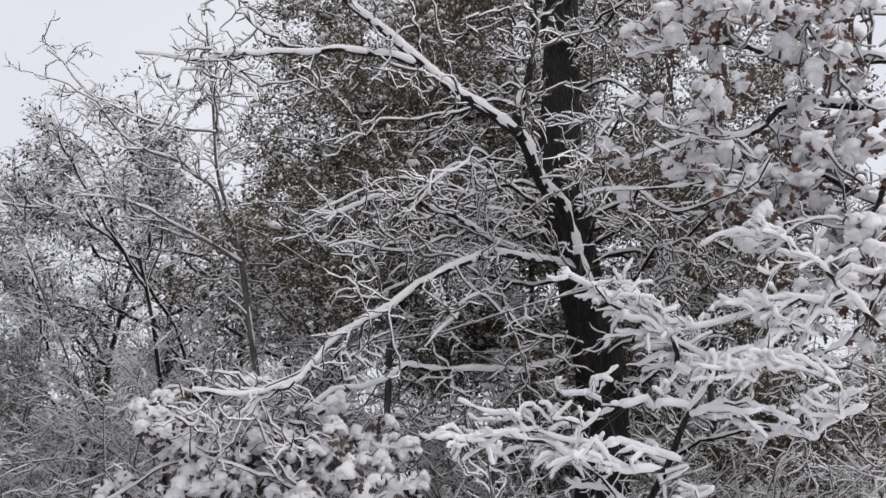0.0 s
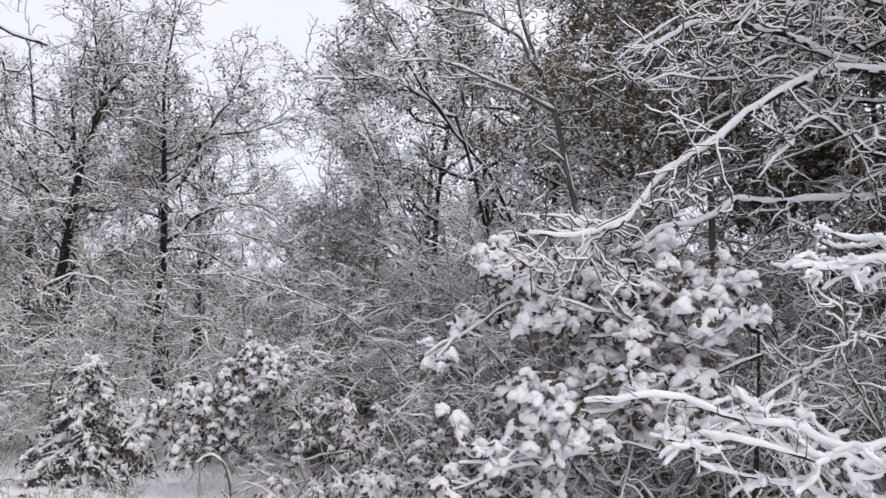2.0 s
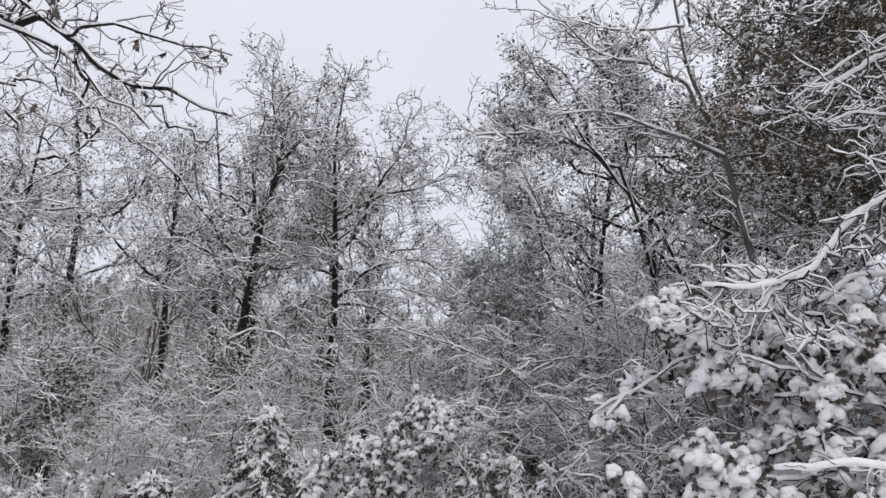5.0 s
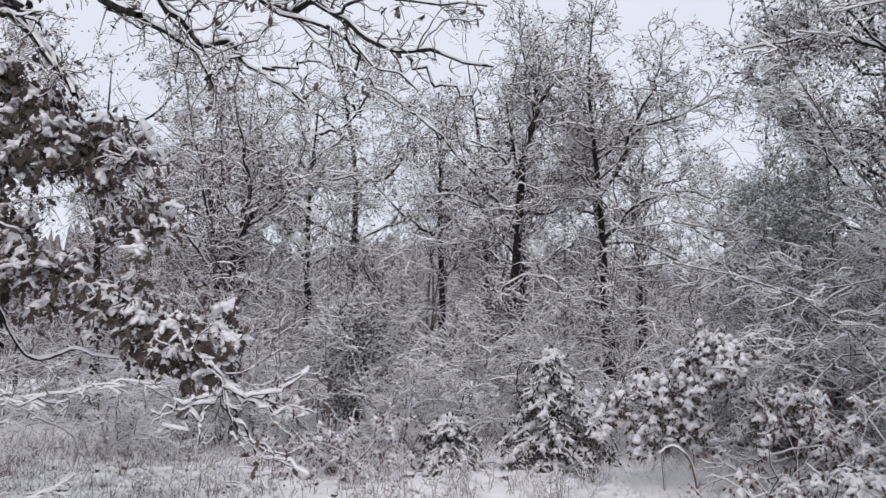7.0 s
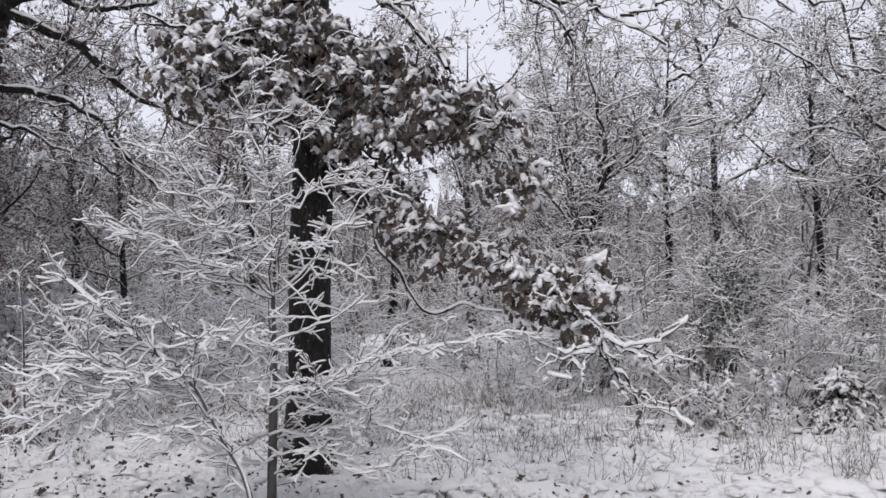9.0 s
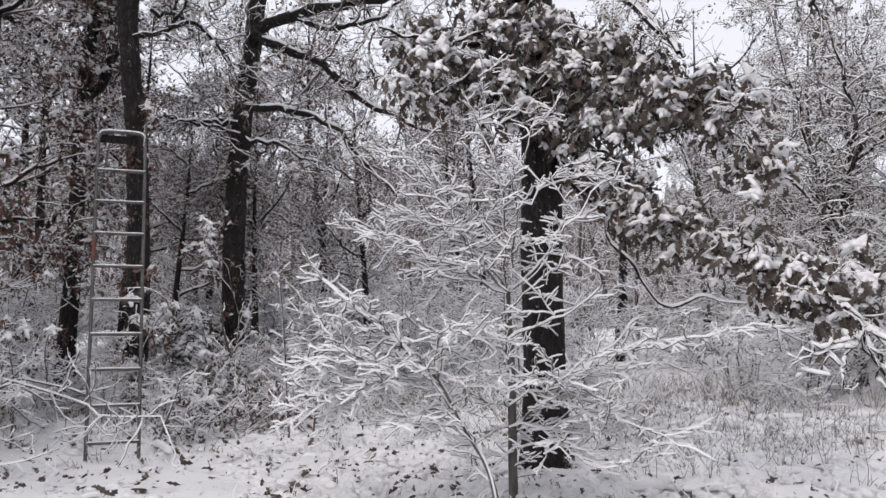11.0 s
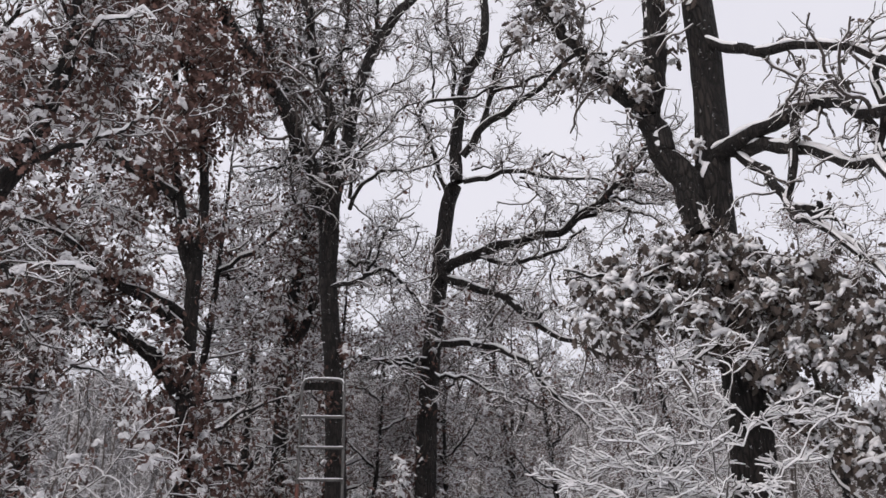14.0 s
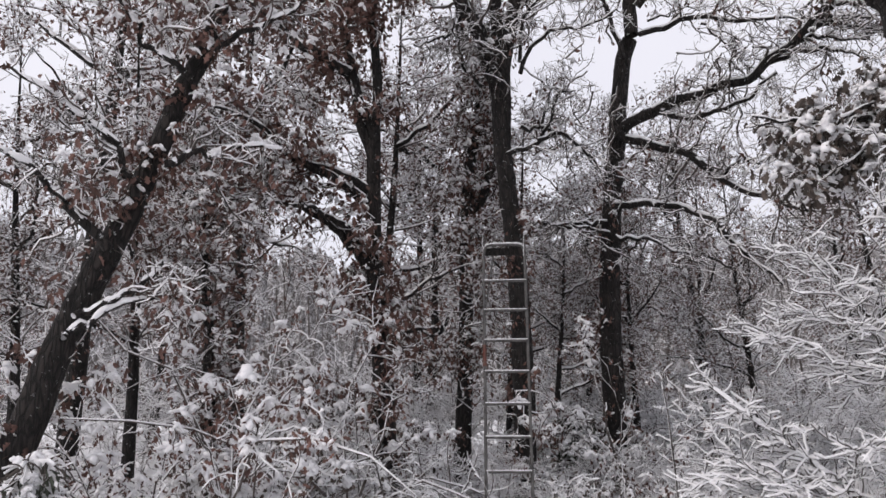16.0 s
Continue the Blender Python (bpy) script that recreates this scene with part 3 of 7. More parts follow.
brush.limb(0.011, 0.005, (1.44, 4.07, 1.84), (1.16, 4.14, 1.90), (0.86, 4.19, 1.99), (0.63, 4.21, 2.08), (0.41, 4.22, 2.16))
brush.limb(0.011, 0.005, (1.84, 4.04, 1.40), (1.58, 4.13, 1.53), (1.19, 4.23, 1.49), (0.81, 4.29, 1.51))
brush.limb(0.011, 0.005, (2.31, 3.94, 2.07), (2.09, 4.05, 1.96), (1.82, 4.16, 2.01), (1.60, 4.23, 2.07))
brush.limb(0.011, 0.005, (2.40, 3.90, 2.43), (2.18, 4.00, 2.81), (1.96, 4.10, 2.98), (1.71, 4.20, 2.96))
brush.grow(level(190, (0.14, 0.42), 10, angle=(30, 65), flat=0.15, crook=0.3, r=(0.6, 0.003), rmax=0.006, sides=4, arc=6, reach=(0.03, 0.97), taper=0.9, snow=0.9),
           level(480, (0.07, 0.18), 6, angle=(35, 65), flat=0.25, crook=0.2, r=(0.8, 0.002), sides=4, arc=6, snow=0.7, reach=(0.1, 0.98), taper=0.4), trunk=False)
brush.grow(level(150, (0.1, 0.35), 6, angle=(40, 90), up=0.5, crook=0.18, r=(0.4, 0.0014), rmax=0.003, sides=4, snow=0))
brush.done()

# ---- oak limbs with brown leaves under cushions of snow ----
side_oak = Plant("leafy_oak", "oak with brown leaves under rounded cushions of snow", "tree", (3.55, 5.88, 0.00), 13, snow=0.035)
side_oak.limb(0.16, 0.12, (3.55, 5.88, -0.12), (3.68, 5.80, 1.71), (3.87, 5.68, 3.22), (4.11, 5.52, 4.49), (4.38, 5.32, 5.87))
side_oak.limb(0.04, 0.008, (3.99, 5.48, 4.19), (3.68, 5.58, 4.58), (3.36, 5.67, 4.66), (3.04, 5.74, 4.68), (2.73, 5.79, 4.51), (2.39, 5.83, 4.44), (1.83, 5.91, 4.32))
side_oak.limb(0.04, 0.008, (4.06, 5.43, 4.54), (3.74, 5.53, 4.99), (3.29, 5.67, 5.04), (2.83, 5.78, 5.25), (2.28, 5.88, 5.35), (1.86, 5.91, 5.26))
side_oak.limb(0.03, 0.008, (3.88, 5.56, 3.52), (3.55, 5.68, 3.84), (3.19, 5.81, 4.08), (2.75, 5.94, 4.25), (2.33, 6.04, 4.20), (1.55, 6.18, 4.18))
side_oak.limb(0.03, 0.008, (3.78, 5.61, 2.96), (3.50, 5.67, 3.57), (3.01, 5.81, 3.72), (2.57, 5.89, 4.03))
side_oak.limb(0.03, 0.008, (4.18, 5.35, 5.07), (3.70, 5.39, 5.31), (3.11, 5.46, 5.26), (2.41, 5.52, 5.36))
side_oak.limb(0.025, 0.008, (3.9, 5.5, 4.0), (3.48, 5.45, 3.87), (3.28, 5.56, 3.53), (3.07, 5.67, 3.23), (2.88, 5.76, 3.01))
side_oak.limb(0.025, 0.008, (3.8, 5.55, 3.3), (3.29, 5.33, 3.19), (3.13, 5.41, 2.91), (2.95, 5.50, 2.74), (2.81, 5.57, 2.64))
side_oak.limb(0.02, 0.008, (3.85, 5.55, 3.6), (3.38, 5.39, 3.54), (3.16, 5.51, 3.42), (2.93, 5.63, 3.43))
side_oak.grow(level(110, (0.3, 0.9), 7, flat=0.6, crook=0.3, r=(0.5, 0.006), rmax=0.015, sides=5, arc=6),
              level(420, (0.15, 0.45), 6, crook=0.36, r=(0.7, 0.004), sides=4, arc=4, snow=0.7), trunk=False)
side_oak.foliage(side_oak.tips(500, 0.03), 2, (0.07, 0.12), LEAF, (0.07, 0.125), 0.75, 2, lobes=4, fat=True)
side_oak.done()

young_oak = Plant("young_oak", "young oak with drooping leaves under lumps of snow", "sapling", (-0.02, 6.68, 0.00), 14, snow=0.03)
young_oak.limb(0.03, 0.007, (-0.02, 6.68, -0.12), (0.11, 6.91, 1.56), (0.1, 7.01, 1.97), (-0.08, 7.11, 2.3))
young_oak.limb(0.022, 0.006, (0.17, 6.91, 1.87), (-0.13, 6.90, 2.02), (-0.54, 6.86, 2.12), (-0.86, 6.81, 2.17), (-1.18, 6.75, 1.94))
young_oak.limb(0.018, 0.006, (0.00, 7.01, 1.98), (-0.37, 6.98, 2.17), (-0.74, 6.93, 2.27), (-1.29, 6.82, 2.37), (-1.66, 6.73, 2.70))
young_oak.limb(0.018, 0.006, (-0.38, 7.08, 2.16), (-1.08, 6.97, 2.10), (-1.76, 6.80, 2.15), (-2.06, 6.70, 2.00), (-2.50, 6.53, 1.68))
young_oak.limb(0.015, 0.006, (-1.22, 6.94, 2.12), (-1.68, 6.83, 2.19), (-1.94, 6.74, 2.33), (-2.16, 6.66, 2.47))
young_oak.limb(0.016, 0.006, (0.14, 6.81, 1.69), (-0.36, 6.78, 1.52), (-0.89, 6.70, 1.26), (-1.40, 6.59, 0.93), (-1.73, 6.50, 0.86))
young_oak.limb(0.014, 0.006, (-0.36, 6.78, 1.52), (-0.71, 6.73, 1.57), (-1.15, 6.65, 1.44), (-1.66, 6.52, 1.36))
young_oak.limb(0.014, 0.006, (-0.08, 6.82, 1.00), (-0.84, 6.62, 1.00), (-1.41, 6.37, 0.89), (-1.86, 6.10, 0.74), (-2.22, 5.82, 0.57))
young_oak.limb(0.014, 0.006, (-0.41, 6.80, 1.48), (-0.83, 6.62, 1.30), (-1.24, 6.41, 1.18), (-1.62, 6.18, 0.90), (-1.97, 5.93, 0.87))
young_oak.limb(0.014, 0.006, (-0.19, 6.82, 1.52), (-0.65, 6.67, 1.88), (-1.07, 6.50, 2.05), (-1.39, 6.32, 2.13))
young_oak.limb(0.012, 0.006, (-0.88, 6.94, 1.72), (-1.32, 6.82, 2.28), (-1.63, 6.70, 2.52), (-1.76, 6.63, 2.75))
young_oak.limb(0.014, 0.006, (-0.92, 6.87, 2.47), (-0.52, 6.92, 2.28), (-0.22, 6.94, 2.19), (0.11, 6.95, 2.10))
young_oak.limb(0.014, 0.006, (-1.12, 6.63, 1.83), (-0.68, 6.70, 1.88), (-0.35, 6.73, 1.76), (-0.03, 6.75, 1.68))
young_oak.limb(0.014, 0.006, (-1.16, 6.52, 1.41), (-0.80, 6.58, 1.55), (-0.47, 6.62, 1.43), (-0.19, 6.64, 1.33))
young_oak.grow(level(95, (0.2, 0.6), 7, flat=0.6, crook=0.25, r=(0.6, 0.005), rmax=0.01, sides=5, arc=6),
               level(280, (0.1, 0.3), 5, crook=0.25, r=(0.7, 0.004), sides=4, arc=4), trunk=False)
young_oak.foliage(young_oak.tips(820, 0.05), 2, (0.065, 0.11), RUSSET, (0.06, 0.115), 0.9, 2, lobes=4, fat=True)
young_oak.done()

thin_tree = Plant("thin_tree", "thin bare young tree lightly dusted with snow", "tree", (-1.34, 9.46, 0.03), 15, bark=GREY, snow=0.018)
thin_tree.limb(0.06, 0.012, (-1.34, 9.46, -0.09), (-1.62, 9.40, 2.55), (-1.76, 9.37, 3.29), (-1.91, 9.33, 4.07), (-2.03, 9.30, 4.72), (-2.22, 9.25, 5.31), (-2.39, 9.20, 5.89), (-2.50, 9.17, 6.65), (-2.59, 9.14, 7.29), (-2.69, 9.10, 7.95))
thin_tree.limb(0.028, 0.006, (-2.02, 9.20, 4.68), (-2.50, 9.06, 4.95), (-2.93, 8.91, 5.14), (-3.23, 8.79, 5.27), (-3.78, 8.55, 5.27))
thin_tree.limb(0.026, 0.006, (-2.15, 9.16, 5.17), (-2.44, 9.08, 5.68), (-2.89, 8.93, 5.91), (-3.38, 8.73, 6.11), (-3.77, 8.55, 6.54), (-4.26, 8.30, 7.03))
thin_tree.limb(0.018, 0.005, (-2.37, 9.00, 6.28), (-2.90, 8.82, 6.27), (-3.50, 8.57, 6.43), (-4.27, 8.18, 6.60))
thin_tree.limb(0.014, 0.005, (-2.48, 9.17, 6.66), (-2.39, 9.20, 7.16), (-2.16, 9.27, 7.63))
thin_tree.limb(0.014, 0.005, (-2.51, 9.16, 6.81), (-2.79, 9.07, 7.25), (-3.09, 8.96, 7.68))
thin_tree.grow(level(110, (0.3, 0.85), 8, angle=(30, 70), crook=0.34, up=0.06, r=(0.5, 0.005), rmax=0.01, sides=4),
               level(620, (0.08, 0.32), 5, crook=0.36, r=(0.7, 0.003)))
thin_tree.done()

# ---- trees beyond the clearing ----
FAR_LEVELS = (level(135, (0.6, 1.7), 8, angle=(30, 75), crook=0.36, up=0.08, r=(0.5, 0.009), rmax=0.025, sides=4, arc=3, snow=0.8),
              level(800, (0.25, 0.8), 5, crook=0.4, up=0.0, r=(0.7, 0.006), sides=3, snow=0.8),
              level(3000, (0.08, 0.34), 4, crook=0.45, r=(0.7, 0.004), mixed=0.5))
FEW_LEVELS = (level(60, (0.5, 1.4), 8, angle=(30, 75), crook=0.36, up=0.08, r=(0.5, 0.008), rmax=0.022, sides=4, arc=3, snow=0.7),
              level(380, (0.2, 0.6), 5, crook=0.36, up=0.0, r=(0.6, 0.005), sides=3, snow=0.7),
              level(1700, (0.06, 0.26), 3, crook=0.35, r=(0.7, 0.004), mixed=0.65))
far_a = Plant("oak_tree", "tall oak beyond the clearing, twigs furred with snow", "tree", (-11.47, 11.18, 0.42), 31, "oaks beyond the clearing", snow=0.022)
far_a.limb(0.1008, 0.0648, (-11.47, 11.18, 0.30), (-11.48, 11.17, 1.32), (-11.49, 11.16, 2.60), (-11.41, 11.24, 3.81), (-11.36, 11.29, 4.82), (-11.32, 11.33, 5.74))
far_a.limb(0.0504, 0.0144, (-11.32, 11.33, 5.74), (-11.16, 11.49, 6.46), (-11.14, 11.51, 7.17), (-11.28, 11.37, 7.89), (-11.35, 11.31, 8.87))
far_a.limb(0.0432, 0.0144, (-11.32, 11.33, 5.74), (-11.09, 11.56, 6.70), (-10.85, 11.78, 7.31), (-10.70, 11.93, 7.80), (-10.62, 11.99, 8.54))
far_a.limb(0.036, 0.0108, (-11.38, 11.27, 4.25), (-11.75, 10.88, 5.02), (-12.14, 10.45, 5.68), (-12.58, 9.90, 6.44), (-13.25, 8.98, 7.14))
far_a.limb(0.0288, 0.0108, (-11.41, 11.24, 3.70), (-11.81, 10.82, 4.57), (-12.19, 10.39, 4.99), (-12.79, 9.62, 4.92))
far_a.limb(0.0288, 0.0108, (-11.12, 10.82, 2.56), (-11.25, 10.68, 3.02), (-10.89, 11.05, 3.34), (-10.43, 11.50, 3.06), (-10.33, 11.58, 2.38))
far_a.grow(*FAR_LEVELS)
far_a.foliage(far_a.tips(450, 0.06), 4, (0.05, 0.1), RUSSET, lobed=None, dust=1.0)
far_a.done()
far_b = Plant("oak_tree", "straight oak with snow-covered spreading limbs", "tree", (-10.81, 13.16, 0.48), 32, "oaks beyond the clearing", snow=0.022)
far_b.limb(0.108, 0.00864, (-10.81, 13.16, 0.36), (-10.82, 13.15, 1.59), (-10.84, 13.13, 3.19), (-10.84, 13.13, 4.13), (-10.87, 13.10, 5.09), (-10.94, 13.04, 6.31), (-11.01, 12.99, 7.57), (-10.93, 13.05, 8.74), (-10.83, 13.14, 9.53))
far_b.limb(0.0432, 0.0144, (-10.82, 13.14, 4.25), (-10.48, 13.42, 4.74), (-10.02, 13.77, 5.08), (-9.54, 14.11, 5.11), (-8.96, 14.49, 4.98))
far_b.limb(0.036, 0.0108, (-10.82, 13.14, 4.13), (-10.29, 13.56, 4.14), (-9.73, 13.98, 3.80), (-9.35, 14.24, 3.69))
far_b.limb(0.0432, 0.0144, (-10.87, 13.10, 5.09), (-10.50, 13.41, 5.83), (-10.32, 13.55, 6.57), (-9.94, 13.83, 7.58), (-9.75, 13.96, 8.47))
far_b.limb(0.036, 0.0108, (-10.92, 13.07, 5.94), (-10.32, 13.55, 6.45), (-9.74, 13.97, 6.70), (-8.76, 14.61, 7.05))
far_b.limb(0.0288, 0.0108, (-10.98, 13.01, 6.94), (-11.45, 12.60, 7.69), (-11.64, 12.42, 8.45))
far_b.limb(0.0288, 0.0108, (-10.88, 13.10, 5.21), (-11.23, 12.80, 5.69), (-11.59, 12.46, 6.29))
far_b.grow(*FAR_LEVELS)
far_b.foliage(far_b.tips(500, 0.06), 4, (0.05, 0.1), RUSSET, lobed=None, dust=1.0)
far_b.done()
far_c = Plant("oak_tree", "many-stemmed oak with upswept snowy limbs", "tree", (-13.97, 6.72, 0.39), 33, "oaks beyond the clearing", snow=0.022)
far_c.limb(0.075, 0.0576, (-13.97, 6.72, 0.27), (-13.99, 6.68, 1.26), (-14.05, 6.56, 2.73), (-14.03, 6.59, 3.58), (-13.96, 6.74, 4.13))
far_c.limb(0.0432, 0.0144, (-13.96, 6.74, 4.13), (-13.78, 7.10, 4.90), (-13.58, 7.48, 5.01), (-13.26, 8.04, 5.11), (-12.97, 8.49, 5.24))
far_c.limb(0.0432, 0.0144, (-14.01, 6.63, 3.80), (-13.92, 6.81, 4.67), (-14.00, 6.65, 5.66), (-14.08, 6.48, 6.78), (-14.04, 6.57, 7.81))
far_c.limb(0.0432, 0.0144, (-14.05, 6.56, 2.73), (-14.19, 6.24, 4.00), (-14.28, 6.03, 4.87), (-14.38, 5.80, 6.18), (-14.46, 5.58, 7.18))
far_c.limb(0.036, 0.0144, (-13.99, 6.68, 4.02), (-13.73, 7.20, 4.57), (-13.37, 7.85, 5.46), (-13.09, 8.31, 6.02))
far_c.limb(0.036, 0.0144, (-14.05, 6.56, 2.52), (-14.27, 6.06, 3.57), (-14.55, 5.35, 4.51), (-14.86, 4.43, 5.33))
far_c.grow(*FAR_LEVELS)
far_c.foliage(far_c.tips(350, 0.06), 4, (0.05, 0.1), RUSSET, lobed=None, dust=1.0)
far_c.done()
far_e = Plant("oak_tree", "oak with a rounded crown of snowy twigs", "tree", (-2.35, 13.44, 0.28), 34, "oaks beyond the clearing", snow=0.022)
far_e.limb(0.035, 0.028, (-2.35, 13.44, 0.16), (-3.72, 12.98, 4.39), (-4.31, 12.77, 5.45), (-4.88, 12.55, 6.24), (-5.05, 12.48, 6.71))
far_e.limb(0.031, 0.0144, (-5.05, 12.48, 6.71), (-5.25, 12.39, 7.48), (-5.54, 12.25, 7.93), (-5.86, 12.09, 8.05))
far_e.limb(0.026, 0.0144, (-4.92, 12.53, 6.33), (-5.52, 12.26, 6.52), (-6.04, 12.00, 6.61), (-6.47, 11.76, 6.70))
far_e.limb(0.026, 0.0144, (-4.41, 12.74, 5.63), (-4.25, 12.80, 6.43), (-4.42, 12.73, 7.32), (-4.76, 12.60, 8.21), (-4.94, 12.53, 9.05))
far_e.grow(*FEW_LEVELS, trunk=False)
far_e.foliage(far_e.tips(350, 0.06), 4, (0.05, 0.1), RUSSET, lobed=None, dust=1.0)
far_e.done()
far_f = Plant("oak_tree", "leaning oak with long snowy limbs", "tree", (-3.23, 11.57, 0.18), 35, "oaks beyond the clearing", snow=0.022)
far_f.limb(0.04, 0.028, (-3.23, 11.57, 0.06), (-3.37, 11.53, 2.16), (-3.50, 11.49, 3.28), (-3.72, 11.41, 4.45), (-4.02, 11.31, 5.51))
far_f.limb(0.026, 0.0144, (-4.02, 11.31, 5.51), (-4.42, 11.15, 5.74), (-4.89, 10.94, 6.06), (-5.51, 10.64, 6.05), (-5.97, 10.38, 6.03))
far_f.limb(0.026, 0.0144, (-3.87, 11.36, 5.06), (-4.50, 11.12, 5.97), (-4.90, 10.94, 6.62), (-5.23, 10.78, 7.28))
far_f.limb(0.026, 0.0144, (-3.94, 11.33, 5.51), (-3.94, 11.34, 6.42), (-4.34, 11.18, 7.18), (-4.75, 11.01, 7.77))
far_f.limb(0.021, 0.0108, (-5.29, 11.86, 4.15), (-5.54, 11.74, 4.70), (-5.71, 11.66, 5.36), (-6.21, 11.39, 5.74))
far_f.grow(*FEW_LEVELS, trunk=False)
far_f.foliage(far_f.tips(350, 0.06), 4, (0.05, 0.1), RUSSET, lobed=None, dust=1.0)
far_f.done()


# ---- the great oak ----
oak = Plant("great_oak", "massive dark-barked oak with snow on its crooked limbs", "tree", (-8.18, 0.81, 0.00), 21, snow=0.012)
oak.limb(0.22, 0.11, (-8.18, 0.81, -0.12), (-8.18, 0.80, 2.16), (-8.18, 0.80, 3.21), (-8.18, 0.77, 4.50), (-8.18, 0.76, 5.13), (-8.17, 0.82, 5.99), (-8.17, 0.85, 6.69), (-8.17, 0.86, 7.43), (-8.16, 0.96, 9.02), (-8.15, 1.00, 10.82), (-8.09, 1.35, 13.25))
oak.limb(0.15, 0.115, (-8.10, 0.60, 4.60), (-8.09, 0.51, 5.01), (-8.09, 0.35, 5.47), (-8.08, 0.20, 5.83), (-8.06, 0.16, 6.07), (-8.04, 0.24, 6.36), (-8.01, 0.33, 6.74), (-7.99, 0.35, 7.37), (-7.97, 0.32, 8.05))
oak.limb(0.085, 0.045, (-8.03, 0.15, 6.01), (-7.94, -0.07, 6.22), (-7.84, -0.38, 6.54), (-7.73, -0.67, 7.01), (-7.63, -0.81, 7.28), (-7.51, -1.03, 7.71))
oak.limb(0.085, 0.03, (-8.07, 0.82, 5.43), (-7.69, 1.14, 5.43), (-7.28, 1.44, 5.41), (-6.88, 1.69, 5.25), (-6.46, 1.91, 4.91), (-6.02, 2.14, 4.78), (-5.58, 2.33, 4.29))
oak.limb(0.08, 0.03, (-8.06, 0.93, 5.46), (-7.47, 1.39, 5.15), (-6.89, 1.63, 4.73), (-6.32, 1.79, 4.35), (-5.75, 1.92, 3.97))
oak.limb(0.055, 0.02, (-7.94, 1.02, 5.35), (-7.60, 1.23, 4.89), (-7.28, 1.33, 4.46), (-6.92, 1.54, 4.06), (-6.59, 1.60, 3.72), (-6.26, 1.65, 3.45))
oak.limb(0.03, 0.012, (-6.79, 1.22, 4.27), (-6.75, 1.39, 4.21), (-6.72, 1.50, 4.09))
oak.limb(0.06, 0.03, (-8.07, 0.88, 6.80), (-7.65, 1.28, 6.34), (-7.20, 1.72, 6.10), (-6.79, 1.92, 5.69), (-6.36, 2.11, 5.24), (-5.87, 2.42, 5.00))
oak.limb(0.045, 0.015, (-7.19, 2.03, 5.24), (-6.80, 1.94, 4.80), (-6.40, 1.87, 4.48))
oak.limb(0.036, 0.009, (-5.92, 2.39, 4.85), (-5.50, 2.86, 4.27), (-5.22, 3.06, 4.18), (-4.98, 3.16, 4.03), (-4.77, 3.22, 3.83), (-4.50, 3.34, 3.68), (-4.20, 3.49, 3.57), (-3.86, 3.65, 3.45))
oak.limb(0.036, 0.01, (-6.36, 2.11, 5.24), (-6.19, 2.25, 4.35), (-6.06, 2.33, 4.14), (-5.91, 2.43, 3.89), (-5.73, 2.60, 3.95), (-5.59, 2.67, 3.80), (-5.44, 2.76, 3.59), (-5.30, 2.81, 3.51), (-5.12, 2.94, 3.37))
oak.limb(0.024, 0.007, (-5.92, 2.39, 4.85), (-5.54, 2.78, 4.27), (-5.29, 2.95, 4.11), (-5.06, 3.08, 3.98), (-4.85, 3.15, 3.78), (-4.61, 3.25, 3.56), (-4.34, 3.39, 3.35))
oak.limb(0.042, 0.01, (-6.58, 2.02, 5.46), (-6.52, 1.88, 4.36), (-6.37, 2.04, 4.26), (-6.22, 2.18, 4.11), (-6.07, 2.28, 3.97), (-5.91, 2.44, 3.83), (-5.79, 2.47, 3.65), (-5.67, 2.49, 3.36))
oak.limb(0.05, 0.008, (-8.16, 0.81, 4.30), (-7.61, 1.46, 3.75), (-7.06, 1.85, 3.43), (-6.54, 2.05, 3.05), (-6.06, 2.07, 3.05))
oak.limb(0.05, 0.008, (-8.16, 0.81, 3.09), (-7.79, 1.14, 2.80), (-7.40, 1.43, 2.54), (-6.96, 1.87, 2.17), (-6.49, 2.26, 1.97), (-6.01, 2.57, 1.61), (-5.62, 2.63, 1.42))
oak.limb(0.018, 0.006, (-5.70, 2.44, 1.60), (-5.60, 2.67, 1.31), (-5.48, 2.90, 1.27), (-5.40, 3.04, 1.34), (-5.33, 3.17, 1.46))
oak.limb(0.014, 0.005, (-5.60, 2.67, 1.29), (-5.70, 2.45, 1.21), (-5.79, 2.22, 1.10))
oak.limb(0.014, 0.005, (-5.61, 2.63, 1.31), (-5.56, 2.75, 1.03), (-5.48, 2.90, 0.86), (-5.32, 3.19, 0.71))
oak.limb(0.012, 0.005, (-5.48, 2.90, 1.27), (-5.44, 2.97, 1.17), (-5.34, 3.15, 1.11))
oak.limb(0.03, 0.008, (-8.05, 0.93, 2.87), (-7.81, 1.31, 2.51), (-7.62, 1.34, 2.18), (-7.39, 1.55, 1.87), (-7.16, 1.76, 1.55), (-6.90, 2.02, 1.63), (-6.64, 2.23, 1.53))
oak.limb(0.02, 0.008, (-7.11, 2.06, 3.45), (-6.81, 2.14, 2.94), (-6.46, 2.33, 2.65), (-6.14, 2.43, 2.43))
oak.limb(0.03, 0.01, (-8.20, 0.60, 3.88), (-8.03, 0.20, 3.95), (-7.84, -0.20, 3.73), (-7.63, -0.46, 4.01), (-7.41, -0.81, 4.00))
oak.limb(0.04, 0.01, (-8.19, 0.71, 4.44), (-7.86, 0.28, 4.17), (-7.51, -0.13, 3.80), (-7.14, -0.40, 3.34))
oak.limb(0.014, 0.006, (-4.55, 3.45, 3.68), (-4.40, 3.65, 3.47), (-4.21, 3.86, 3.39))
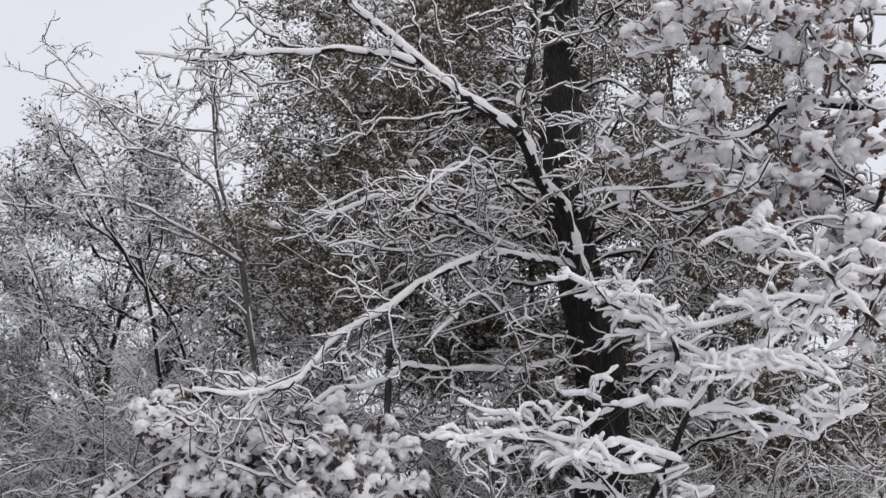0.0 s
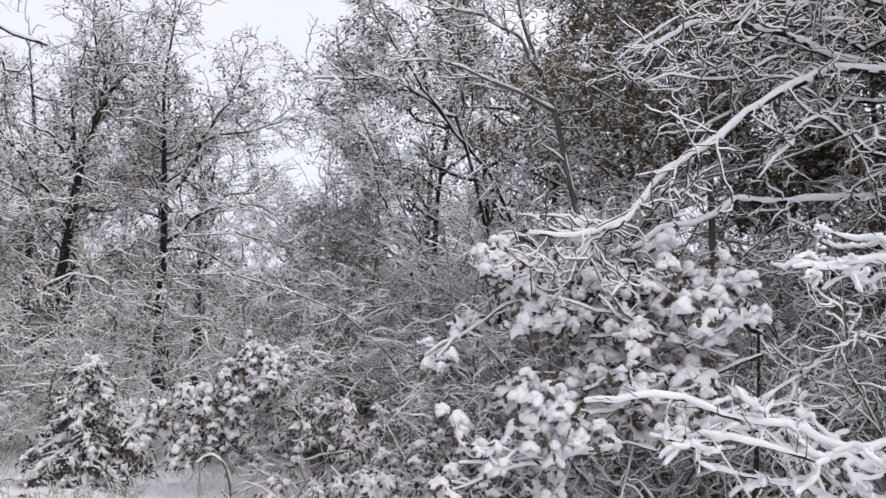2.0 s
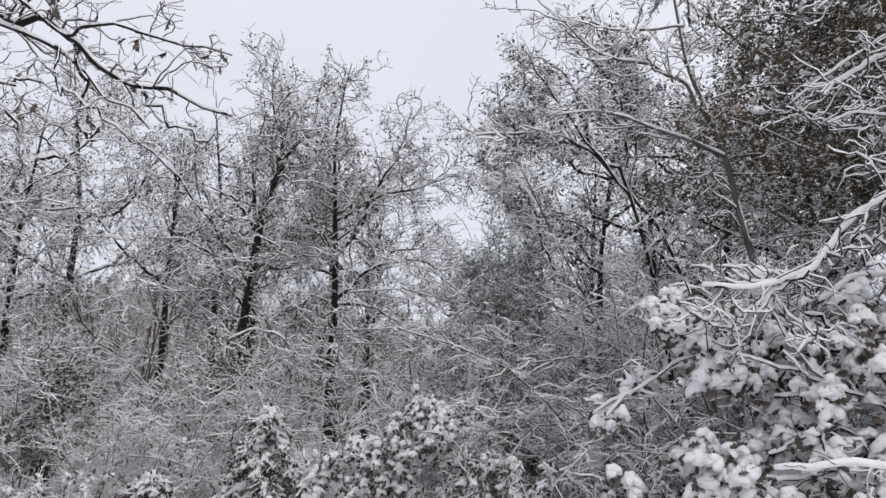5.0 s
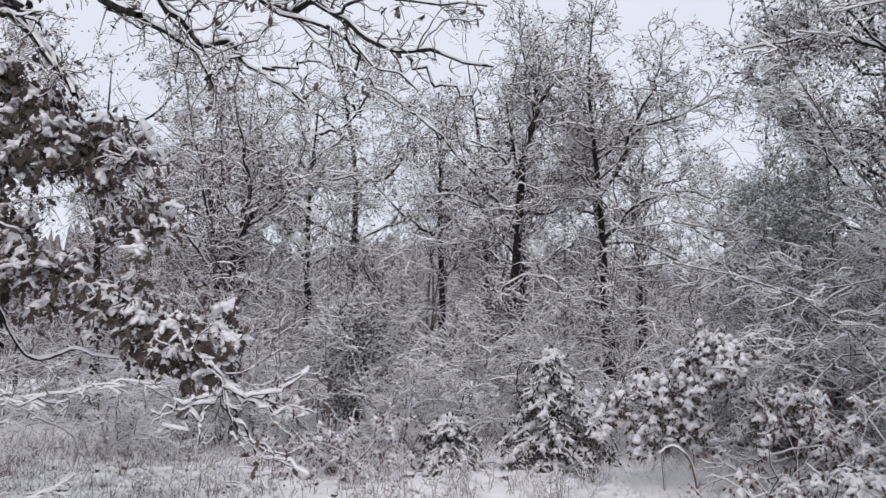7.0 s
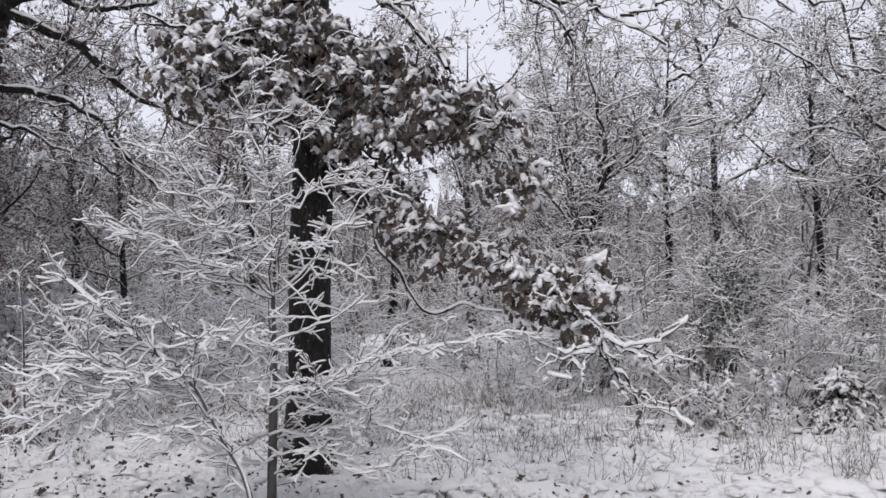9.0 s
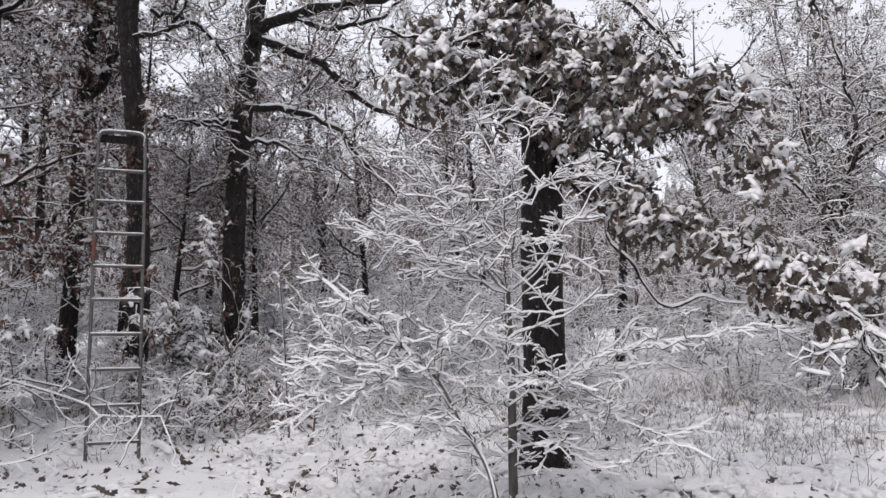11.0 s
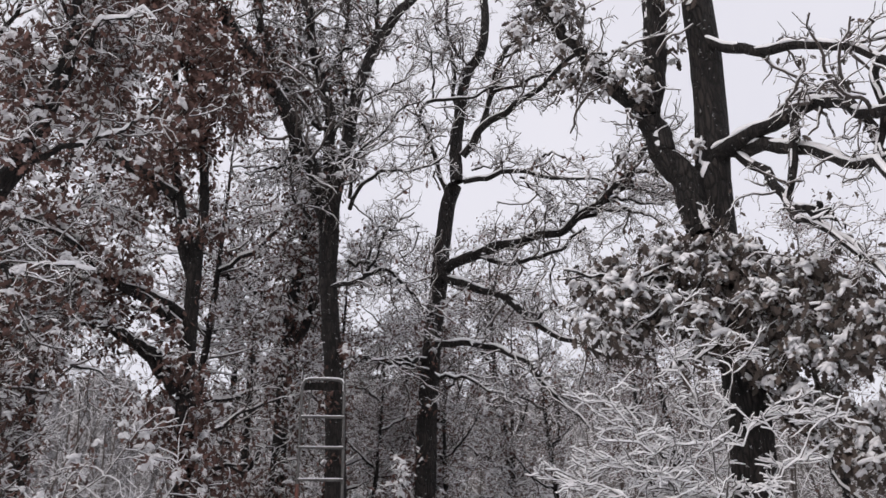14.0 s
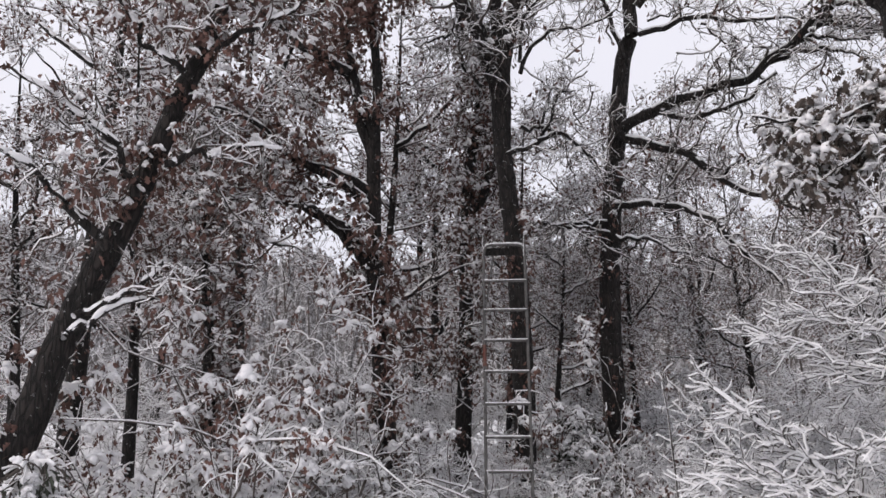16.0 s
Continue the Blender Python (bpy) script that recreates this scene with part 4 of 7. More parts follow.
oak.limb(0.014, 0.006, (-4.80, 3.08, 3.83), (-4.75, 3.16, 3.57), (-4.63, 3.34, 3.39), (-4.56, 3.44, 3.30))
oak.limb(0.014, 0.006, (-5.26, 2.66, 3.61), (-5.17, 2.84, 3.62), (-5.10, 2.97, 3.71), (-5.00, 3.14, 3.67))
oak.limb(0.035, 0.01, (-7.98, 0.78, 4.51), (-7.66, 0.86, 4.07), (-7.32, 1.10, 3.68), (-6.92, 1.53, 3.35), (-6.55, 1.74, 3.06))
oak.limb(0.03, 0.01, (-8.12, 0.67, 4.03), (-7.85, 0.21, 3.97), (-7.57, -0.28, 3.95), (-7.25, -0.74, 4.04))
oak.limb(0.04, 0.01, (-8.01, 0.78, 4.17), (-7.66, 1.24, 3.88), (-7.29, 1.64, 3.59), (-6.88, 2.05, 3.23), (-6.51, 2.28, 2.94))
oak.limb(0.03, 0.01, (-8.01, 0.71, 3.94), (-7.71, 0.97, 3.55), (-7.36, 1.39, 3.28), (-7.00, 1.76, 3.12))
oak.limb(0.046, 0.018, (-7.28, 1.44, 5.41), (-7.07, 1.25, 4.35), (-6.90, 1.37, 4.15), (-6.72, 1.48, 3.93), (-6.54, 1.59, 3.72), (-6.36, 1.72, 3.45))
oak.limb(0.02, 0.007, (-5.90, 2.40, 5.00), (-5.06, 3.04, 4.13), (-4.81, 3.11, 4.09), (-4.45, 3.33, 4.03), (-4.14, 3.44, 3.92), (-3.81, 3.55, 3.83))
oak.limb(0.014, 0.006, (-6.46, 1.26, 4.02), (-6.34, 1.35, 3.99), (-6.23, 1.39, 3.88), (-6.12, 1.44, 3.80))
oak.limb(0.016, 0.006, (-5.79, 2.47, 3.65), (-5.63, 2.50, 3.66), (-5.47, 2.52, 3.70), (-5.34, 2.50, 3.70))
oak.limb(0.016, 0.006, (-5.04, 3.07, 3.97), (-4.92, 3.00, 3.75), (-4.77, 3.01, 3.55), (-4.59, 3.04, 3.46))
# snow-laden twigs that fan out at the end of the low bough
oak.depth = 0.034
oak.limb(0.012, 0.005, (-5.56, 2.61, 1.30), (-5.56, 2.37, 1.22), (-5.60, 2.12, 1.16))
oak.limb(0.012, 0.005, (-5.56, 2.61, 1.30), (-5.54, 2.41, 1.13), (-5.59, 2.16, 1.01))
oak.limb(0.011, 0.005, (-5.56, 2.61, 1.30), (-5.54, 2.47, 1.11), (-5.48, 2.42, 0.94))
oak.limb(0.013, 0.005, (-5.56, 2.61, 1.30), (-5.41, 2.78, 1.25), (-5.26, 2.92, 1.30), (-5.11, 3.05, 1.46))
oak.limb(0.012, 0.005, (-5.56, 2.61, 1.30), (-5.41, 2.81, 1.20), (-5.30, 2.91, 1.13), (-5.17, 3.05, 1.18))
oak.limb(0.012, 0.005, (-5.55, 2.63, 1.28), (-5.47, 2.68, 1.09), (-5.35, 2.81, 0.93), (-5.15, 3.08, 0.72))
oak.limb(0.011, 0.005, (-5.55, 2.64, 1.27), (-5.48, 2.66, 1.03), (-5.39, 2.75, 0.76), (-5.27, 2.86, 0.74))
oak.limb(0.013, 0.006, (-5.56, 2.61, 1.30), (-5.61, 2.54, 1.46), (-5.67, 2.44, 1.57), (-5.73, 2.35, 1.65))
oak.depth = 0.012
# boughs on the near side of the stem
front = len(oak.P)
oak.limb(0.03, 0.01, (-8.21, 0.73, 4.39), (-7.77, 0.46, 3.98), (-7.52, 0.10, 3.67), (-7.25, -0.28, 3.40))
oak.limb(0.03, 0.01, (-8.21, 0.76, 4.04), (-7.69, 0.66, 3.55), (-7.42, 0.45, 3.24), (-7.15, 0.15, 2.91))
oak.limb(0.035, 0.01, (-8.21, 0.76, 4.28), (-7.61, 1.00, 3.77), (-7.24, 1.34, 3.42), (-6.84, 1.68, 3.38))
oak.limb(0.03, 0.01, (-8.21, 0.78, 3.99), (-7.59, 1.18, 3.40), (-7.17, 1.64, 3.06), (-6.74, 2.00, 3.03))
oak.limb(0.03, 0.01, (-8.22, 0.72, 4.57), (-7.81, 0.30, 4.26), (-7.58, -0.13, 3.93), (-7.34, -0.38, 3.55))
oak.limb(0.025, 0.01, (-8.21, 0.74, 4.63), (-7.74, 0.77, 4.18), (-7.51, 0.90, 3.84), (-7.31, 0.73, 3.50))
oak.grow(level(190, (0.2, 0.75), 9, angle=(35, 80), crook=0.42, r=(0.4, 0.005), rmax=0.014, sides=4, arc=4, snow=0.6, taper=0.8),
         level(1500, (0.05, 0.26), 4, crook=0.3, r=(0.6, 0.003), snow=0.4), trunk=False)
oak.foliage(oak.tips(160, 0.03), 2, (0.06, 0.1), RUSSET, lobed=False, hang=1.3, name="last_leaves")
# crooked dark twigs of the overhanging limbs
oak.grow(level(55, (0.3, 0.95), 9, angle=(35, 85), crook=0.38, r=(0.45, 0.005), rmax=0.013, sides=5, arc=4, snow=0.35, taper=0.7),
         level(330, (0.05, 0.28), 5, crook=0.4, r=(0.6, 0.003), snow=0.2), only=[9, 9, 9, 10, 10, 11, 11, 12, 23, 24, 25, *range(front - 13, front - 8)])
# finer boughs on the upper limbs
oak.grow(level(46, (0.4, 1.2), 10, angle=(30, 75), crook=0.34, up=0.08, r=(0.4, 0.009), rmax=0.022, sides=5, arc=4, reach=(0.2, 1.0)),
         level(230, (0.12, 0.5), 6, crook=0.38, r=(0.6, 0.004), snow=0.5), only=[1, 2, 2, 3, 3, 3, 7, 7])
# leaf bunches and twigs about the fork
oak.grow(level(60, (0.25, 0.8), 8, angle=(35, 80), crook=0.36, r=(0.3, 0.005), rmax=0.013, sides=4, arc=4, snow=0.6),
         level(260, (0.1, 0.4), 5, crook=0.36, r=(0.6, 0.003), snow=0.4), only=[1, 2, 2, 2, 21])
oak.foliage(oak.tips(110, 0.05), 6, (0.07, 0.12), RUSSET, (0.06, 0.1), 0.8, 1, spread=0.06, hang=1.4, lobes=5)
# leaf-hung boughs
oak.grow(level(170, (0.12, 0.36), 6, angle=(35, 80), crook=0.3, r=(0.5, 0.006), rmax=0.012, sides=4, arc=4, reach=(0.08, 0.92)),
         level(400, (0.06, 0.22), 5, crook=0.3, r=(0.6, 0.004)), only=[13, 13, 14, 14, 14, 14, 14, 14, 20, 21, 21, 22, 22, 26, 26, 27, 27, 28, 28, 28, 29, 29])
oak.foliage(oak.tips(1000, 0.06), 6, (0.07, 0.12), RUSSET, (0.065, 0.115), 0.85, 1, spread=0.06, hang=1.4, lobes=5)
# snow blown against the stem above and below the fork
for low, high, size in ((12.5, 16, 0.075), (9, 11, 0.06)):
    P = np.stack([np.interp(np.linspace(low, high, 14), np.arange(25), oak.P[0][:, j]) for j in range(3)], 1)
    R = np.interp(np.linspace(low, high, 14), np.arange(25), oak.R[0])
    side = np.array([0.72, -0.69, 0])
    line = P + side * (R * 0.93 - 0.03)[:, None] + oak.rng.normal(0, 0.012, P.shape)
    tube(oak.white, line[None], (size * np.sin(np.pi * np.linspace(0.04, 0.96, 14)) * oak.rng.uniform(0.3, 1.3, 14))[None], 8, 0.12, oak.rng)
# leaves that hang close round the stem
oak.grow(level(60, (0.12, 0.4), 6, angle=(35, 80), crook=0.35, r=(0.5, 0.006), rmax=0.012, sides=4, arc=4),
         level(150, (0.06, 0.22), 5, crook=0.3, r=(0.6, 0.004)), only=list(range(front, front + 6)))
oak.foliage(oak.tips(330, 0.06), 6, (0.07, 0.12), RUSSET, (0.065, 0.11), 0.7, 1, spread=0.06, hang=1.4, lobes=5, name="stem_foliage")
oak.done()

sapling = Plant("bare_sapling", "bare sapling with level twigs outlined in snow", "sapling", (-6.82, 0.38, 0.00), 22, bark=GREY, snow=0.021)
sapling.limb(0.04, 0.028, (-6.82, 0.38, -0.12), (-6.82, 0.38, 0.20), (-6.82, 0.38, 0.99), (-6.82, 0.35, 1.64))
sapling.limb(0.011, 0.0042, (-6.72, 0.35, 1.64), (-6.74, 0.06, 1.94), (-6.74, -0.16, 2.35), (-6.74, -0.29, 2.68), (-6.73, -0.38, 2.97))
sapling.limb(0.011, 0.0042, (-6.82, 0.35, 1.64), (-6.82, 0.35, 2.36), (-6.83, 0.18, 3.08), (-6.83, 0.15, 3.66))
sapling.limb(0.0088, 0.0036, (-6.72, 0.34, 1.62), (-6.74, -0.03, 1.80), (-6.73, -0.44, 1.99), (-6.69, -0.94, 2.22))
sapling.limb(0.0088, 0.0036, (-6.62, 0.34, 1.48), (-6.60, 0.58, 1.78), (-6.58, 0.76, 2.05), (-6.55, 0.90, 2.31))
sapling.limb(0.0099, 0.0042, (-6.52, 0.34, 1.05), (-6.50, 0.55, 0.92), (-6.46, 0.88, 1.05), (-6.34, 1.44, 1.26))
sapling.limb(0.0077, 0.0036, (-6.52, 0.34, 0.75), (-6.49, 0.63, 0.88), (-6.44, 0.96, 1.01), (-6.36, 1.36, 1.05))
sapling.limb(0.0088, 0.0036, (-6.52, 0.34, 1.26), (-6.48, 0.73, 1.47), (-6.41, 1.14, 1.59))
sapling.limb(0.0088, 0.0036, (-6.62, 0.34, 1.26), (-6.64, -0.13, 1.17), (-6.62, -0.58, 1.09), (-6.58, -1.06, 1.18))
sapling.limb(0.0077, 0.0036, (-6.62, 0.34, 0.57), (-6.60, 0.55, 0.57), (-6.54, 0.96, 0.54), (-6.44, 1.44, 0.59), (-6.39, 1.66, 0.44))
sapling.limb(0.0066, 0.003, (-6.62, 0.34, 1.97), (-6.63, 0.15, 2.15), (-6.64, -0.21, 2.16), (-6.63, -0.57, 2.35))
sapling.limb(0.0066, 0.003, (-6.62, 0.34, 2.10), (-6.61, 0.51, 2.37), (-6.57, 0.78, 2.54), (-6.51, 1.16, 2.52))
sapling.limb(0.011, 0.004, (-6.84, 0.41, 0.50), (-6.61, 0.69, 0.84), (-6.47, 0.96, 1.11), (-6.20, 1.32, 1.21), (-5.95, 1.87, 1.30), (-5.76, 2.11, 1.35))
sapling.limb(0.01, 0.004, (-6.84, 0.41, 0.52), (-6.61, 0.70, 0.64), (-6.36, 1.01, 0.71), (-6.10, 1.32, 0.58), (-5.89, 1.71, 0.42))
sapling.limb(0.008, 0.003, (-6.73, 0.45, 0.58), (-6.51, 0.69, 0.49), (-6.28, 0.87, 0.35), (-6.13, 1.18, 0.33))
sapling.limb(0.01, 0.004, (-6.84, 0.36, 1.64), (-6.75, 0.16, 1.88), (-6.65, -0.04, 2.08), (-6.55, -0.26, 2.46), (-6.44, -0.44, 2.75))
sapling.limb(0.01, 0.004, (-6.84, 0.34, 1.64), (-6.65, -0.07, 1.82), (-6.54, -0.42, 2.01), (-6.39, -0.92, 2.10))
sapling.limb(0.009, 0.004, (-6.84, 0.40, 1.66), (-6.61, 0.68, 1.92), (-6.48, 0.92, 2.27), (-6.36, 1.04, 2.44), (-6.23, 1.19, 2.60))
sapling.limb(0.009, 0.004, (-6.84, 0.39, 1.75), (-6.74, 0.42, 2.20), (-6.63, 0.49, 2.73), (-6.52, 0.58, 3.01))
sapling.grow(level(320, (0.15, 0.6), 8, angle=(35, 65), flat=0.16, up=0.0, crook=0.22, r=(0.7, 0.005), rmax=0.008, sides=4, arc=4),
             level(2400, (0.06, 0.17), 5, angle=(35, 65), flat=0.2, up=0.0, crook=0.2, r=(0.9, 0.0035), sides=3, arc=4, snow=0.8), trunk=True)
sapling.done()
sapling_b = Plant("bare_sapling", "low bowed sapling with level twigs outlined in snow", "sapling", (-6.23, 0.26, 0.00), 23, bark=GREY, snow=0.02)
sapling_b.limb(0.022, 0.007, (-6.23, 0.26, -0.12), (-6.23, 0.16, 0.30), (-6.24, -0.02, 0.62), (-6.24, -0.22, 0.98), (-6.23, -0.55, 1.27), (-6.20, -0.80, 1.48), (-6.17, -1.09, 1.73))
sapling_b.limb(0.0066, 0.003, (-6.24, -0.20, 0.94), (-6.23, -0.55, 1.02), (-6.20, -0.88, 1.07), (-6.15, -1.21, 1.03))
sapling_b.limb(0.0066, 0.003, (-6.23, -0.42, 1.19), (-6.21, -0.72, 0.94), (-6.17, -1.05, 0.74), (-6.13, -1.29, 0.66))
sapling_b.limb(0.0066, 0.003, (-6.24, -0.14, 0.82), (-6.23, 0.11, 1.02), (-6.22, 0.36, 1.06))
sapling_b.limb(0.008, 0.003, (-6.25, -0.20, 0.94), (-6.13, -0.52, 1.07), (-6.00, -0.79, 1.10), (-5.86, -1.06, 1.14))
sapling_b.limb(0.008, 0.003, (-6.24, -0.36, 1.13), (-6.12, -0.64, 0.96), (-5.99, -0.92, 0.87), (-5.84, -1.19, 0.80))
sapling_b.limb(0.007, 0.003, (-6.24, -0.48, 1.22), (-6.15, -0.23, 1.30), (-6.05, 0.17, 1.35))
sapling_b.limb(0.007, 0.003, (-6.25, 0.02, 0.59), (-6.15, -0.25, 0.68), (-6.03, -0.57, 0.67))
sapling_b.grow(level(170, (0.2, 0.6), 8, angle=(35, 65), flat=0.16, up=0.0, crook=0.22, r=(0.7, 0.005), rmax=0.008, sides=4, arc=4),
               level(1200, (0.06, 0.19), 5, angle=(35, 65), flat=0.2, up=0.0, crook=0.2, r=(0.9, 0.0035), sides=3, arc=4))
sapling_b.done()

# ---- the oaks round the ladder ----
NEAR_LEVELS = (level(150, (0.3, 1.15), 9, angle=(35, 75), crook=0.48, up=0.05, r=(0.4, 0.008), rmax=0.02, sides=4, arc=3, snow=0.5),
               level(700, (0.15, 0.55), 5, crook=0.48, r=(0.6, 0.004), snow=0.45),
               level(2200, (0.06, 0.24), 3, crook=0.45, r=(0.7, 0.003), mixed=0.7))


def crown_limbs(p, stems, n, first, far, seed):
    """Side limbs all round the upper stems."""
    g = np.random.default_rng(seed)
    for i in range(n):
        at = p.P[stems[i % len(stems)]][g.integers(first, 24)]
        a, reach = g.uniform(0, 6.28), g.uniform(*far)
        out = np.array([math.cos(a), math.sin(a), 0])
        p.limb(0.03, 0.008, at, at + out * reach * 0.5 + [0, 0, g.uniform(0.1, 0.5)], at + out * reach + [0, 0, g.uniform(0.0, 0.9)], crook=0.05)


def sprigs(p, n):
    """Short leafy shoots on a stem, each with a little snow."""
    p.grow(level(n // 3, (0.15, 0.5), 5, angle=(45, 90), up=0.1, crook=0.25, r=(0.1, 0.003), rmax=0.008, snow=0.8, reach=(0.12, 0.7)), only=[0])
    p.foliage(p.tips(n, 0.05), 5, (0.07, 0.12), LEAF, (0.055, 0.09), 0.5, 1, lobed=False, lobes=4, hang=1.3, name="stem_leaves")


CROOKED_LEVELS = (level(340, (0.25, 0.95), 9, angle=(35, 80), crook=0.42, r=(0.4, 0.006), rmax=0.018, sides=4, arc=3, snow=0.7),
                  level(1400, (0.1, 0.4), 5, crook=0.34, r=(0.6, 0.004), snow=0.5),
                  level(5200, (0.05, 0.22), 3, crook=0.25, r=(0.7, 0.003), mixed=0.85))
BOUGH_LEVELS = (level(100, (0.6, 1.5), 11, angle=(30, 70), crook=0.32, up=0.05, r=(0.45, 0.013), rmax=0.028, sides=5, arc=4, reach=(0.2, 1.0)),
                level(420, (0.2, 0.65), 7, crook=0.36, r=(0.6, 0.005), rmax=0.014, sides=3, snow=0.7),
                level(1500, (0.06, 0.24), 3, crook=0.25, r=(0.7, 0.003), mixed=0.8))
oak_c = Plant("oak_tree", "tall oak with long snow-topped side limbs", "tree", (-13.11, -3.52, 0.27), 41, "oaks round the ladder", snow=0.012)
oak_c.limb(0.19, 0.13, (-13.11, -3.52, 0.15), (-13.11, -3.52, 1.86), (-13.11, -3.53, 3.20), (-13.13, -3.45, 4.59), (-13.16, -3.32, 6.03), (-13.19, -3.17, 7.32), (-13.22, -3.02, 7.80))
oak_c.limb(0.042, 0.014, (-12.96, -3.48, 4.61), (-12.83, -3.97, 4.58), (-12.66, -4.50, 4.64), (-12.52, -4.89, 4.59))
oak_c.limb(0.115, 0.06, (-12.97, -2.93, 7.76), (-13.03, -2.93, 8.60), (-13.09, -2.88, 9.32), (-13.18, -2.67, 10.12), (-13.27, -2.41, 10.92), (-13.33, -2.39, 11.87), (-13.36, -2.48, 13.27))
oak_c.limb(0.075, 0.03, (-12.90, -2.80, 8.22), (-12.80, -2.39, 8.69), (-12.70, -1.95, 8.90), (-12.58, -1.54, 9.10), (-12.46, -0.94, 9.48), (-12.31, -0.59, 9.57), (-12.14, -0.16, 9.42))
oak_c.limb(0.06, 0.03, (-12.96, -2.46, 8.75), (-12.94, -2.23, 9.41), (-12.90, -2.07, 9.96), (-12.88, -1.77, 10.52), (-12.86, -1.32, 11.03), (-12.82, -1.01, 11.57))
oak_c.limb(0.05, 0.018, (-12.94, -3.10, 7.36), (-12.85, -3.25, 8.02), (-12.77, -3.39, 8.65), (-12.69, -3.49, 9.12), (-12.69, -3.28, 9.28), (-12.77, -2.68, 9.30), (-12.83, -1.99, 9.47))
oak_c.limb(0.04, 0.025, (-13.07, -2.94, 9.03), (-13.12, -3.03, 10.21), (-13.18, -3.10, 11.58), (-13.25, -3.09, 12.57))
oak_c.limb(0.025, 0.01, (-12.78, -3.32, 9.31), (-12.73, -3.26, 9.78), (-12.65, -3.31, 10.33), (-12.55, -3.43, 10.82))
oak_c.limb(0.05, 0.015, (-12.90, -2.79, 7.72), (-12.81, -2.28, 7.72), (-12.71, -1.68, 7.68), (-12.58, -1.10, 7.47), (-12.42, -0.51, 7.30), (-12.24, -0.29, 7.08))
oak_c.limb(0.025, 0.01, (-12.77, -1.63, 7.73), (-12.66, -1.40, 7.90), (-12.54, -1.18, 7.89), (-12.44, -0.71, 7.50))
oak_c.limb(0.022, 0.008, (-12.75, -1.78, 7.62), (-12.64, -1.39, 7.14), (-12.51, -1.21, 6.76))
oak_c.limb(0.02, 0.008, (-12.83, -2.62, 7.89), (-12.82, -2.08, 7.98), (-12.76, -1.78, 7.85))
oak_c.limb(0.035, 0.012, (-12.70, -2.17, 9.32), (-12.66, -1.76, 9.39), (-12.61, -1.20, 9.53), (-12.53, -0.76, 9.28), (-12.44, -0.44, 8.88))
oak_c.limb(0.03, 0.01, (-12.73, -1.95, 10.02), (-12.69, -1.45, 10.20), (-12.62, -1.03, 10.38), (-12.54, -0.48, 10.14))
oak_c.limb(0.025, 0.01, (-13.13, -2.66, 10.08), (-13.00, -2.96, 10.55), (-12.88, -3.21, 10.87), (-12.75, -3.47, 11.44))
oak_c.limb(0.085, 0.03, (-12.90, -3.29, 6.14), (-12.83, -2.69, 5.76), (-12.73, -2.20, 5.59), (-12.60, -1.80, 5.15), (-12.46, -1.36, 4.78), (-12.31, -0.84, 4.53), (-12.14, -0.43, 4.28))
oak_c.limb(0.062, 0.025, (-12.88, -3.35, 4.86), (-12.90, -2.32, 4.74), (-12.78, -1.89, 4.46), (-12.64, -1.57, 4.12), (-12.49, -1.23, 3.65), (-12.33, -0.88, 3.31))
oak_c.limb(0.038, 0.014, (-12.88, -3.34, 4.36), (-12.82, -2.68, 4.19), (-12.68, -2.29, 3.97), (-12.53, -1.99, 3.74))
oak_c.limb(0.03, 0.012, (-12.96, -3.45, 4.43), (-12.74, -3.78, 4.51), (-12.51, -4.09, 4.54), (-12.27, -4.39, 4.57))
oak_c.limb(0.03, 0.01, (-12.57, -1.64, 5.01), (-12.43, -1.31, 5.23), (-12.28, -1.08, 5.08), (-12.13, -0.80, 5.21))
oak_c.limb(0.05, 0.015, (-12.54, -0.39, 7.04), (-12.34, 0.07, 7.04), (-12.12, 0.53, 6.74), (-11.89, 0.87, 6.39))
oak_c.limb(0.04, 0.015, (-12.44, -0.05, 7.32), (-12.23, 0.35, 7.24), (-12.01, 0.67, 7.02), (-11.78, 1.00, 6.98))
oak_c.limb(0.05, 0.02, (-12.82, -2.69, 6.29), (-12.80, -2.02, 6.13), (-12.72, -1.61, 6.10), (-12.64, -1.14, 6.25), (-12.54, -0.73, 6.51))
oak_c.limb(0.1, 0.035, (-12.99, -3.33, 5.99), (-12.91, -3.04, 6.20), (-12.85, -2.60, 6.35), (-12.79, -2.11, 6.45), (-12.72, -1.53, 6.51), (-12.62, -1.10, 6.52), (-12.49, -0.76, 6.73), (-12.36, -0.39, 6.96), (-12.22, 0.09, 7.36), (-12.07, 0.42, 7.68), (-11.91, 0.64, 7.81))
oak_c.limb(0.04, 0.014, (-12.63, -0.87, 6.71), (-12.48, -0.40, 6.75), (-12.31, 0.13, 6.59), (-12.12, 0.45, 6.27))
oak_c.limb(0.035, 0.012, (-12.54, -0.53, 6.93), (-12.38, -0.12, 6.89), (-12.20, 0.31, 6.65), (-12.01, 0.60, 6.62))
oak_c.limb(0.035, 0.012, (-12.44, -0.19, 7.20), (-12.18, 0.25, 7.05), (-11.91, 0.69, 6.78))
oak_c.limb(0.03, 0.01, (-12.24, 0.23, 7.50), (-12.01, 0.62, 7.43), (-11.79, 0.93, 7.13))
oak_c.limb(0.025, 0.008, (-12.62, -1.01, 6.57), (-12.48, -0.78, 6.25), (-12.34, -0.63, 5.86))
oak_c.limb(0.025, 0.008, (-12.78, -1.54, 6.53), (-12.74, -1.31, 6.18), (-12.66, -1.36, 5.68), (-12.61, -1.23, 5.27))
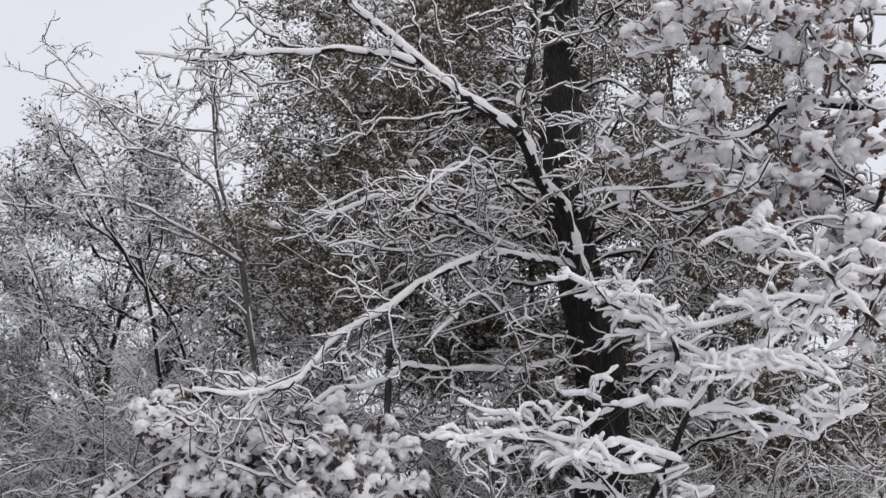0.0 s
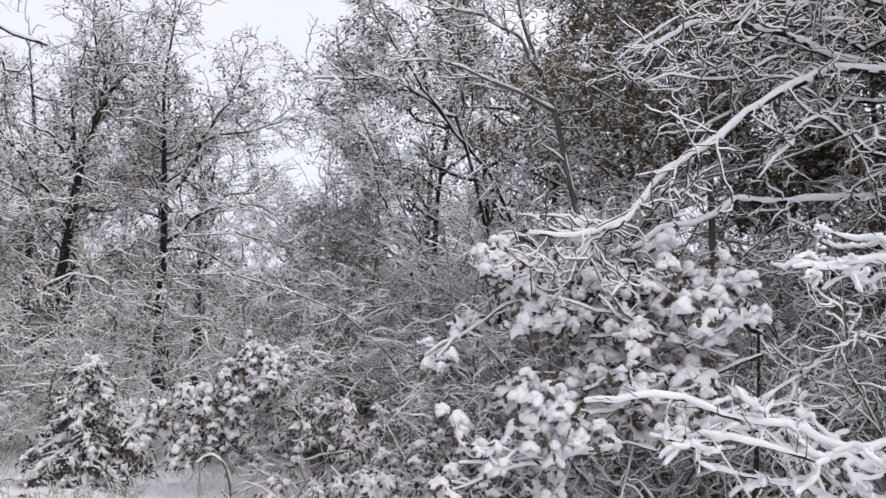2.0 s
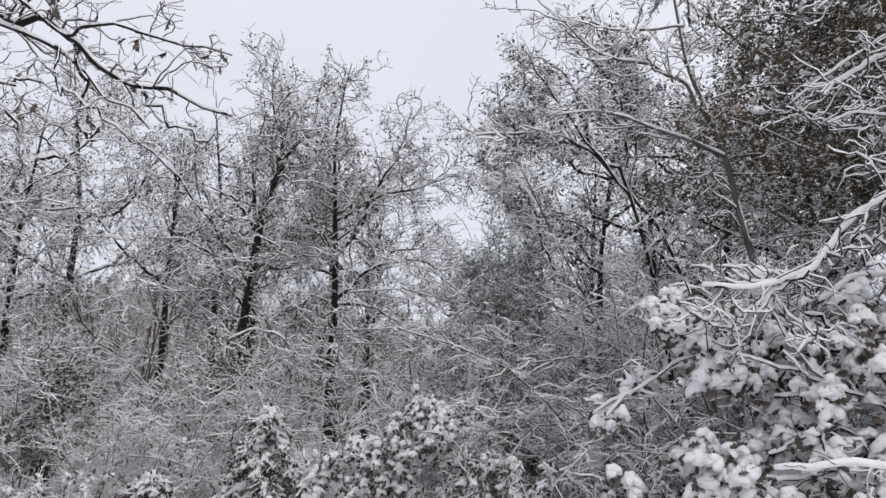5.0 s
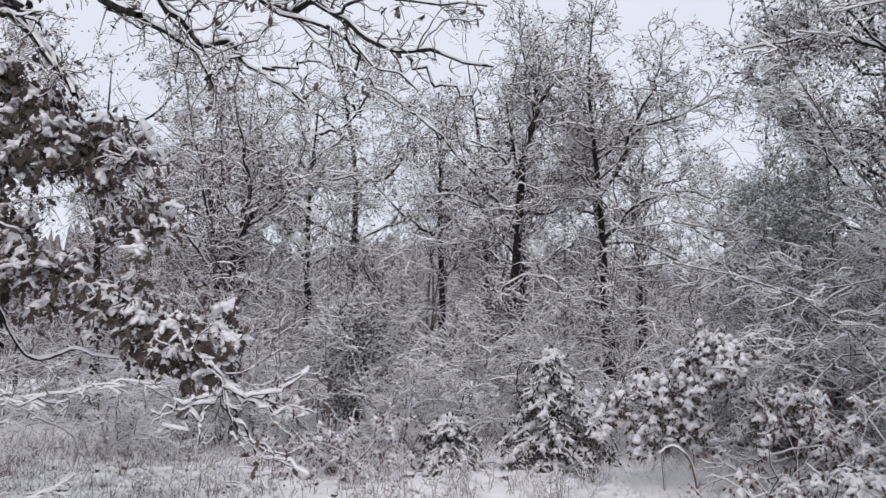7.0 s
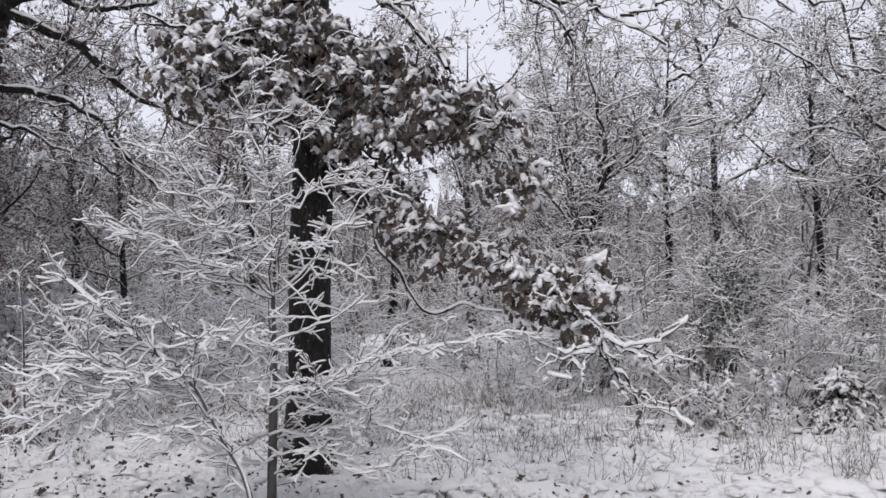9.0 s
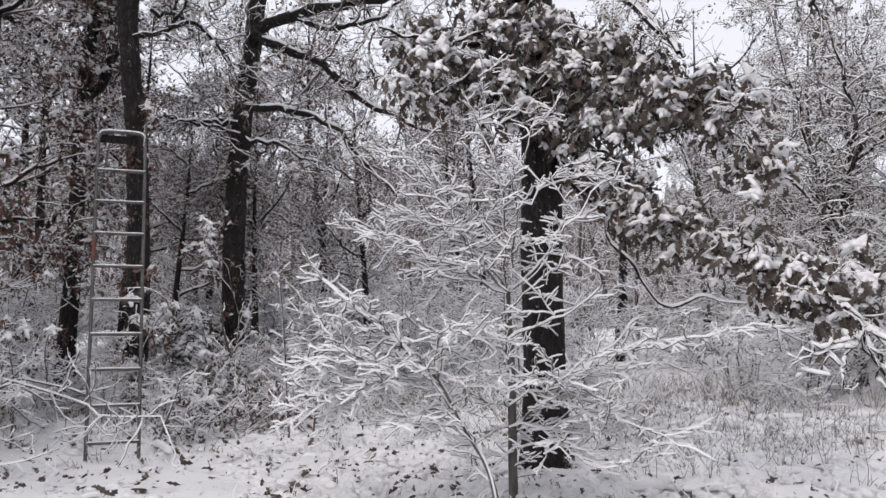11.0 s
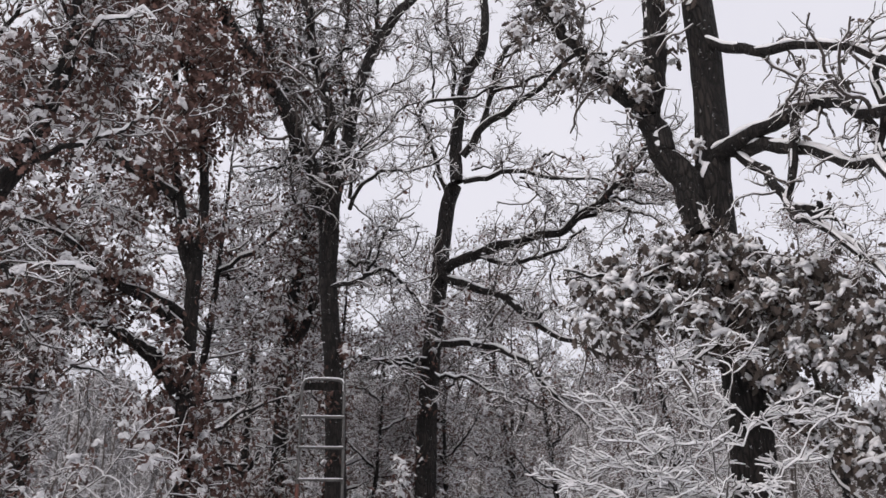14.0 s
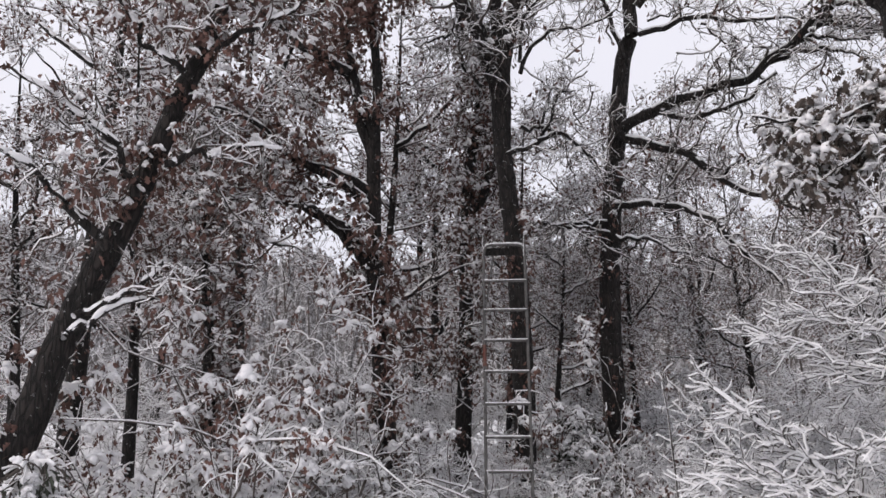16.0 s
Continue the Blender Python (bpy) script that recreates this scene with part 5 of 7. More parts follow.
oak_c.limb(0.03, 0.01, (-12.54, -0.39, 7.04), (-12.51, -0.28, 7.42), (-12.47, 0.07, 7.84), (-12.44, 0.23, 8.17))
oak_c.grow(*BOUGH_LEVELS, trunk=False)
oak_c.grow(*CROOKED_LEVELS, trunk=False)
oak_c.foliage(oak_c.tips(130, 0.05), 3, (0.075, 0.13), LEAF, (0.06, 0.095), 0.5, 1, lobes=4, lobed=None, spread=0.08, hang=1.1, dust=0.5)
oak_b = Plant("oak_tree", "forked oak behind the ladder, limbs edged with snow", "tree", (-11.52, -4.43, 0.20), 42, "oaks round the ladder", snow=0.013)
oak_b.limb(0.17, 0.125, (-11.52, -4.43, 0.08), (-11.51, -4.45, 1.95), (-11.50, -4.49, 3.54), (-11.46, -4.59, 4.75), (-11.42, -4.68, 5.84), (-11.40, -4.73, 6.70))
oak_b.limb(0.04, 0.012, (-11.35, -4.59, 5.44), (-11.52, -4.13, 5.62), (-11.59, -3.92, 5.98), (-11.63, -3.80, 6.44), (-11.70, -3.56, 6.43))
oak_b.limb(0.035, 0.012, (-11.52, -4.13, 5.66), (-11.61, -3.84, 5.75), (-11.72, -3.47, 5.50), (-11.79, -3.23, 5.09))
oak_b.limb(0.03, 0.01, (-11.55, -4.40, 5.94), (-11.65, -4.11, 5.92), (-11.70, -3.96, 6.48), (-11.79, -3.67, 6.50))
oak_b.limb(0.03, 0.01, (-11.63, -4.15, 5.92), (-11.79, -3.67, 5.70), (-11.85, -3.44, 5.32), (-11.89, -3.29, 5.04))
oak_b.limb(0.13, 0.1, (-11.43, -4.66, 5.7), (-11.34, -4.69, 6.5), (-11.06, -4.87, 7.38), (-10.88, -5.12, 7.91), (-10.70, -5.34, 8.46), (-10.49, -5.62, 8.96), (-10.21, -6.01, 9.62), (-10.05, -6.15, 9.89))
oak_b.limb(0.07, 0.05, (-10.75, -5.25, 8.32), (-10.72, -5.54, 9.06), (-10.70, -5.79, 10.00), (-10.72, -5.97, 10.83))
oak_b.limb(0.11, 0.065, (-11.41, -4.69, 5.95), (-11.38, -4.70, 6.88), (-11.35, -4.70, 8.20), (-11.33, -4.86, 9.05), (-11.28, -5.09, 9.87), (-11.26, -5.22, 10.80), (-11.23, -5.39, 11.89))
oak_b.limb(0.12, 0.08, (-11.43, -4.66, 5.8), (-11.36, -4.62, 6.75), (-11.38, -4.41, 7.72), (-11.48, -4.34, 8.60), (-11.58, -4.26, 9.30), (-11.71, -4.06, 9.96), (-11.91, -3.62, 10.79), (-12.09, -3.21, 11.54))
oak_b.limb(0.05, 0.035, (-11.51, -4.43, 8.42), (-11.53, -4.60, 9.31), (-11.60, -4.64, 9.98), (-11.70, -4.58, 10.75), (-11.76, -4.62, 11.85))
oak_b.limb(0.05, 0.03, (-11.26, -4.83, 8.16), (-11.28, -5.17, 8.67), (-11.29, -5.50, 9.06), (-11.31, -5.82, 9.75), (-11.48, -5.80, 10.44))
oak_b.limb(0.05, 0.03, (-11.71, -4.17, 9.74), (-11.84, -4.10, 10.37), (-11.93, -4.14, 11.29))
oak_b.limb(0.035, 0.012, (-11.34, -4.32, 6.71), (-11.34, -4.03, 7.17), (-11.35, -3.67, 7.30), (-11.41, -3.05, 7.33), (-11.37, -2.78, 7.46))
oak_b.limb(0.032, 0.012, (-11.34, -4.33, 6.90), (-11.29, -4.24, 7.54), (-11.35, -3.83, 7.96), (-11.37, -3.50, 8.33), (-11.40, -3.07, 8.62))
oak_b.limb(0.03, 0.012, (-11.04, -4.83, 6.48), (-10.83, -4.98, 6.73), (-10.64, -5.09, 7.12), (-10.51, -5.04, 7.34))
oak_b.limb(0.028, 0.01, (-11.44, -4.35, 7.80), (-11.44, -4.03, 8.18), (-11.37, -3.94, 8.24))
oak_b.limb(0.02, 0.008, (-11.68, -4.25, 8.82), (-11.71, -3.96, 9.02), (-11.75, -3.58, 9.21), (-11.76, -3.29, 9.54))
oak_b.limb(0.03, 0.012, (-11.34, -4.89, 9.22), (-11.51, -4.63, 9.70), (-11.67, -4.39, 10.08), (-11.83, -4.13, 10.31))
oak_b.limb(0.03, 0.012, (-11.11, -5.18, 7.80), (-10.94, -5.31, 7.43), (-10.74, -5.49, 7.25), (-10.51, -5.74, 7.13))
oak_b.grow(*BOUGH_LEVELS, trunk=False)
oak_b.grow(*CROOKED_LEVELS, trunk=False)
oak_b.foliage(oak_b.tips(170, 0.05), 3, (0.075, 0.13), LEAF, (0.06, 0.095), 0.5, 1, lobes=4, lobed=None, spread=0.08, hang=1.1, dust=0.5)
oak_d = Plant("oak_tree", "slim dark oak hung with brown leaves", "tree", (-12.77, -6.00, 0.31), 43, "oaks round the ladder", snow=0.02)
oak_d.limb(0.145, 0.03, (-12.77, -6.00, 0.19), (-12.78, -5.98, 1.07), (-12.80, -5.93, 2.82), (-12.81, -5.91, 4.48), (-12.84, -5.84, 5.79), (-12.92, -5.66, 7.16), (-12.82, -5.88, 8.14), (-12.76, -6.01, 9.03), (-12.79, -5.96, 10.76), (-12.73, -6.09, 12.57))
oak_d.limb(0.08, 0.04, (-12.82, -5.88, 4.98), (-12.96, -5.57, 5.48), (-12.96, -5.57, 6.84), (-12.92, -5.65, 7.91))
oak_d.grow(*NEAR_LEVELS)
oak_d.foliage(oak_d.tips(650, 0.06), 6, (0.075, 0.13), LEAF, (0.06, 0.095), 0.5, 1, lobes=4, lobed=None, spread=0.08, hang=1.1, dust=0.5)
oak_a = Plant("oak_tree", "oak with a dense crown of dry brown leaves", "tree", (-10.36, -6.00, 0.18), 44, "oaks round the ladder", snow=0.02)
oak_a.limb(0.15, 0.1, (-10.36, -6.00, 0.06), (-10.31, -6.09, 1.97), (-10.25, -6.18, 3.02), (-10.22, -6.24, 4.13), (-10.22, -6.25, 5.14), (-10.22, -6.25, 5.75))
oak_a.limb(0.08, 0.03, (-10.22, -6.25, 5.66), (-10.10, -6.44, 6.28), (-10.02, -6.58, 6.92), (-9.96, -6.67, 7.87), (-9.86, -6.81, 9.28), (-9.77, -6.95, 10.78), (-9.82, -6.88, 12.45))
oak_a.limb(0.08, 0.03, (-10.22, -6.25, 5.66), (-10.22, -6.24, 6.57), (-10.16, -6.34, 7.61), (-10.07, -6.49, 8.91), (-10.07, -6.49, 10.65), (-9.97, -6.64, 12.51))
oak_a.limb(0.08, 0.015, (-10.17, -6.33, 4.62), (-9.76, -6.64, 4.93), (-9.25, -7.05, 5.14), (-8.89, -7.23, 5.43), (-8.53, -7.39, 5.59), (-8.11, -7.59, 5.63))
oak_a.limb(0.07, 0.012, (-10.16, -6.35, 3.72), (-9.82, -6.44, 4.15), (-9.37, -6.71, 4.39), (-8.87, -6.99, 4.54))
oak_a.limb(0.07, 0.015, (-9.93, -6.52, 6.59), (-9.65, -6.95, 6.91), (-9.26, -7.47, 7.39), (-8.94, -7.86, 7.68))
oak_a.limb(0.06, 0.012, (-10.30, -6.10, 2.49), (-10.31, -5.68, 2.69), (-10.30, -5.25, 2.74))
oak_a.limb(0.08, 0.02, (-10.24, -6.23, 5.12), (-10.10, -6.46, 6.01), (-10.01, -6.61, 6.60), (-9.64, -7.15, 6.99), (-9.32, -7.57, 7.42))
oak_a.limb(0.07, 0.015, (-10.22, -6.26, 4.77), (-9.87, -6.54, 4.98), (-9.33, -7.06, 5.25), (-8.87, -7.42, 5.60), (-8.54, -7.57, 5.77))
oak_a.limb(0.07, 0.015, (-10.18, -6.33, 3.76), (-9.91, -6.54, 4.06), (-9.58, -6.81, 4.35), (-9.20, -7.12, 4.47), (-8.76, -7.46, 4.50))
crown_limbs(oak_a, (1, 2), 18, 3, (0.9, 2.1), 441)
oak_a.grow(*NEAR_LEVELS, only=[0] + list(range(1, len(oak_a.P))))
oak_a.foliage(oak_a.tips(4000, 0.13, inside=lambda C: C[:, 2] > 6.6), 6, (0.075, 0.135), LEAF, (0.05, 0.08), 0.14, 1, lobes=3, lobed=False, spread=0.08, hang=1.0, dust=0.1)
oak_a.foliage(oak_a.tips(1500, 0.08, inside=lambda C: C[:, 2] < 6.6), 6, (0.08, 0.13), LEAF, (0.06, 0.1), 0.4, 1, lobes=5, lobed=False, spread=0.07, hang=1.3, dust=0.1)
lean_oak = Plant("oak_tree", "leaning oak hung with snow-dusted brown leaves", "tree", (-4.73, -6.69, 0.00), 45, "oaks round the ladder", snow=0.03)
lean_oak.limb(0.17, 0.04, (-4.73, -6.69, -0.12), (-4.86, -6.59, 0.98), (-5.00, -6.48, 1.62), (-5.13, -6.37, 2.21), (-5.31, -6.22, 2.82), (-5.49, -6.06, 3.42), (-5.64, -5.91, 4.05), (-5.79, -5.75, 4.71), (-5.92, -5.61, 5.15), (-6.00, -5.53, 5.65), (-6.07, -5.45, 6.30), (-6.08, -5.44, 7.28), (-6.17, -5.34, 8.34))
lean_oak.limb(0.04, 0.01, (-5.54, -5.73, 3.83), (-5.78, -5.48, 3.97), (-6.05, -5.17, 4.07), (-6.24, -4.92, 4.06))
lean_oak.limb(0.05, 0.012, (-5.10, -5.87, 2.96), (-4.84, -6.09, 3.33), (-4.62, -6.27, 3.59), (-4.25, -6.53, 3.87))
lean_oak.limb(0.04, 0.012, (-5.24, -5.74, 3.43), (-5.08, -5.88, 3.88), (-4.78, -6.14, 4.24), (-4.41, -6.42, 4.47))
lean_oak.limb(0.04, 0.012, (-5.68, -5.58, 4.69), (-5.46, -5.81, 4.93), (-5.22, -6.03, 5.28), (-5.05, -6.18, 5.69))
lean_oak.limb(0.035, 0.01, (-4.93, -6.02, 2.36), (-5.22, -5.76, 2.58), (-5.47, -5.51, 2.84), (-5.37, -5.61, 2.79))
lean_oak.limb(0.035, 0.01, (-4.88, -6.06, 2.17), (-5.16, -5.82, 2.47), (-5.55, -5.43, 2.55))
lean_oak.limb(0.035, 0.01, (-5.76, -5.50, 5.00), (-5.98, -5.24, 5.22), (-6.28, -4.87, 5.51), (-6.47, -4.60, 5.91))
crown_limbs(lean_oak, (0,), 10, 17, (0.7, 1.6), 451)
lean_oak.grow(*NEAR_LEVELS, trunk=False)
lean_oak.foliage(lean_oak.tips(1050, 0.12, inside=lambda C: C[:, 2] > 4.6), 5, (0.065, 0.11), LEAF, (0.05, 0.085), 0.5, 1, lobes=4, lobed=False, spread=0.07, hang=1.1)
lean_oak.foliage(lean_oak.tips(420, 0.06, inside=lambda C: C[:, 2] < 4.6), 6, (0.065, 0.11), LEAF, (0.05, 0.085), 0.5, 1, lobes=5, lobed=False, spread=0.07, hang=1.3)
thin_oak = Plant("oak_tree", "slim oak with brown leaves about its stem", "tree", (-8.35, -7.41, 0.13), 46, "oaks round the ladder", snow=0.02)
thin_oak.limb(0.095, 0.04, (-8.35, -7.41, 0.01), (-8.33, -7.42, 0.71), (-8.30, -7.46, 1.81), (-8.25, -7.51, 2.80), (-8.21, -7.56, 3.69), (-8.21, -7.55, 4.52), (-8.12, -7.66, 5.53))
thin_oak.limb(0.03, 0.01, (-8.22, -7.54, 3.39), (-7.94, -7.85, 3.81), (-7.70, -8.10, 3.94))
thin_oak.limb(0.03, 0.01, (-8.21, -7.55, 3.99), (-8.45, -7.29, 4.39), (-8.72, -6.95, 4.58))
thin_oak.grow(*NEAR_LEVELS)
thin_oak.foliage(thin_oak.tips(450, 0.06), 6, (0.075, 0.13), LEAF, (0.06, 0.095), 0.5, 1, lobes=4, lobed=None, spread=0.08, hang=1.1, dust=0.5)
# leafy sprigs straight from the stems
for p, n in ((oak_c, 110), (oak_b, 130), (oak_a, 160), (lean_oak, 150)):
    sprigs(p, n)
for p in (oak_c, oak_b, oak_d, oak_a, lean_oak, thin_oak):
    p.done()


# ---- evergreen crowns behind the hanging limbs ----
def evergreen(yaw, d, bottom, top, radius, seed, label, mat=OLIVE):
    foot = spot(yaw, d)
    p = Plant("evergreen_tree", label, "tree", foot, seed, snow=0.015, bark=GREY)
    x, y, z = foot
    p.limb(0.055, 0.012, (x, y, z - 0.1), (x + 0.1, y, z + top * 0.5), (x - 0.05, y + 0.05, z + top))
    P, R = np.stack(p.P), np.stack(p.R)
    p.last = (P, R)
    p.grow(level(120, (radius * 0.75, radius * 1.15), 8, angle=(60, 95), up=0.1, flat=0.8, crook=0.12, droop=0.12,
                 r=(0.3, 0.01), rmax=0.035, reach=(bottom / top, 0.97), sides=4, snow=0.3),
           level(700, (0.3, 0.9), 5, crook=0.25, r=(0.6, 0.006), sides=3, snow=0.35))
    p.foliage(p.tips(int(1150 * top * radius / 4), 0.1, (0.05, 1)), 10, (0.04, 0.08), mat, (0.03, 0.06), 0.2, 1, spread=0.085, hang=0.5, lobed=None, name="foliage", dust=0.28 if mat == OLIVE else 0.9)
    p.done()


evergreen(2.5, 10.5, 4.0, 9.8, 2.5, 61, "broad evergreen with olive-brown foliage, little snow on it")
evergreen(-7.5, 11.6, 2.2, 10.4, 2.3, 63, "evergreen with sparse olive foliage behind bare twigs")
evergreen(56.4, 14.8, 0.7, 2.4, 0.6, 65, "dark rounded evergreen bush in the undergrowth", GREEN)
evergreen(28, 13.6, 0.5, 4.4, 1.0, 64, "young grey-green evergreen beside the clearing, dusted with snow", FROSTED)
evergreen(-19, 10.5, 1.8, 10.5, 2.6, 62, "evergreen with olive-brown foliage behind the snowy oak limbs")


# ---- tangled shrubs under thick snow ----
def shrub(name, label, category, foot, seed, stems, height, spread, levels, snow, group="", bark=None, lean=(0, 0), droop=0.25, r0=0.02):
    p = Plant(name, label, category, foot, seed, group, bark or TWIG, snow, cling=1.8)
    x, y, z = foot
    n = stems
    a = p.rng.uniform(0, 6.28, n)
    k = 9
    d = np.stack([np.cos(a) * spread + lean[0], np.sin(a) * spread + lean[1], np.full(n, 1.0)], 1) + p.rng.normal(0, 0.15, (n, 3))
    d /= np.linalg.norm(d, axis=1, keepdims=True)
    at = np.array([x, y, z - 0.06]) + np.c_[p.rng.normal(0, 0.2, (n, 2)), np.zeros(n)]
    out = [at]
    seg = (p.rng.uniform(0.6, 1.15, n) * height / (k - 1))[:, None] * 1.15
    for s in range(1, k):
        d = d + p.rng.normal(0, 0.34, (n, 3))
        d[:, 2] -= droop * s / k
        d /= np.linalg.norm(d, axis=1, keepdims=True)
        at = at + d * seg
        out.append(at)
    P = np.stack(out, 1)
    R = np.linspace(r0, r0 * 0.25, k)[None] * p.rng.uniform(0.6, 1.2, n)[:, None]
    for i in range(n):
        stem = Soup()
        tube(stem, P[i:i + 1], R[i:i + 1], 4)
        part("stem", stem, p.bark, p.root, p.foot)
    cover(p.white, P, R, snow * 0.6, 4, p.rng, cling=p.cling)
    p.last = (P, R)
    for lv in levels:
        lv = dict(lv)
        sides, arc, sn, mixed = lv.pop("sides", 3), lv.pop("arc", 3), lv.pop("snow", 1.0), lv.pop("mixed", False)
        Q, W = shoots(*p.last, lv.pop("n"), p.rng, **lv)
        p.skin(Q, W, sides, arc, snow * sn, mixed)
        p.last = (Q, W)
    return p


TANGLE = (level(130, (0.35, 1.0), 9, angle=(35, 85), flat=0.6, crook=0.42, droop=0.16, r=(0.6, 0.005), rmax=0.009, sides=4, arc=4),
          level(620, (0.12, 0.5), 6, angle=(35, 85), crook=0.42, droop=0.05, r=(0.7, 0.004), sides=3, arc=3, snow=0.6))
TANGLES = []
for i in range(3):
    p = shrub("tangled_shrub", "tangle of arching bare shoots loaded with snow", "shrub", spot(-12 + 9 * i, 8.6 + 0.4 * i), 70 + i, 9, 3.5, 0.45,
              TANGLE, 0.024, "tangled shrubs")
    TANGLES.append(p.done())
rs = np.random.default_rng(5)
for i, (yaw, d) in enumerate([(-30, 8.2), (-25, 8.4), (-21, 9.0), (-17, 8.3), (-8, 8.3), (-5, 9.6), (0, 9.6), (2, 10.2),
                              (-14, 8.6), (-28, 9.6), (-19, 10.4), (5, 10.6), (-10, 10.4), (-24, 10.2), (-3, 10.8), (-33, 9)]):
    x, y, z = spot(yaw, d)
    c = copy_thing(TANGLES[i % 3], pose(x, y, z, 0, 0, rs.uniform(0, 360)) @ Matrix.Scale(rs.uniform(0.7, 1.0), 4))

# ---- fine undergrowth and woods beyond ----
FINE = (level(210, (0.2, 0.62), 5, angle=(35, 85), flat=0.5, crook=0.3, up=0.0, r=(0.6, 0.005), rmax=0.009, sides=3, arc=3),
        level(1100, (0.06, 0.3), 3, angle=(30, 80), flat=0.5, crook=0.35, r=(0.7, 0.003), mixed=0.15))
FINER = (level(340, (0.2, 0.65), 5, angle=(35, 85), flat=0.5, crook=0.3, up=0.0, r=(0.6, 0.005), rmax=0.009, sides=3, arc=3),
         level(2100, (0.06, 0.32), 3, angle=(30, 80), flat=0.5, crook=0.35, r=(0.7, 0.003), mixed=0.2))
BUSHES = []
for i, (h, sp, yaw, d) in enumerate([(3.4, 0.35, 20, 12.5), (2.6, 0.5, 47, 14.5), (4.2, 0.3, 58, 15.5), (2.0, 0.6, 72, 13.5)]):
    p = shrub("undergrowth_shrub", "fine grey-brown undergrowth, every twig lined with snow", "shrub", spot(yaw, d), 80 + i, 9, h, sp, FINE, 0.022, "undergrowth", r0=0.014)
    BUSHES.append(p.done())
for i, (h, sp, yaw, d) in enumerate([(5.2, 0.3, 14, 12.5), (6.0, 0.25, 25, 13.5)]):
    p = shrub("undergrowth_shrub", "tall dense grey-brown thicket, every twig lined with snow", "shrub", spot(yaw, d), 86 + i, 12, h, sp, FINER, 0.025, "undergrowth", r0=0.018)
    BUSHES.append(p.done())
for i in range(54):
    yaw = -30 + 180 * (i + rs.uniform(0.1, 0.9)) / 54
    d = rs.uniform(11.5, 20) if yaw < 60 else rs.uniform(13.5, 22) if yaw < 98 else rs.uniform(14.5, 22)
    if 44 < yaw < 76:
        d = max(d, 13.5)
    x, y, z = spot(yaw, d)
    copy_thing(BUSHES[i % 4], pose(x, y, z, 0, 0, rs.uniform(0, 360)) @ Matrix.Scale(rs.uniform(0.75, 1.25), 4))


def wood_tree(yaw, d, h, seed, leafy):
    foot = spot(yaw, d)
    p = Plant("woodland_tree", "slender oak of the woods, twigs furred with snow", "tree", foot, seed, "woods", snow=0.022)
    x, y, z = foot
    g = p.rng
    top = np.array([x, y, z]) + [g.normal(0, 0.5), g.normal(0, 0.5), h]
    p.limb(0.13, 0.006, (x, y, z - 0.1), *(np.array([x, y, z]) * (1 - f) + top * f + g.normal(0, 0.12, 3) for f in (0.3, 0.6)), top)
    trunk = p.P[0]
    for j in range(7):
        b = trunk[g.integers(7, 20)]
        a = g.uniform(0, 6.28)
        out = np.array([np.cos(a), np.sin(a), 0])
        reach = g.uniform(1.3, 2.6)
        p.limb(0.05, 0.014, b, b + out * reach * 0.5 + [0, 0, g.uniform(0.2, 0.8)] + g.normal(0, 0.12, 3), b + out * reach + [0, 0, g.uniform(0.3, 1.8)], sides=4, arc=3)
    p.grow(level(60, (0.7, 1.9), 6, angle=(30, 70), crook=0.25, up=0.12, r=(0.5, 0.01), rmax=0.025, sides=3, reach=(0.25, 1)),
           level(260, (0.35, 1.0), 4, crook=0.28, up=0.03, r=(0.6, 0.006), snow=0.8),
           level(900, (0.1, 0.45), 3, crook=0.45, r=(0.7, 0.005), mixed=0.5))
    p.foliage(p.tips(leafy, 0.06), 4, (0.07, 0.12) if leafy > 700 else (0.06, 0.1), LEAF if leafy > 700 else RUSSET, spread=0.08, lobed=None, dust=1.0)
    return p.done()


WOODS = [wood_tree(22, 20, 8.5, 91, 600), wood_tree(46, 22, 10, 92, 650), wood_tree(88, 23, 9, 93, 800), wood_tree(118, 20, 9.5, 94, 720)]
for i in range(20):
    yaw = -32 + 184 * (i + rs.uniform(0.1, 0.9)) / 20
    d = rs.uniform(18, 33)
    tall = rs.uniform(0.85, 1.2)
    if 22 < yaw < 38:
        d, tall = rs.uniform(24, 34), 0.8
    if yaw > 92:
        d, tall = rs.uniform(15.5, 27), rs.uniform(0.65, 0.95)
    x, y, z = spot(yaw, d)
    copy_thing(WOODS[(i * 3 + i // 4) % 4 if yaw < 90 else 2 + i % 2], pose(x, y, z, 0, 0, rs.uniform(0, 360)) @ Matrix.Scale(tall, 4))


# a denser bank of tall shrubs and crowns on the slope beside the clearing
EDGE = ((-31, 12, 4, 0.9), (-26, 11.5, 5, 1.0), (-21, 12.5, 4, 1.1), (-15, 11.8, 5, 1.1), (-9, 12.5, 4, 1.0), (-4, 12.2, 5, 1.2), (3, 12.8, 4, 1.1), (7, 12.2, 5, 1.1), (11, 11.5, 4, 0.9),
        (15, 12.5, 5, 1.0), (19, 11.8, 4, 0.9), (22, 13.5, 4, 0.95), (25, 14.2, 4, 0.7), (28, 15, 4, 0.7), (13, 14, 5, 1.15), (18, 15, 4, 1.2), (31, 15.5, 4, 0.7), (9, 10.8, 4, 0.7), (16.5, 11.2, 5, 0.6), (22, 11.6, 4, 0.6))
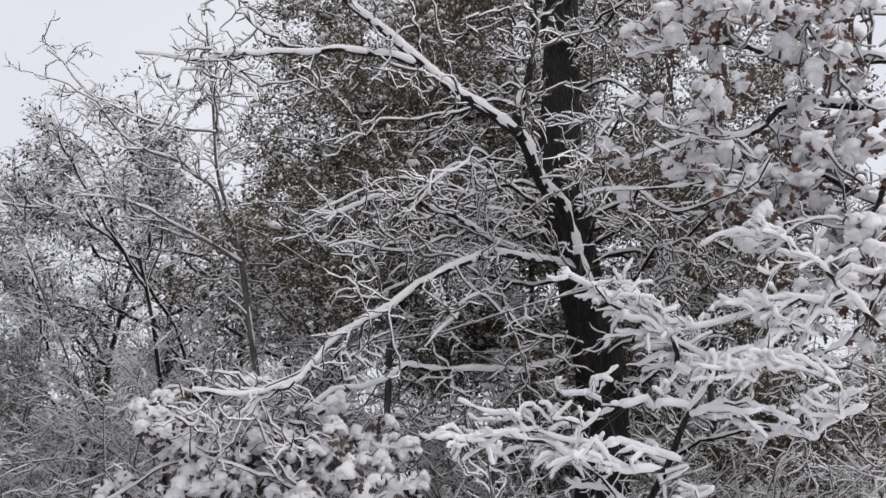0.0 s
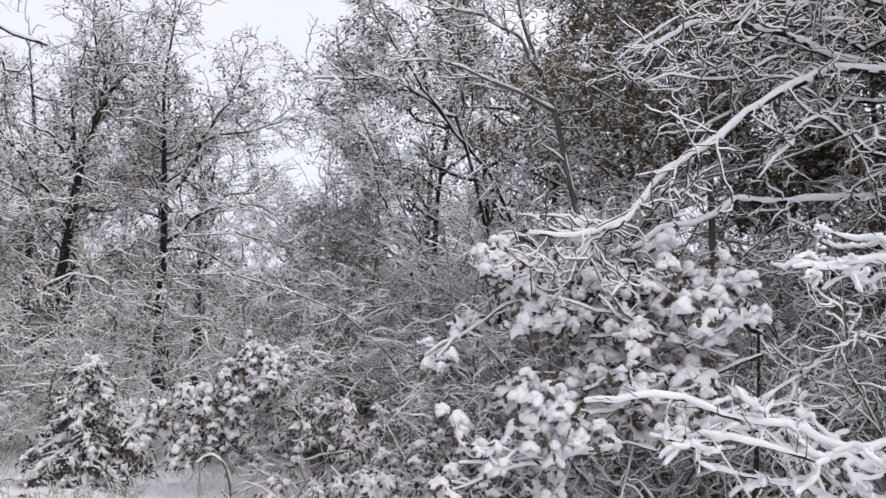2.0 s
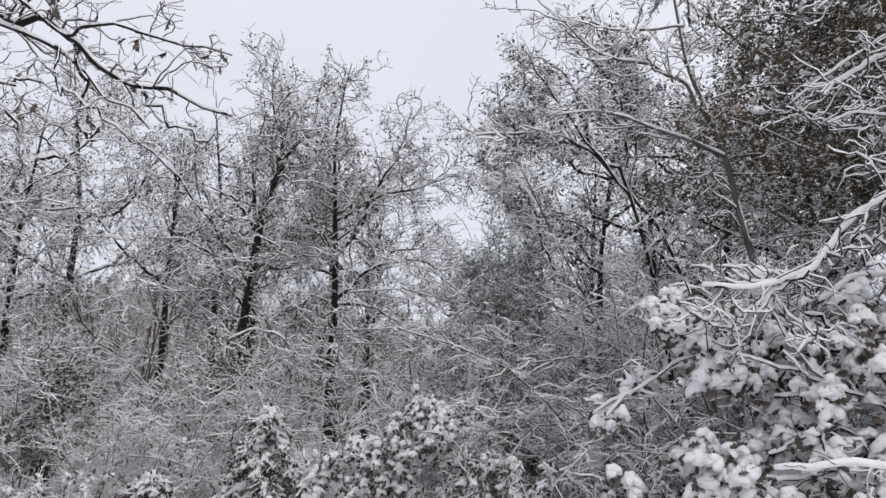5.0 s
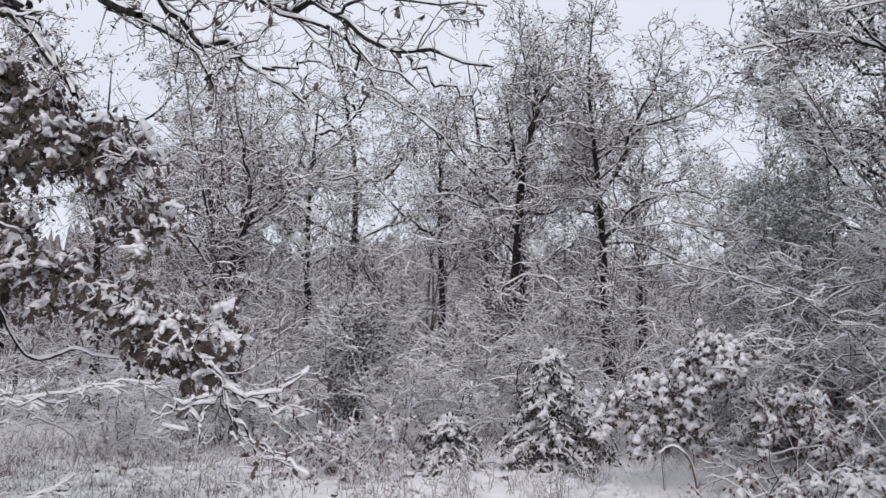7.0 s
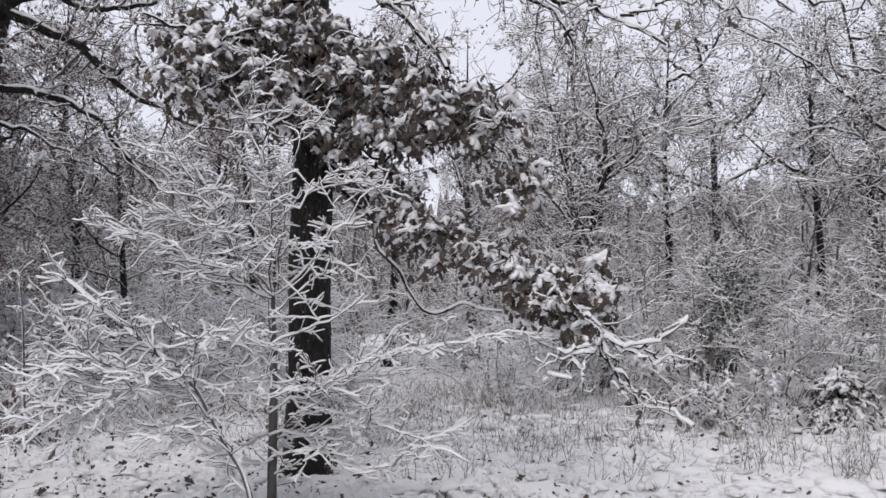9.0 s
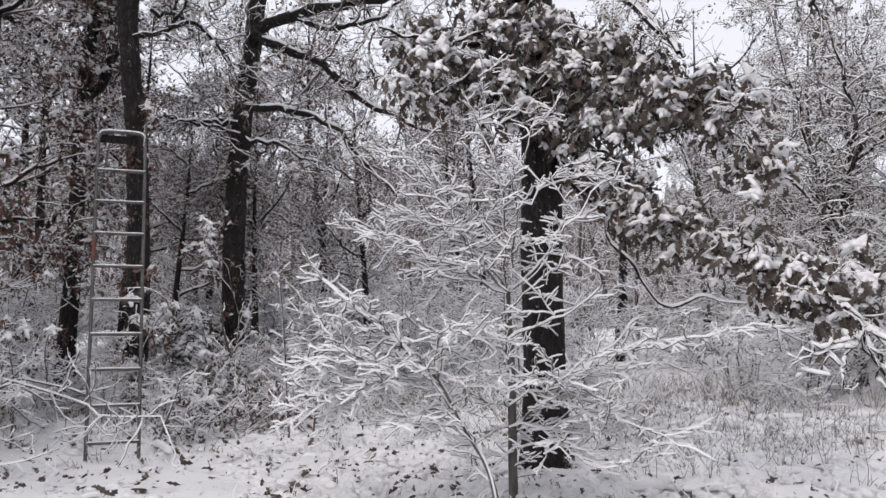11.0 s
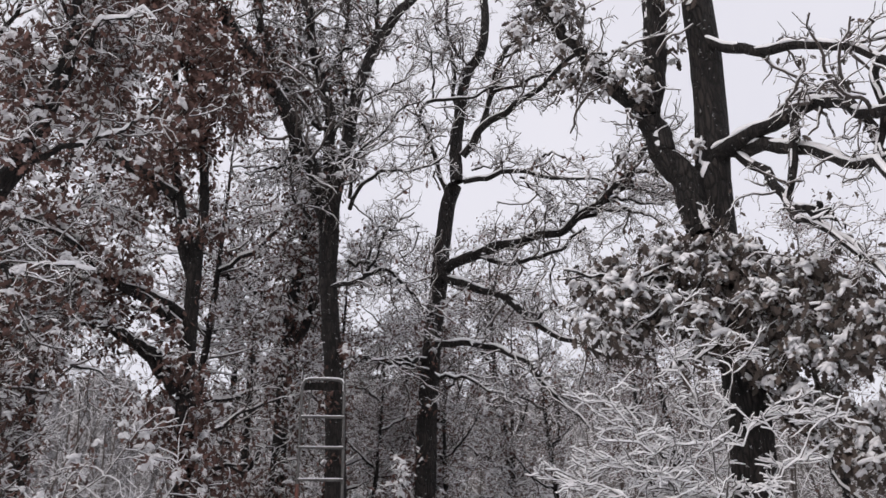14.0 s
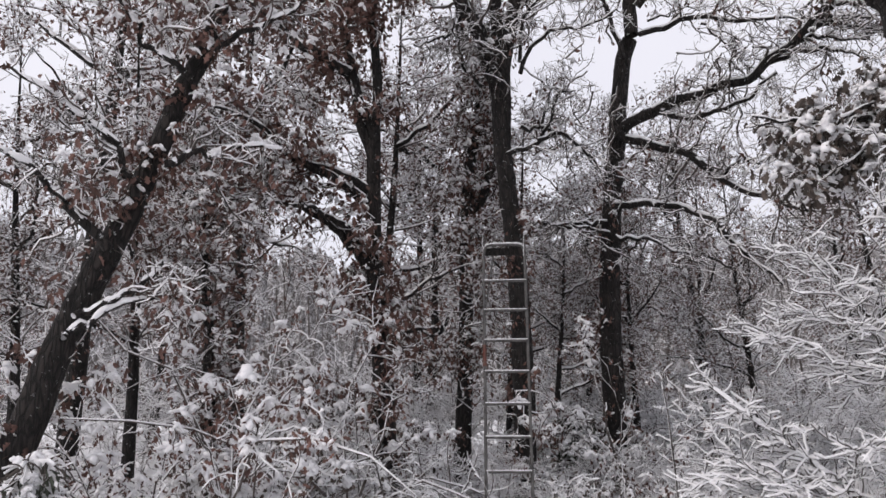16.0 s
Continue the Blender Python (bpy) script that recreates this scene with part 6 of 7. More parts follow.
BANK = ((24, 13.6, 1, 0.9), (27.5, 14.2, 3, 1.2), (31, 14.5, 1, 0.9), (34, 14.6, 3, 1.0), (82, 15.5, 1, 1.1), (87, 16.5, 0, 1.0), (92, 15.8, 3, 1.3), (96, 17, 1, 1.2), (101, 16, 3, 1.3), (106, 17.5, 1, 1.1), (111, 16.5, 0, 0.9), (117, 17, 1, 1.1), (124, 16, 3, 1.3), (52, 17, 2, 1.3), (57, 18, 0, 1.5), (64, 17, 2, 1.3), (70, 18, 0, 1.4), (43, 19, 2, 1.3), (62, 13.6, 2, 0.75), (65, 14.2, 0, 0.95), (67.5, 13.8, 1, 1.0), (59.5, 14.5, 0, 0.9))
UNDER = ((96, 12.2, 1, 0.5), (99, 13, 3, 0.8), (102, 12, 3, 0.6), (106, 12.6, 1, 0.55), (110.5, 12.4, 3, 0.7), (113, 11.5, 1, 0.5), (116, 12.8, 3, 0.8), (119, 11.8, 1, 0.6), (123, 12.5, 3, 0.9), (128, 11.5, 1, 0.65), (133, 11, 3, 0.8), (104, 14.5, 1, 0.9), (120, 14.5, 1, 1.0), (109, 14.8, 3, 1.2))
for yaw, d, k, tall in EDGE + BANK + UNDER:
    x, y, z = spot(yaw, d)
    copy_thing(BUSHES[k], pose(x, y, z, 0, 0, rs.uniform(0, 360)) @ Matrix.Scale(tall, 4))
for yaw, d, k, tall in ((9, 14.5, 1, 1.0), (13, 16, 0, 1.05), (6.5, 16.5, 1, 1.1), (25, 15, 0, 0.6), (31, 17, 1, 0.48), (17, 17, 0, 0.95), (23, 18, 1, 0.85), (44, 19, 1, 0.8), (51, 20, 0, 0.9), (60, 19, 1, 0.85), (66, 20, 2, 0.85), (73, 21, 1, 0.9), (79, 19, 2, 0.9), (37, 22, 0, 0.9)):
    x, y, z = spot(yaw, d)
    copy_thing(WOODS[k], pose(x, y, z, 0, 0, rs.uniform(0, 360)) @ Matrix.Scale(tall, 4))
# leafy crowns close behind the ladder oaks
for yaw, d, tall in ((103.5, 14.5, 0.56), (106.5, 16, 0.6), (109, 14, 0.52), (96, 16, 0.6), (104, 16.5, 0.72), (112, 15, 0.7), (121, 15.5, 1.0), (130, 17, 1.4), (140, 15.5, 1.4), (136.5, 12.5, 0.75), (143, 12, 0.68), (149, 12.5, 0.72), (99, 18, 0.65)):
    x, y, z = spot(yaw, d)
    copy_thing(WOODS[3], pose(x, y, z, 0, 0, rs.uniform(0, 360)) @ Matrix.Scale(tall, 4))


# ---- the depth of the woods: a mass of far stems and snowy shoots ----
def far_woods():
    g = np.random.default_rng(77)
    dark, pale = Soup(), Soup()
    for soup, n, size, r, upright in ((dark, 260, (4, 8), 0.055, 6.0), (dark, 6500, (0.6, 1.8), 0.012, 0.35), (pale, 6500, (0.5, 1.6), 0.011, 0.15)):
        yaw, d = np.radians(g.uniform(-36, 152, n)), g.uniform(23, 42, n)
        x, y = -np.sin(yaw) * d, np.cos(yaw) * d
        h = g.uniform(*size, n)[:, None]
        z = rise(x, y) - 0.1 + (0 if upright > 1 else g.random(n) ** 1.15 * 9.0)
        k = 5
        way = g.normal(0, 1, (n, 3)) + np.array([0, 0, upright])
        at = np.stack([x, y, z], 1)
        line = [at]
        for s in range(1, k):
            way = way / np.linalg.norm(way, axis=1, keepdims=True) + g.normal(0, 0.3 if upright < 1 else 0.06, (n, 3))
            at = at + way * h / (k - 1)
            line.append(at)
        tube(soup, np.stack(line, 1), r * g.uniform(0.6, 1.3, n)[:, None] * np.linspace(1, 0.4, k), 3)
    woods = tagged(new("far_woods"), "deep woodland of dark stems and snow-covered twigs", "woods", kind="stuff")
    part("stems", dark, TWIG, woods, kind="stuff")
    part("snowy_twigs", pale, SNOW, woods, kind="stuff")


far_woods()


def distance():
    """The wooded distance: one long uneven bank of crowns far behind everything."""
    g = np.random.default_rng(3)
    s = Soup()
    yaw = np.radians(np.linspace(-60, 176, 1500))
    v = np.linspace(0, 1, 14)
    wave = lambda step, size: np.interp(np.arange(1500), np.arange(0, 1500 + step, step), g.normal(0, size, 1500 // step + 2)[:len(np.arange(0, 1500 + step, step))])
    top = 9.8 + wave(60, 0.6) + wave(13, 0.35) + wave(3, 0.35) + g.normal(0, 0.4, 1500)
    top = top + 1.6 / (1 + np.exp((84 - np.degrees(yaw)) / 4))
    top = top - 3.6 * np.exp(-((np.degrees(yaw) - 31) / 6) ** 2)
    d = 52 + g.normal(0, 0.25, (1500, 14)) + 5 * v ** 2
    x, y = -np.sin(yaw)[:, None] * d, np.cos(yaw)[:, None] * d
    z = rise(x, y) - 0.5 + v * top[:, None] + np.where(v > 0, g.normal(0, 0.12, (1500, 14)), 0)
    at = np.arange(1500 * 14).reshape(1500, 14)
    s.add(np.stack([x, y, z], -1), np.stack([at[:-1, :-1], at[1:, :-1], at[1:, 1:], at[:-1, 1:]], -1).reshape(-1, 4))
    mat = material("far_wood", (0.07, 0.062, 0.058), (0.46, 0.455, 0.46), 3.5, 0.95, 0.3, 14.0, 0, (1, 1, 0.8), 1.2)
    tagged(part("backdrop", s, mat, None), "distant bank of snowy woodland", "woods", kind="structure")


distance()


# ---- small conifers at the wood's edge ----
def conifer(yaw, d, h, radius, seed, label="small dark green conifer with drooping snow-laden boughs"):
    foot = spot(yaw, d)
    p = Plant("small_conifer", label, "conifer", foot, seed, "small conifers", snow=0.05)
    x, y, z = foot
    p.limb(0.05, 0.012, (x, y, z - 0.05), (x + 0.03, y, z + h * 0.5), (x, y + 0.02, z + h * 0.97))
    P, R = p.P[0], p.R[0]
    g = p.rng
    n, k = int(95 * h / 2), 7
    f = np.sort(g.uniform(0.06, 0.97, n))
    at = np.stack([np.interp(f, np.linspace(0, 1, 25), P[:, j]) for j in range(3)], 1)
    a = np.arange(n) * 2.4 + g.normal(0, 0.3, n)
    L = radius * (1.05 - f) ** 0.8 * g.uniform(0.75, 1.2, n)
    u = np.linspace(0, 1, k)
    B = at[:, None] + np.stack([np.cos(a)[:, None] * L[:, None] * u, np.sin(a)[:, None] * L[:, None] * u,
                                L[:, None] * (0.22 * u - 0.52 * u ** 2)], 2)
    W = np.tile(np.linspace(0.01, 0.004, k), (n, 1))
    tube(p.fine, B, W, 4)
    cover(p.white, B, np.tile(0.012 + 0.026 * np.sin(np.pi * np.clip(u * 0.9 + 0.1, 0, 1)), (n, 1)) * (0.5 + 0.8 * L[:, None] / radius), 0.045, 6, g, 0.6)
    # drooping pads of snow on the outer half of each bough
    pads = B[:, 2:] + g.normal(0, 0.03, (n, 5, 3)) + np.array([0, 0, 0.015])
    drape(p.white, pads.reshape(-1, 3), (0.045, 0.085), g, 1, 4, True)
    p.last = (B, W)
    Q, V = shoots(B, W, n * 6, g, (0.12, 0.32), 4, (35, 60), 0.0, 0.25, 0.1, 0.25, (0.8, 0.003), (0.1, 1.0), taper=0.7)
    tube(p.fine, Q, V, 3)
    cover(p.white, Q, V + 0.008, 0.024, 4, g, 0.5)
    F, E = shoots(Q, V, n * 26, g, (0.06, 0.17), 4, (30, 75), -0.25, 0.8, 0.2, 0.45, (0.9, 0.004), (0.1, 1.0), taper=0.3)
    p.skin(F, E + 0.003, 3, 3, 0, 0.85)
    p.last = (np.concatenate([Q, B[:, [0, 2, 4, 6]]]), None)
    p.foliage(p.tips(int(n * 5), 0.035, (0.05, 1)) - np.array([0, 0, 0.05]), 6, (0.05, 0.1), GREEN, None, spread=0.045, hang=1.8, dust=1.0, lobed=None, name="needles")
    p.done()


conifer(43.1, 11.9, 1.77, 0.85, 101)
conifer(50.2, 11.7, 0.77, 0.65, 102)
conifer(107.6, 13.1, 1.48, 0.65, 104)
conifer(142.2, 7.6, 1.27, 0.55, 105)

# ---- shrubs that keep their leaves, under cushions of snow ----
LEAFY = (level(70, (0.3, 0.8), 6, angle=(30, 80), crook=0.25, r=(0.7, 0.005), rmax=0.01, sides=3, arc=4),
         level(170, (0.12, 0.4), 5, crook=0.25, r=(0.7, 0.004), sides=3, arc=4))


def leafy_shrub(foot, height, spread, seed, label, clusters, mat=RUSSET, lump=(0.06, 0.11), lean=(0, 0), stems=7, share=0.85, above=0.0, fat=False):
    p = shrub("leafy_shrub", label, "shrub", foot, seed, stems, height, spread, LEAFY, 0.018, "leafy shrubs", lean=lean, droop=0.2)
    p.foliage(p.tips(int(clusters * 2.4), 0.05, inside=lambda C: C[:, 2] > foot[2] + above), 4, (0.045, 0.085), mat, lump, share, 1, spread=0.05, hang=1.3, lobed=False, lobes=4 if fat else 5, fat=fat, dust=0.4 if share > 0.7 else 0.1)
    p.done()


arch = Plant("leafy_shrub", "shrub arching over the snow, russet leaves under thick cushions", "shrub", (-6.0, 8.35, 0.07), 111, "leafy shrubs", bark=GREY, snow=0.03, cling=1.5)
arch.limb(0.014, 0.008, (-6.02, 8.34, -0.03), (-6.08, 8.38, 0.51), (-6.07, 8.38, 0.96), (-6.30, 8.21, 1.14), (-6.54, 8.02, 1.20))
arch.limb(0.016, 0.006, (-6.05, 8.38, 0.9), (-5.76, 8.48, 1.09), (-5.99, 8.31, 1.29), (-6.24, 8.13, 1.22), (-6.51, 7.91, 1.00), (-6.71, 7.75, 0.74))
arch.limb(0.016, 0.006, (-5.90, 8.43, 1.0), (-5.81, 8.44, 1.56), (-5.66, 8.55, 1.71), (-5.48, 8.66, 1.78), (-5.25, 8.80, 1.61), (-5.20, 8.83, 1.35))
arch.limb(0.014, 0.006, (-6.06, 8.39, 0.45), (-6.04, 8.40, 0.89), (-5.76, 8.60, 1.09), (-5.46, 8.79, 1.30))
arch.limb(0.012, 0.006, (-5.70, 8.40, 1.09), (-5.49, 8.53, 1.47), (-5.30, 8.66, 1.47))
arch.limb(0.012, 0.006, (-6.05, 8.27, 1.09), (-6.15, 8.20, 0.83), (-6.15, 8.20, 0.61))
arch.grow(level(90, (0.1, 0.3), 6, angle=(35, 80), crook=0.3, r=(0.6, 0.004), rmax=0.006, sides=3, arc=4, reach=(0.2, 1.0)),
          level(160, (0.05, 0.16), 4, crook=0.3, r=(0.7, 0.003), sides=3), trunk=False)
arch.foliage(arch.tips(500, 0.06), 3, (0.05, 0.09), RUSSET, (0.05, 0.10), 0.85, 1, spread=0.05, hang=1.3, lobed=False, lobes=4, fat=True, dust=0.2)
arch.done()
bent = Plant("bent_stem", "thick bare stem bent over in a hoop, snow on its back", "sapling", (-5.19, 7.77, 0.02), 129, bark=GREY, snow=0.010, cling=0.9, patchy=0.0)
bent.limb(0.021, 0.012, (-5.19, 7.77, -0.08), (-5.19, 7.77, 0.11), (-5.22, 7.76, 0.39), (-5.27, 7.72, 0.59), (-5.39, 7.64, 0.70), (-5.51, 7.55, 0.62))
bent.done()
leafy_shrub(spot(29.5, 8.6), 0.5, 0.6, 130, "low russet-leaved bush in the snow beside a bent stem", 60, LEAF, lump=(0.05, 0.09), share=0.6, fat=True)
leafy_shrub(np.array([-4.68, 8.79, 0.06]), 2.05, 0.45, 113, "russet-leaved shrub with cushions of snow", 150, RUSSET, lump=(0.055, 0.105), share=0.7, fat=True, above=0.5)
leafy_shrub(spot(14.5, 9.3), 1.5, 0.5, 131, "brown-leaved bush under small cushions of snow", 110, RUSSET, lump=(0.045, 0.085), share=0.9, fat=True, above=0.2)
leafy_shrub(spot(19.5, 8.8), 0.95, 0.6, 132, "low brown-leaved bush at the clearing edge, well snowed over", 80, RUSSET, lump=(0.045, 0.085), share=0.95, fat=True)
leafy_shrub(np.array([-3.71, 7.73, 0.00]), 1.20, 0.7, 114, "low shrub half buried in snow at the clearing edge", 80, LEAF)
leafy_shrub(np.array([-3.17, 7.26, 0.00]), 0.56, 0.7, 124, "low bush under a thick blanket of snow", 60, RUSSET)
leafy_shrub(np.array([-9.71, 6.17, 0.15]), 1.12, 0.6, 115, "small shrub with pale brown leaves and snow", 60, LEAF)
leafy_shrub(np.array([-8.38, -6.05, 0.07]), 2.46, 0.5, 116, "young oak whose leaves each carry a cushion of snow", 190, RUSSET)
leafy_shrub(np.array([-10.19, -3.21, 0.10]), 0.69, 0.8, 117, "low brush pile beside the ladder, dusted with snow", 60, RUSSET, share=0.35)
leafy_shrub(np.array([-10.76, -2.60, 0.12]), 0.35, 0.8, 118, "heap of leafy shoots at the foot of an oak", 60, LEAF, share=0.3)
leafy_shrub(np.array([-5.99, -6.41, 0.00]), 2.50, 0.7, 119, "leafy shrub under the leaning oak, dusted with snow", 120, LEAF)
leafy_shrub(np.array([-12.82, -4.19, 0.26]), 2.85, 0.5, 120, "brown-leaved shrub behind the ladder", 260, LEAF, share=0.5)
leafy_shrub(spot(122.8, 10.6), 4.4, 0.32, 127, "tall sapling with dry russet leaves behind a snowy young oak", 230, LEAF, share=0.25, above=1.2)
leafy_shrub(spot(131.5, 8.6), 3.6, 0.35, 126, "tall brown-leaved sapling beside the leaning oak, snow on its leaves", 200, LEAF, share=0.4, above=0.9)
leafy_shrub(np.array([-12.23, -2.91, 0.21]), 2.43, 0.5, 121, "brown-leaved shoots beside an oak stem", 70, LEAF)

# ---- ladder stand ----
def ladder_stand(foot, top, yaw, width):
    """Two tube stiles, nine rungs and a bent top rail, leaning back towards the oak behind."""
    root = tagged(new("ladder_stand"), "tall weathered metal ladder stand leaning back towards an oak", "ladder")
    root.location = foot
    foot, top = np.array(foot), np.array(top)
    s = np.array([math.cos(radians(yaw)), math.sin(radians(yaw)), 0])
    back = np.array([-s[1], s[0], 0])
    g = np.random.default_rng(9)

    def bar(name, pts, r, mat=STEEL, white=0.0, sides=10):
        q = Soup()
        P = spline(pts, 20, g, 0.0)[None]
        R = np.full((1, 20), r)
        tube(q, P, R, sides)
        ob = part(name, q, mat, root, foot)
        if white:
            w = Soup()
            cover(w, P, R, white, 6, g, 0.25)
            cap = new("snow", w.mesh("snow", SNOW, foot))
            cap.parent = ob
            tagged(cap, "thin ridge of snow")
        return ob

    h = width / 2
    for e in (-1, 1):
        a, b = foot + s * h * e - [0, 0, 0.1], top + s * h * e
        bar("stile", [a, (a + b) / 2, b - [0, 0, 0.12]], 0.0185)
        bar("post", [b - [0, 0, 0.02] + back * 0.04, b + back * 0.06 + [0, 0, 0.16]], 0.014, white=0.01)
        bar("brace", [b - (b - a) * 0.02, b + back * 0.45 - [0, 0, 0.12]], 0.014)
    bar("strut", [foot + (top - foot) * 0.79 - s * h * 0.9 + back * 0.03, top - s * h * 0.55 + back * 0.3 - [0, 0, 0.06]], 0.011)
    bar("red_sleeve", [foot + (top - foot) * 0.585 - s * h, foot + (top - foot) * 0.655 - s * h], 0.0235, RUST)
    # the stiles bend over into the top rail, with a dark board under it
    turn = [(-1.0, -0.13), (-0.98, -0.06), (-0.9, 0.0), (-0.7, 0.025), (0.0, 0.03), (0.7, 0.025), (0.9, 0.0), (0.98, -0.06), (1.0, -0.13)]
    bar("top_rail", [top + s * h * e + [0, 0, z] for e, z in turn], 0.019, white=0.010)
    board = Soup()
    V = [top + s * h * e + back * o - [0, 0, z] for e in (-0.92, 0.92) for o in (0.02, 0.045) for z in (0.01, 0.10)]
    board.add(V, [(0, 1, 3, 2), (4, 6, 7, 5), (0, 4, 5, 1), (2, 3, 7, 6), (0, 2, 6, 4), (1, 5, 7, 3)])
    part("seat_board", board, DARK, root, foot, "dark wooden seat edge", smooth=False)
    for i in range(9):
        c = foot + (top - foot) * (0.0517 + 0.1031 * i)
        bar("rung", [c - s * h, c + s * h], 0.0182, white=0.003)


ladder_stand((-8.69, -3.59, 0.00), (-9.47, -3.91, 3.60), 111.7, 0.51)

# ---- thin saplings and fallen wood by the ladder ----
def thin_sapling(seed, label, *lines):
    """A slender bare stem with a side shoot or two; the first line starts at the ground."""
    x, y, _ = lines[0][0]
    z = float(rise(x, y))
    p = Plant("thin_sapling", label, "sapling", (x, y, z), seed, "thin saplings", bark=GREY, snow=0.022, cling=2.5)
    p.limb(0.017, 0.006, (x, y, z - 0.08), *lines[0][1:])
    for line in lines[1:]:
        p.limb(0.008, 0.003, *line)
    p.grow(level(16, (0.12, 0.5), 6, angle=(40, 75), flat=0.5, crook=0.25, r=(0.5, 0.003), rmax=0.006, sides=4, arc=4, reach=(0.3, 1.0)),
           level(50, (0.05, 0.2), 4, crook=0.25, r=(0.7, 0.002), sides=3))
    p.done()


thin_sapling(201, 'slender bare sapling bent over at its tip, lined with snow', ((-9.67, -1.96, 0.09), (-9.61, -2.00, 0.85), (-9.56, -2.03, 1.49), (-9.50, -2.06, 1.95), (-9.47, -1.93, 2.10)), ((-9.56, -1.99, 1.33), (-9.50, -1.79, 1.49), (-9.41, -1.70, 1.50)))
thin_sapling(202, 'slender upright bare sapling at the wood edge', ((-9.08, -5.69, 0.26), (-9.05, -5.74, 1.20), (-9.01, -5.80, 2.15)))
thin_sapling(203, 'low leaning bare sapling with snowy side shoots', ((-8.21, -4.80, 0.20), (-8.13, -4.81, 0.60), (-8.02, -4.86, 0.99), (-7.92, -4.90, 1.38)), ((-8.10, -4.80, 0.60), (-8.07, -4.53, 0.77), (-8.07, -4.22, 0.80)))
thin_sapling(204, 'short bare sapling standing in the snow', ((-9.18, -4.90, 0.25), (-9.14, -4.87, 0.69), (-9.06, -4.90, 1.16)))
thin_sapling(205, 'bare sapling with level snowy shoots', ((-9.52, -1.68, 0.02), (-9.43, -1.61, 0.64), (-9.32, -1.62, 1.11)), ((-9.42, -1.62, 0.60), (-9.36, -1.39, 0.76), (-9.29, -1.09, 0.79)))
thin_sapling(206, 'bent shoot rolled in snow beside the ladder', ((-9.38, -3.42, 0.23), (-9.36, -3.19, 0.54), (-9.28, -3.09, 0.80), (-9.23, -2.92, 0.89)))
fallen = Plant("fallen_branch", "fallen branch half sunk in snow at the ladder's foot", "branch", (-9.62, -3.66, 0.05), 211, snow=0.045, cling=1.5, patchy=0.0)
fallen.limb(0.035, 0.02, (-9.62, -3.66, 0.09), (-9.26, -3.37, 0.10), (-8.89, -3.11, 0.11), (-8.49, -2.93, 0.12))
fallen.done()


# ---- grasses, weeds and litter on the snow ----
def tufts(name, label, places, blades, height, mat, seed, splay=0.45, width=0.004):
    g = np.random.default_rng(seed)
    C = np.repeat(places, blades, 0) + np.c_[g.normal(0, 0.05, (len(places) * blades, 2)), np.zeros(len(places) * blades)]
    n = len(C)
    h = g.uniform(*height, n)[:, None]
    lean = np.c_[g.normal(0, splay, (n, 2)), np.ones(n)]
    side = np.c_[g.normal(0, 1, (n, 2)), np.zeros(n)]
    side /= np.linalg.norm(side, axis=1, keepdims=True)
    bend = np.c_[g.normal(0, 0.3, (n, 2)), -np.abs(g.normal(0.15, 0.15, n))]
    V = []
    for u, w in ((0, 1.0), (0.45, 0.8), (0.8, 0.5), (1.0, 0.15)):
        mid = C + (lean * u + bend * u * u) * h
        V += [mid - side * width * w, mid + side * width * w]
    V = np.stack(V, 1)
    Q = np.array([(0, 1, 3, 2), (2, 3, 5, 4), (4, 5, 7, 6)])
    s = Soup()
    s.add(V, (Q[None] + (np.arange(n) * 8)[:, None, None]).reshape(-1, 4))
    tagged(part(name, s, mat, None), label, "grass", kind="stuff")


def scatter(n, yaws, ds, g):
    yaw, d = np.radians(g.uniform(*yaws, n)), np.sqrt(g.uniform(ds[0] ** 2, ds[1] ** 2, n))
    x, y = -np.sin(yaw) * d, np.cos(yaw) * d
    return np.stack([x, y, rise(x, y) + 0.01], 1)


gr = np.random.default_rng(8)
tufts("dry_grass", "dry straw-coloured grass standing through the snow", np.concatenate([scatter(150, (38, 145), (9, 14), gr), scatter(160, (80, 145), (10, 14), gr), scatter(40, (38, 84), (7.5, 12.5), gr)]), 6, (0.06, 0.22), STRAW, 81)
tufts("dead_weeds", "thin dead weed stalks along the wood's edge", np.concatenate([scatter(420, (30, 145), (11.5, 17), gr), scatter(350, (45, 98), (12, 15.5), gr), scatter(90, (62, 90), (9.5, 11.5), gr)]), 5, (0.08, 0.34), WEED, 82, 0.4, 0.004)
snowy = Soup()
lumps(snowy, np.concatenate([scatter(3800, (30, 145), (7.0, 15), gr), scatter(2600, (58, 104), (6.0, 11), gr), scatter(700, (8, 42), (7.0, 11), gr), scatter(2600, (38, 84), (7.5, 12.5), gr)]), (0.014, 0.07), gr, 1, 0.6)
lumps(snowy, scatter(420, (36, 84), (7.5, 12.5), gr), (0.07, 0.2), gr, 2, 0.35)
tagged(part("snow_clumps", snowy, SNOW, None), "small clumps of snow caught on grass and weeds", "snow", kind="stuff")
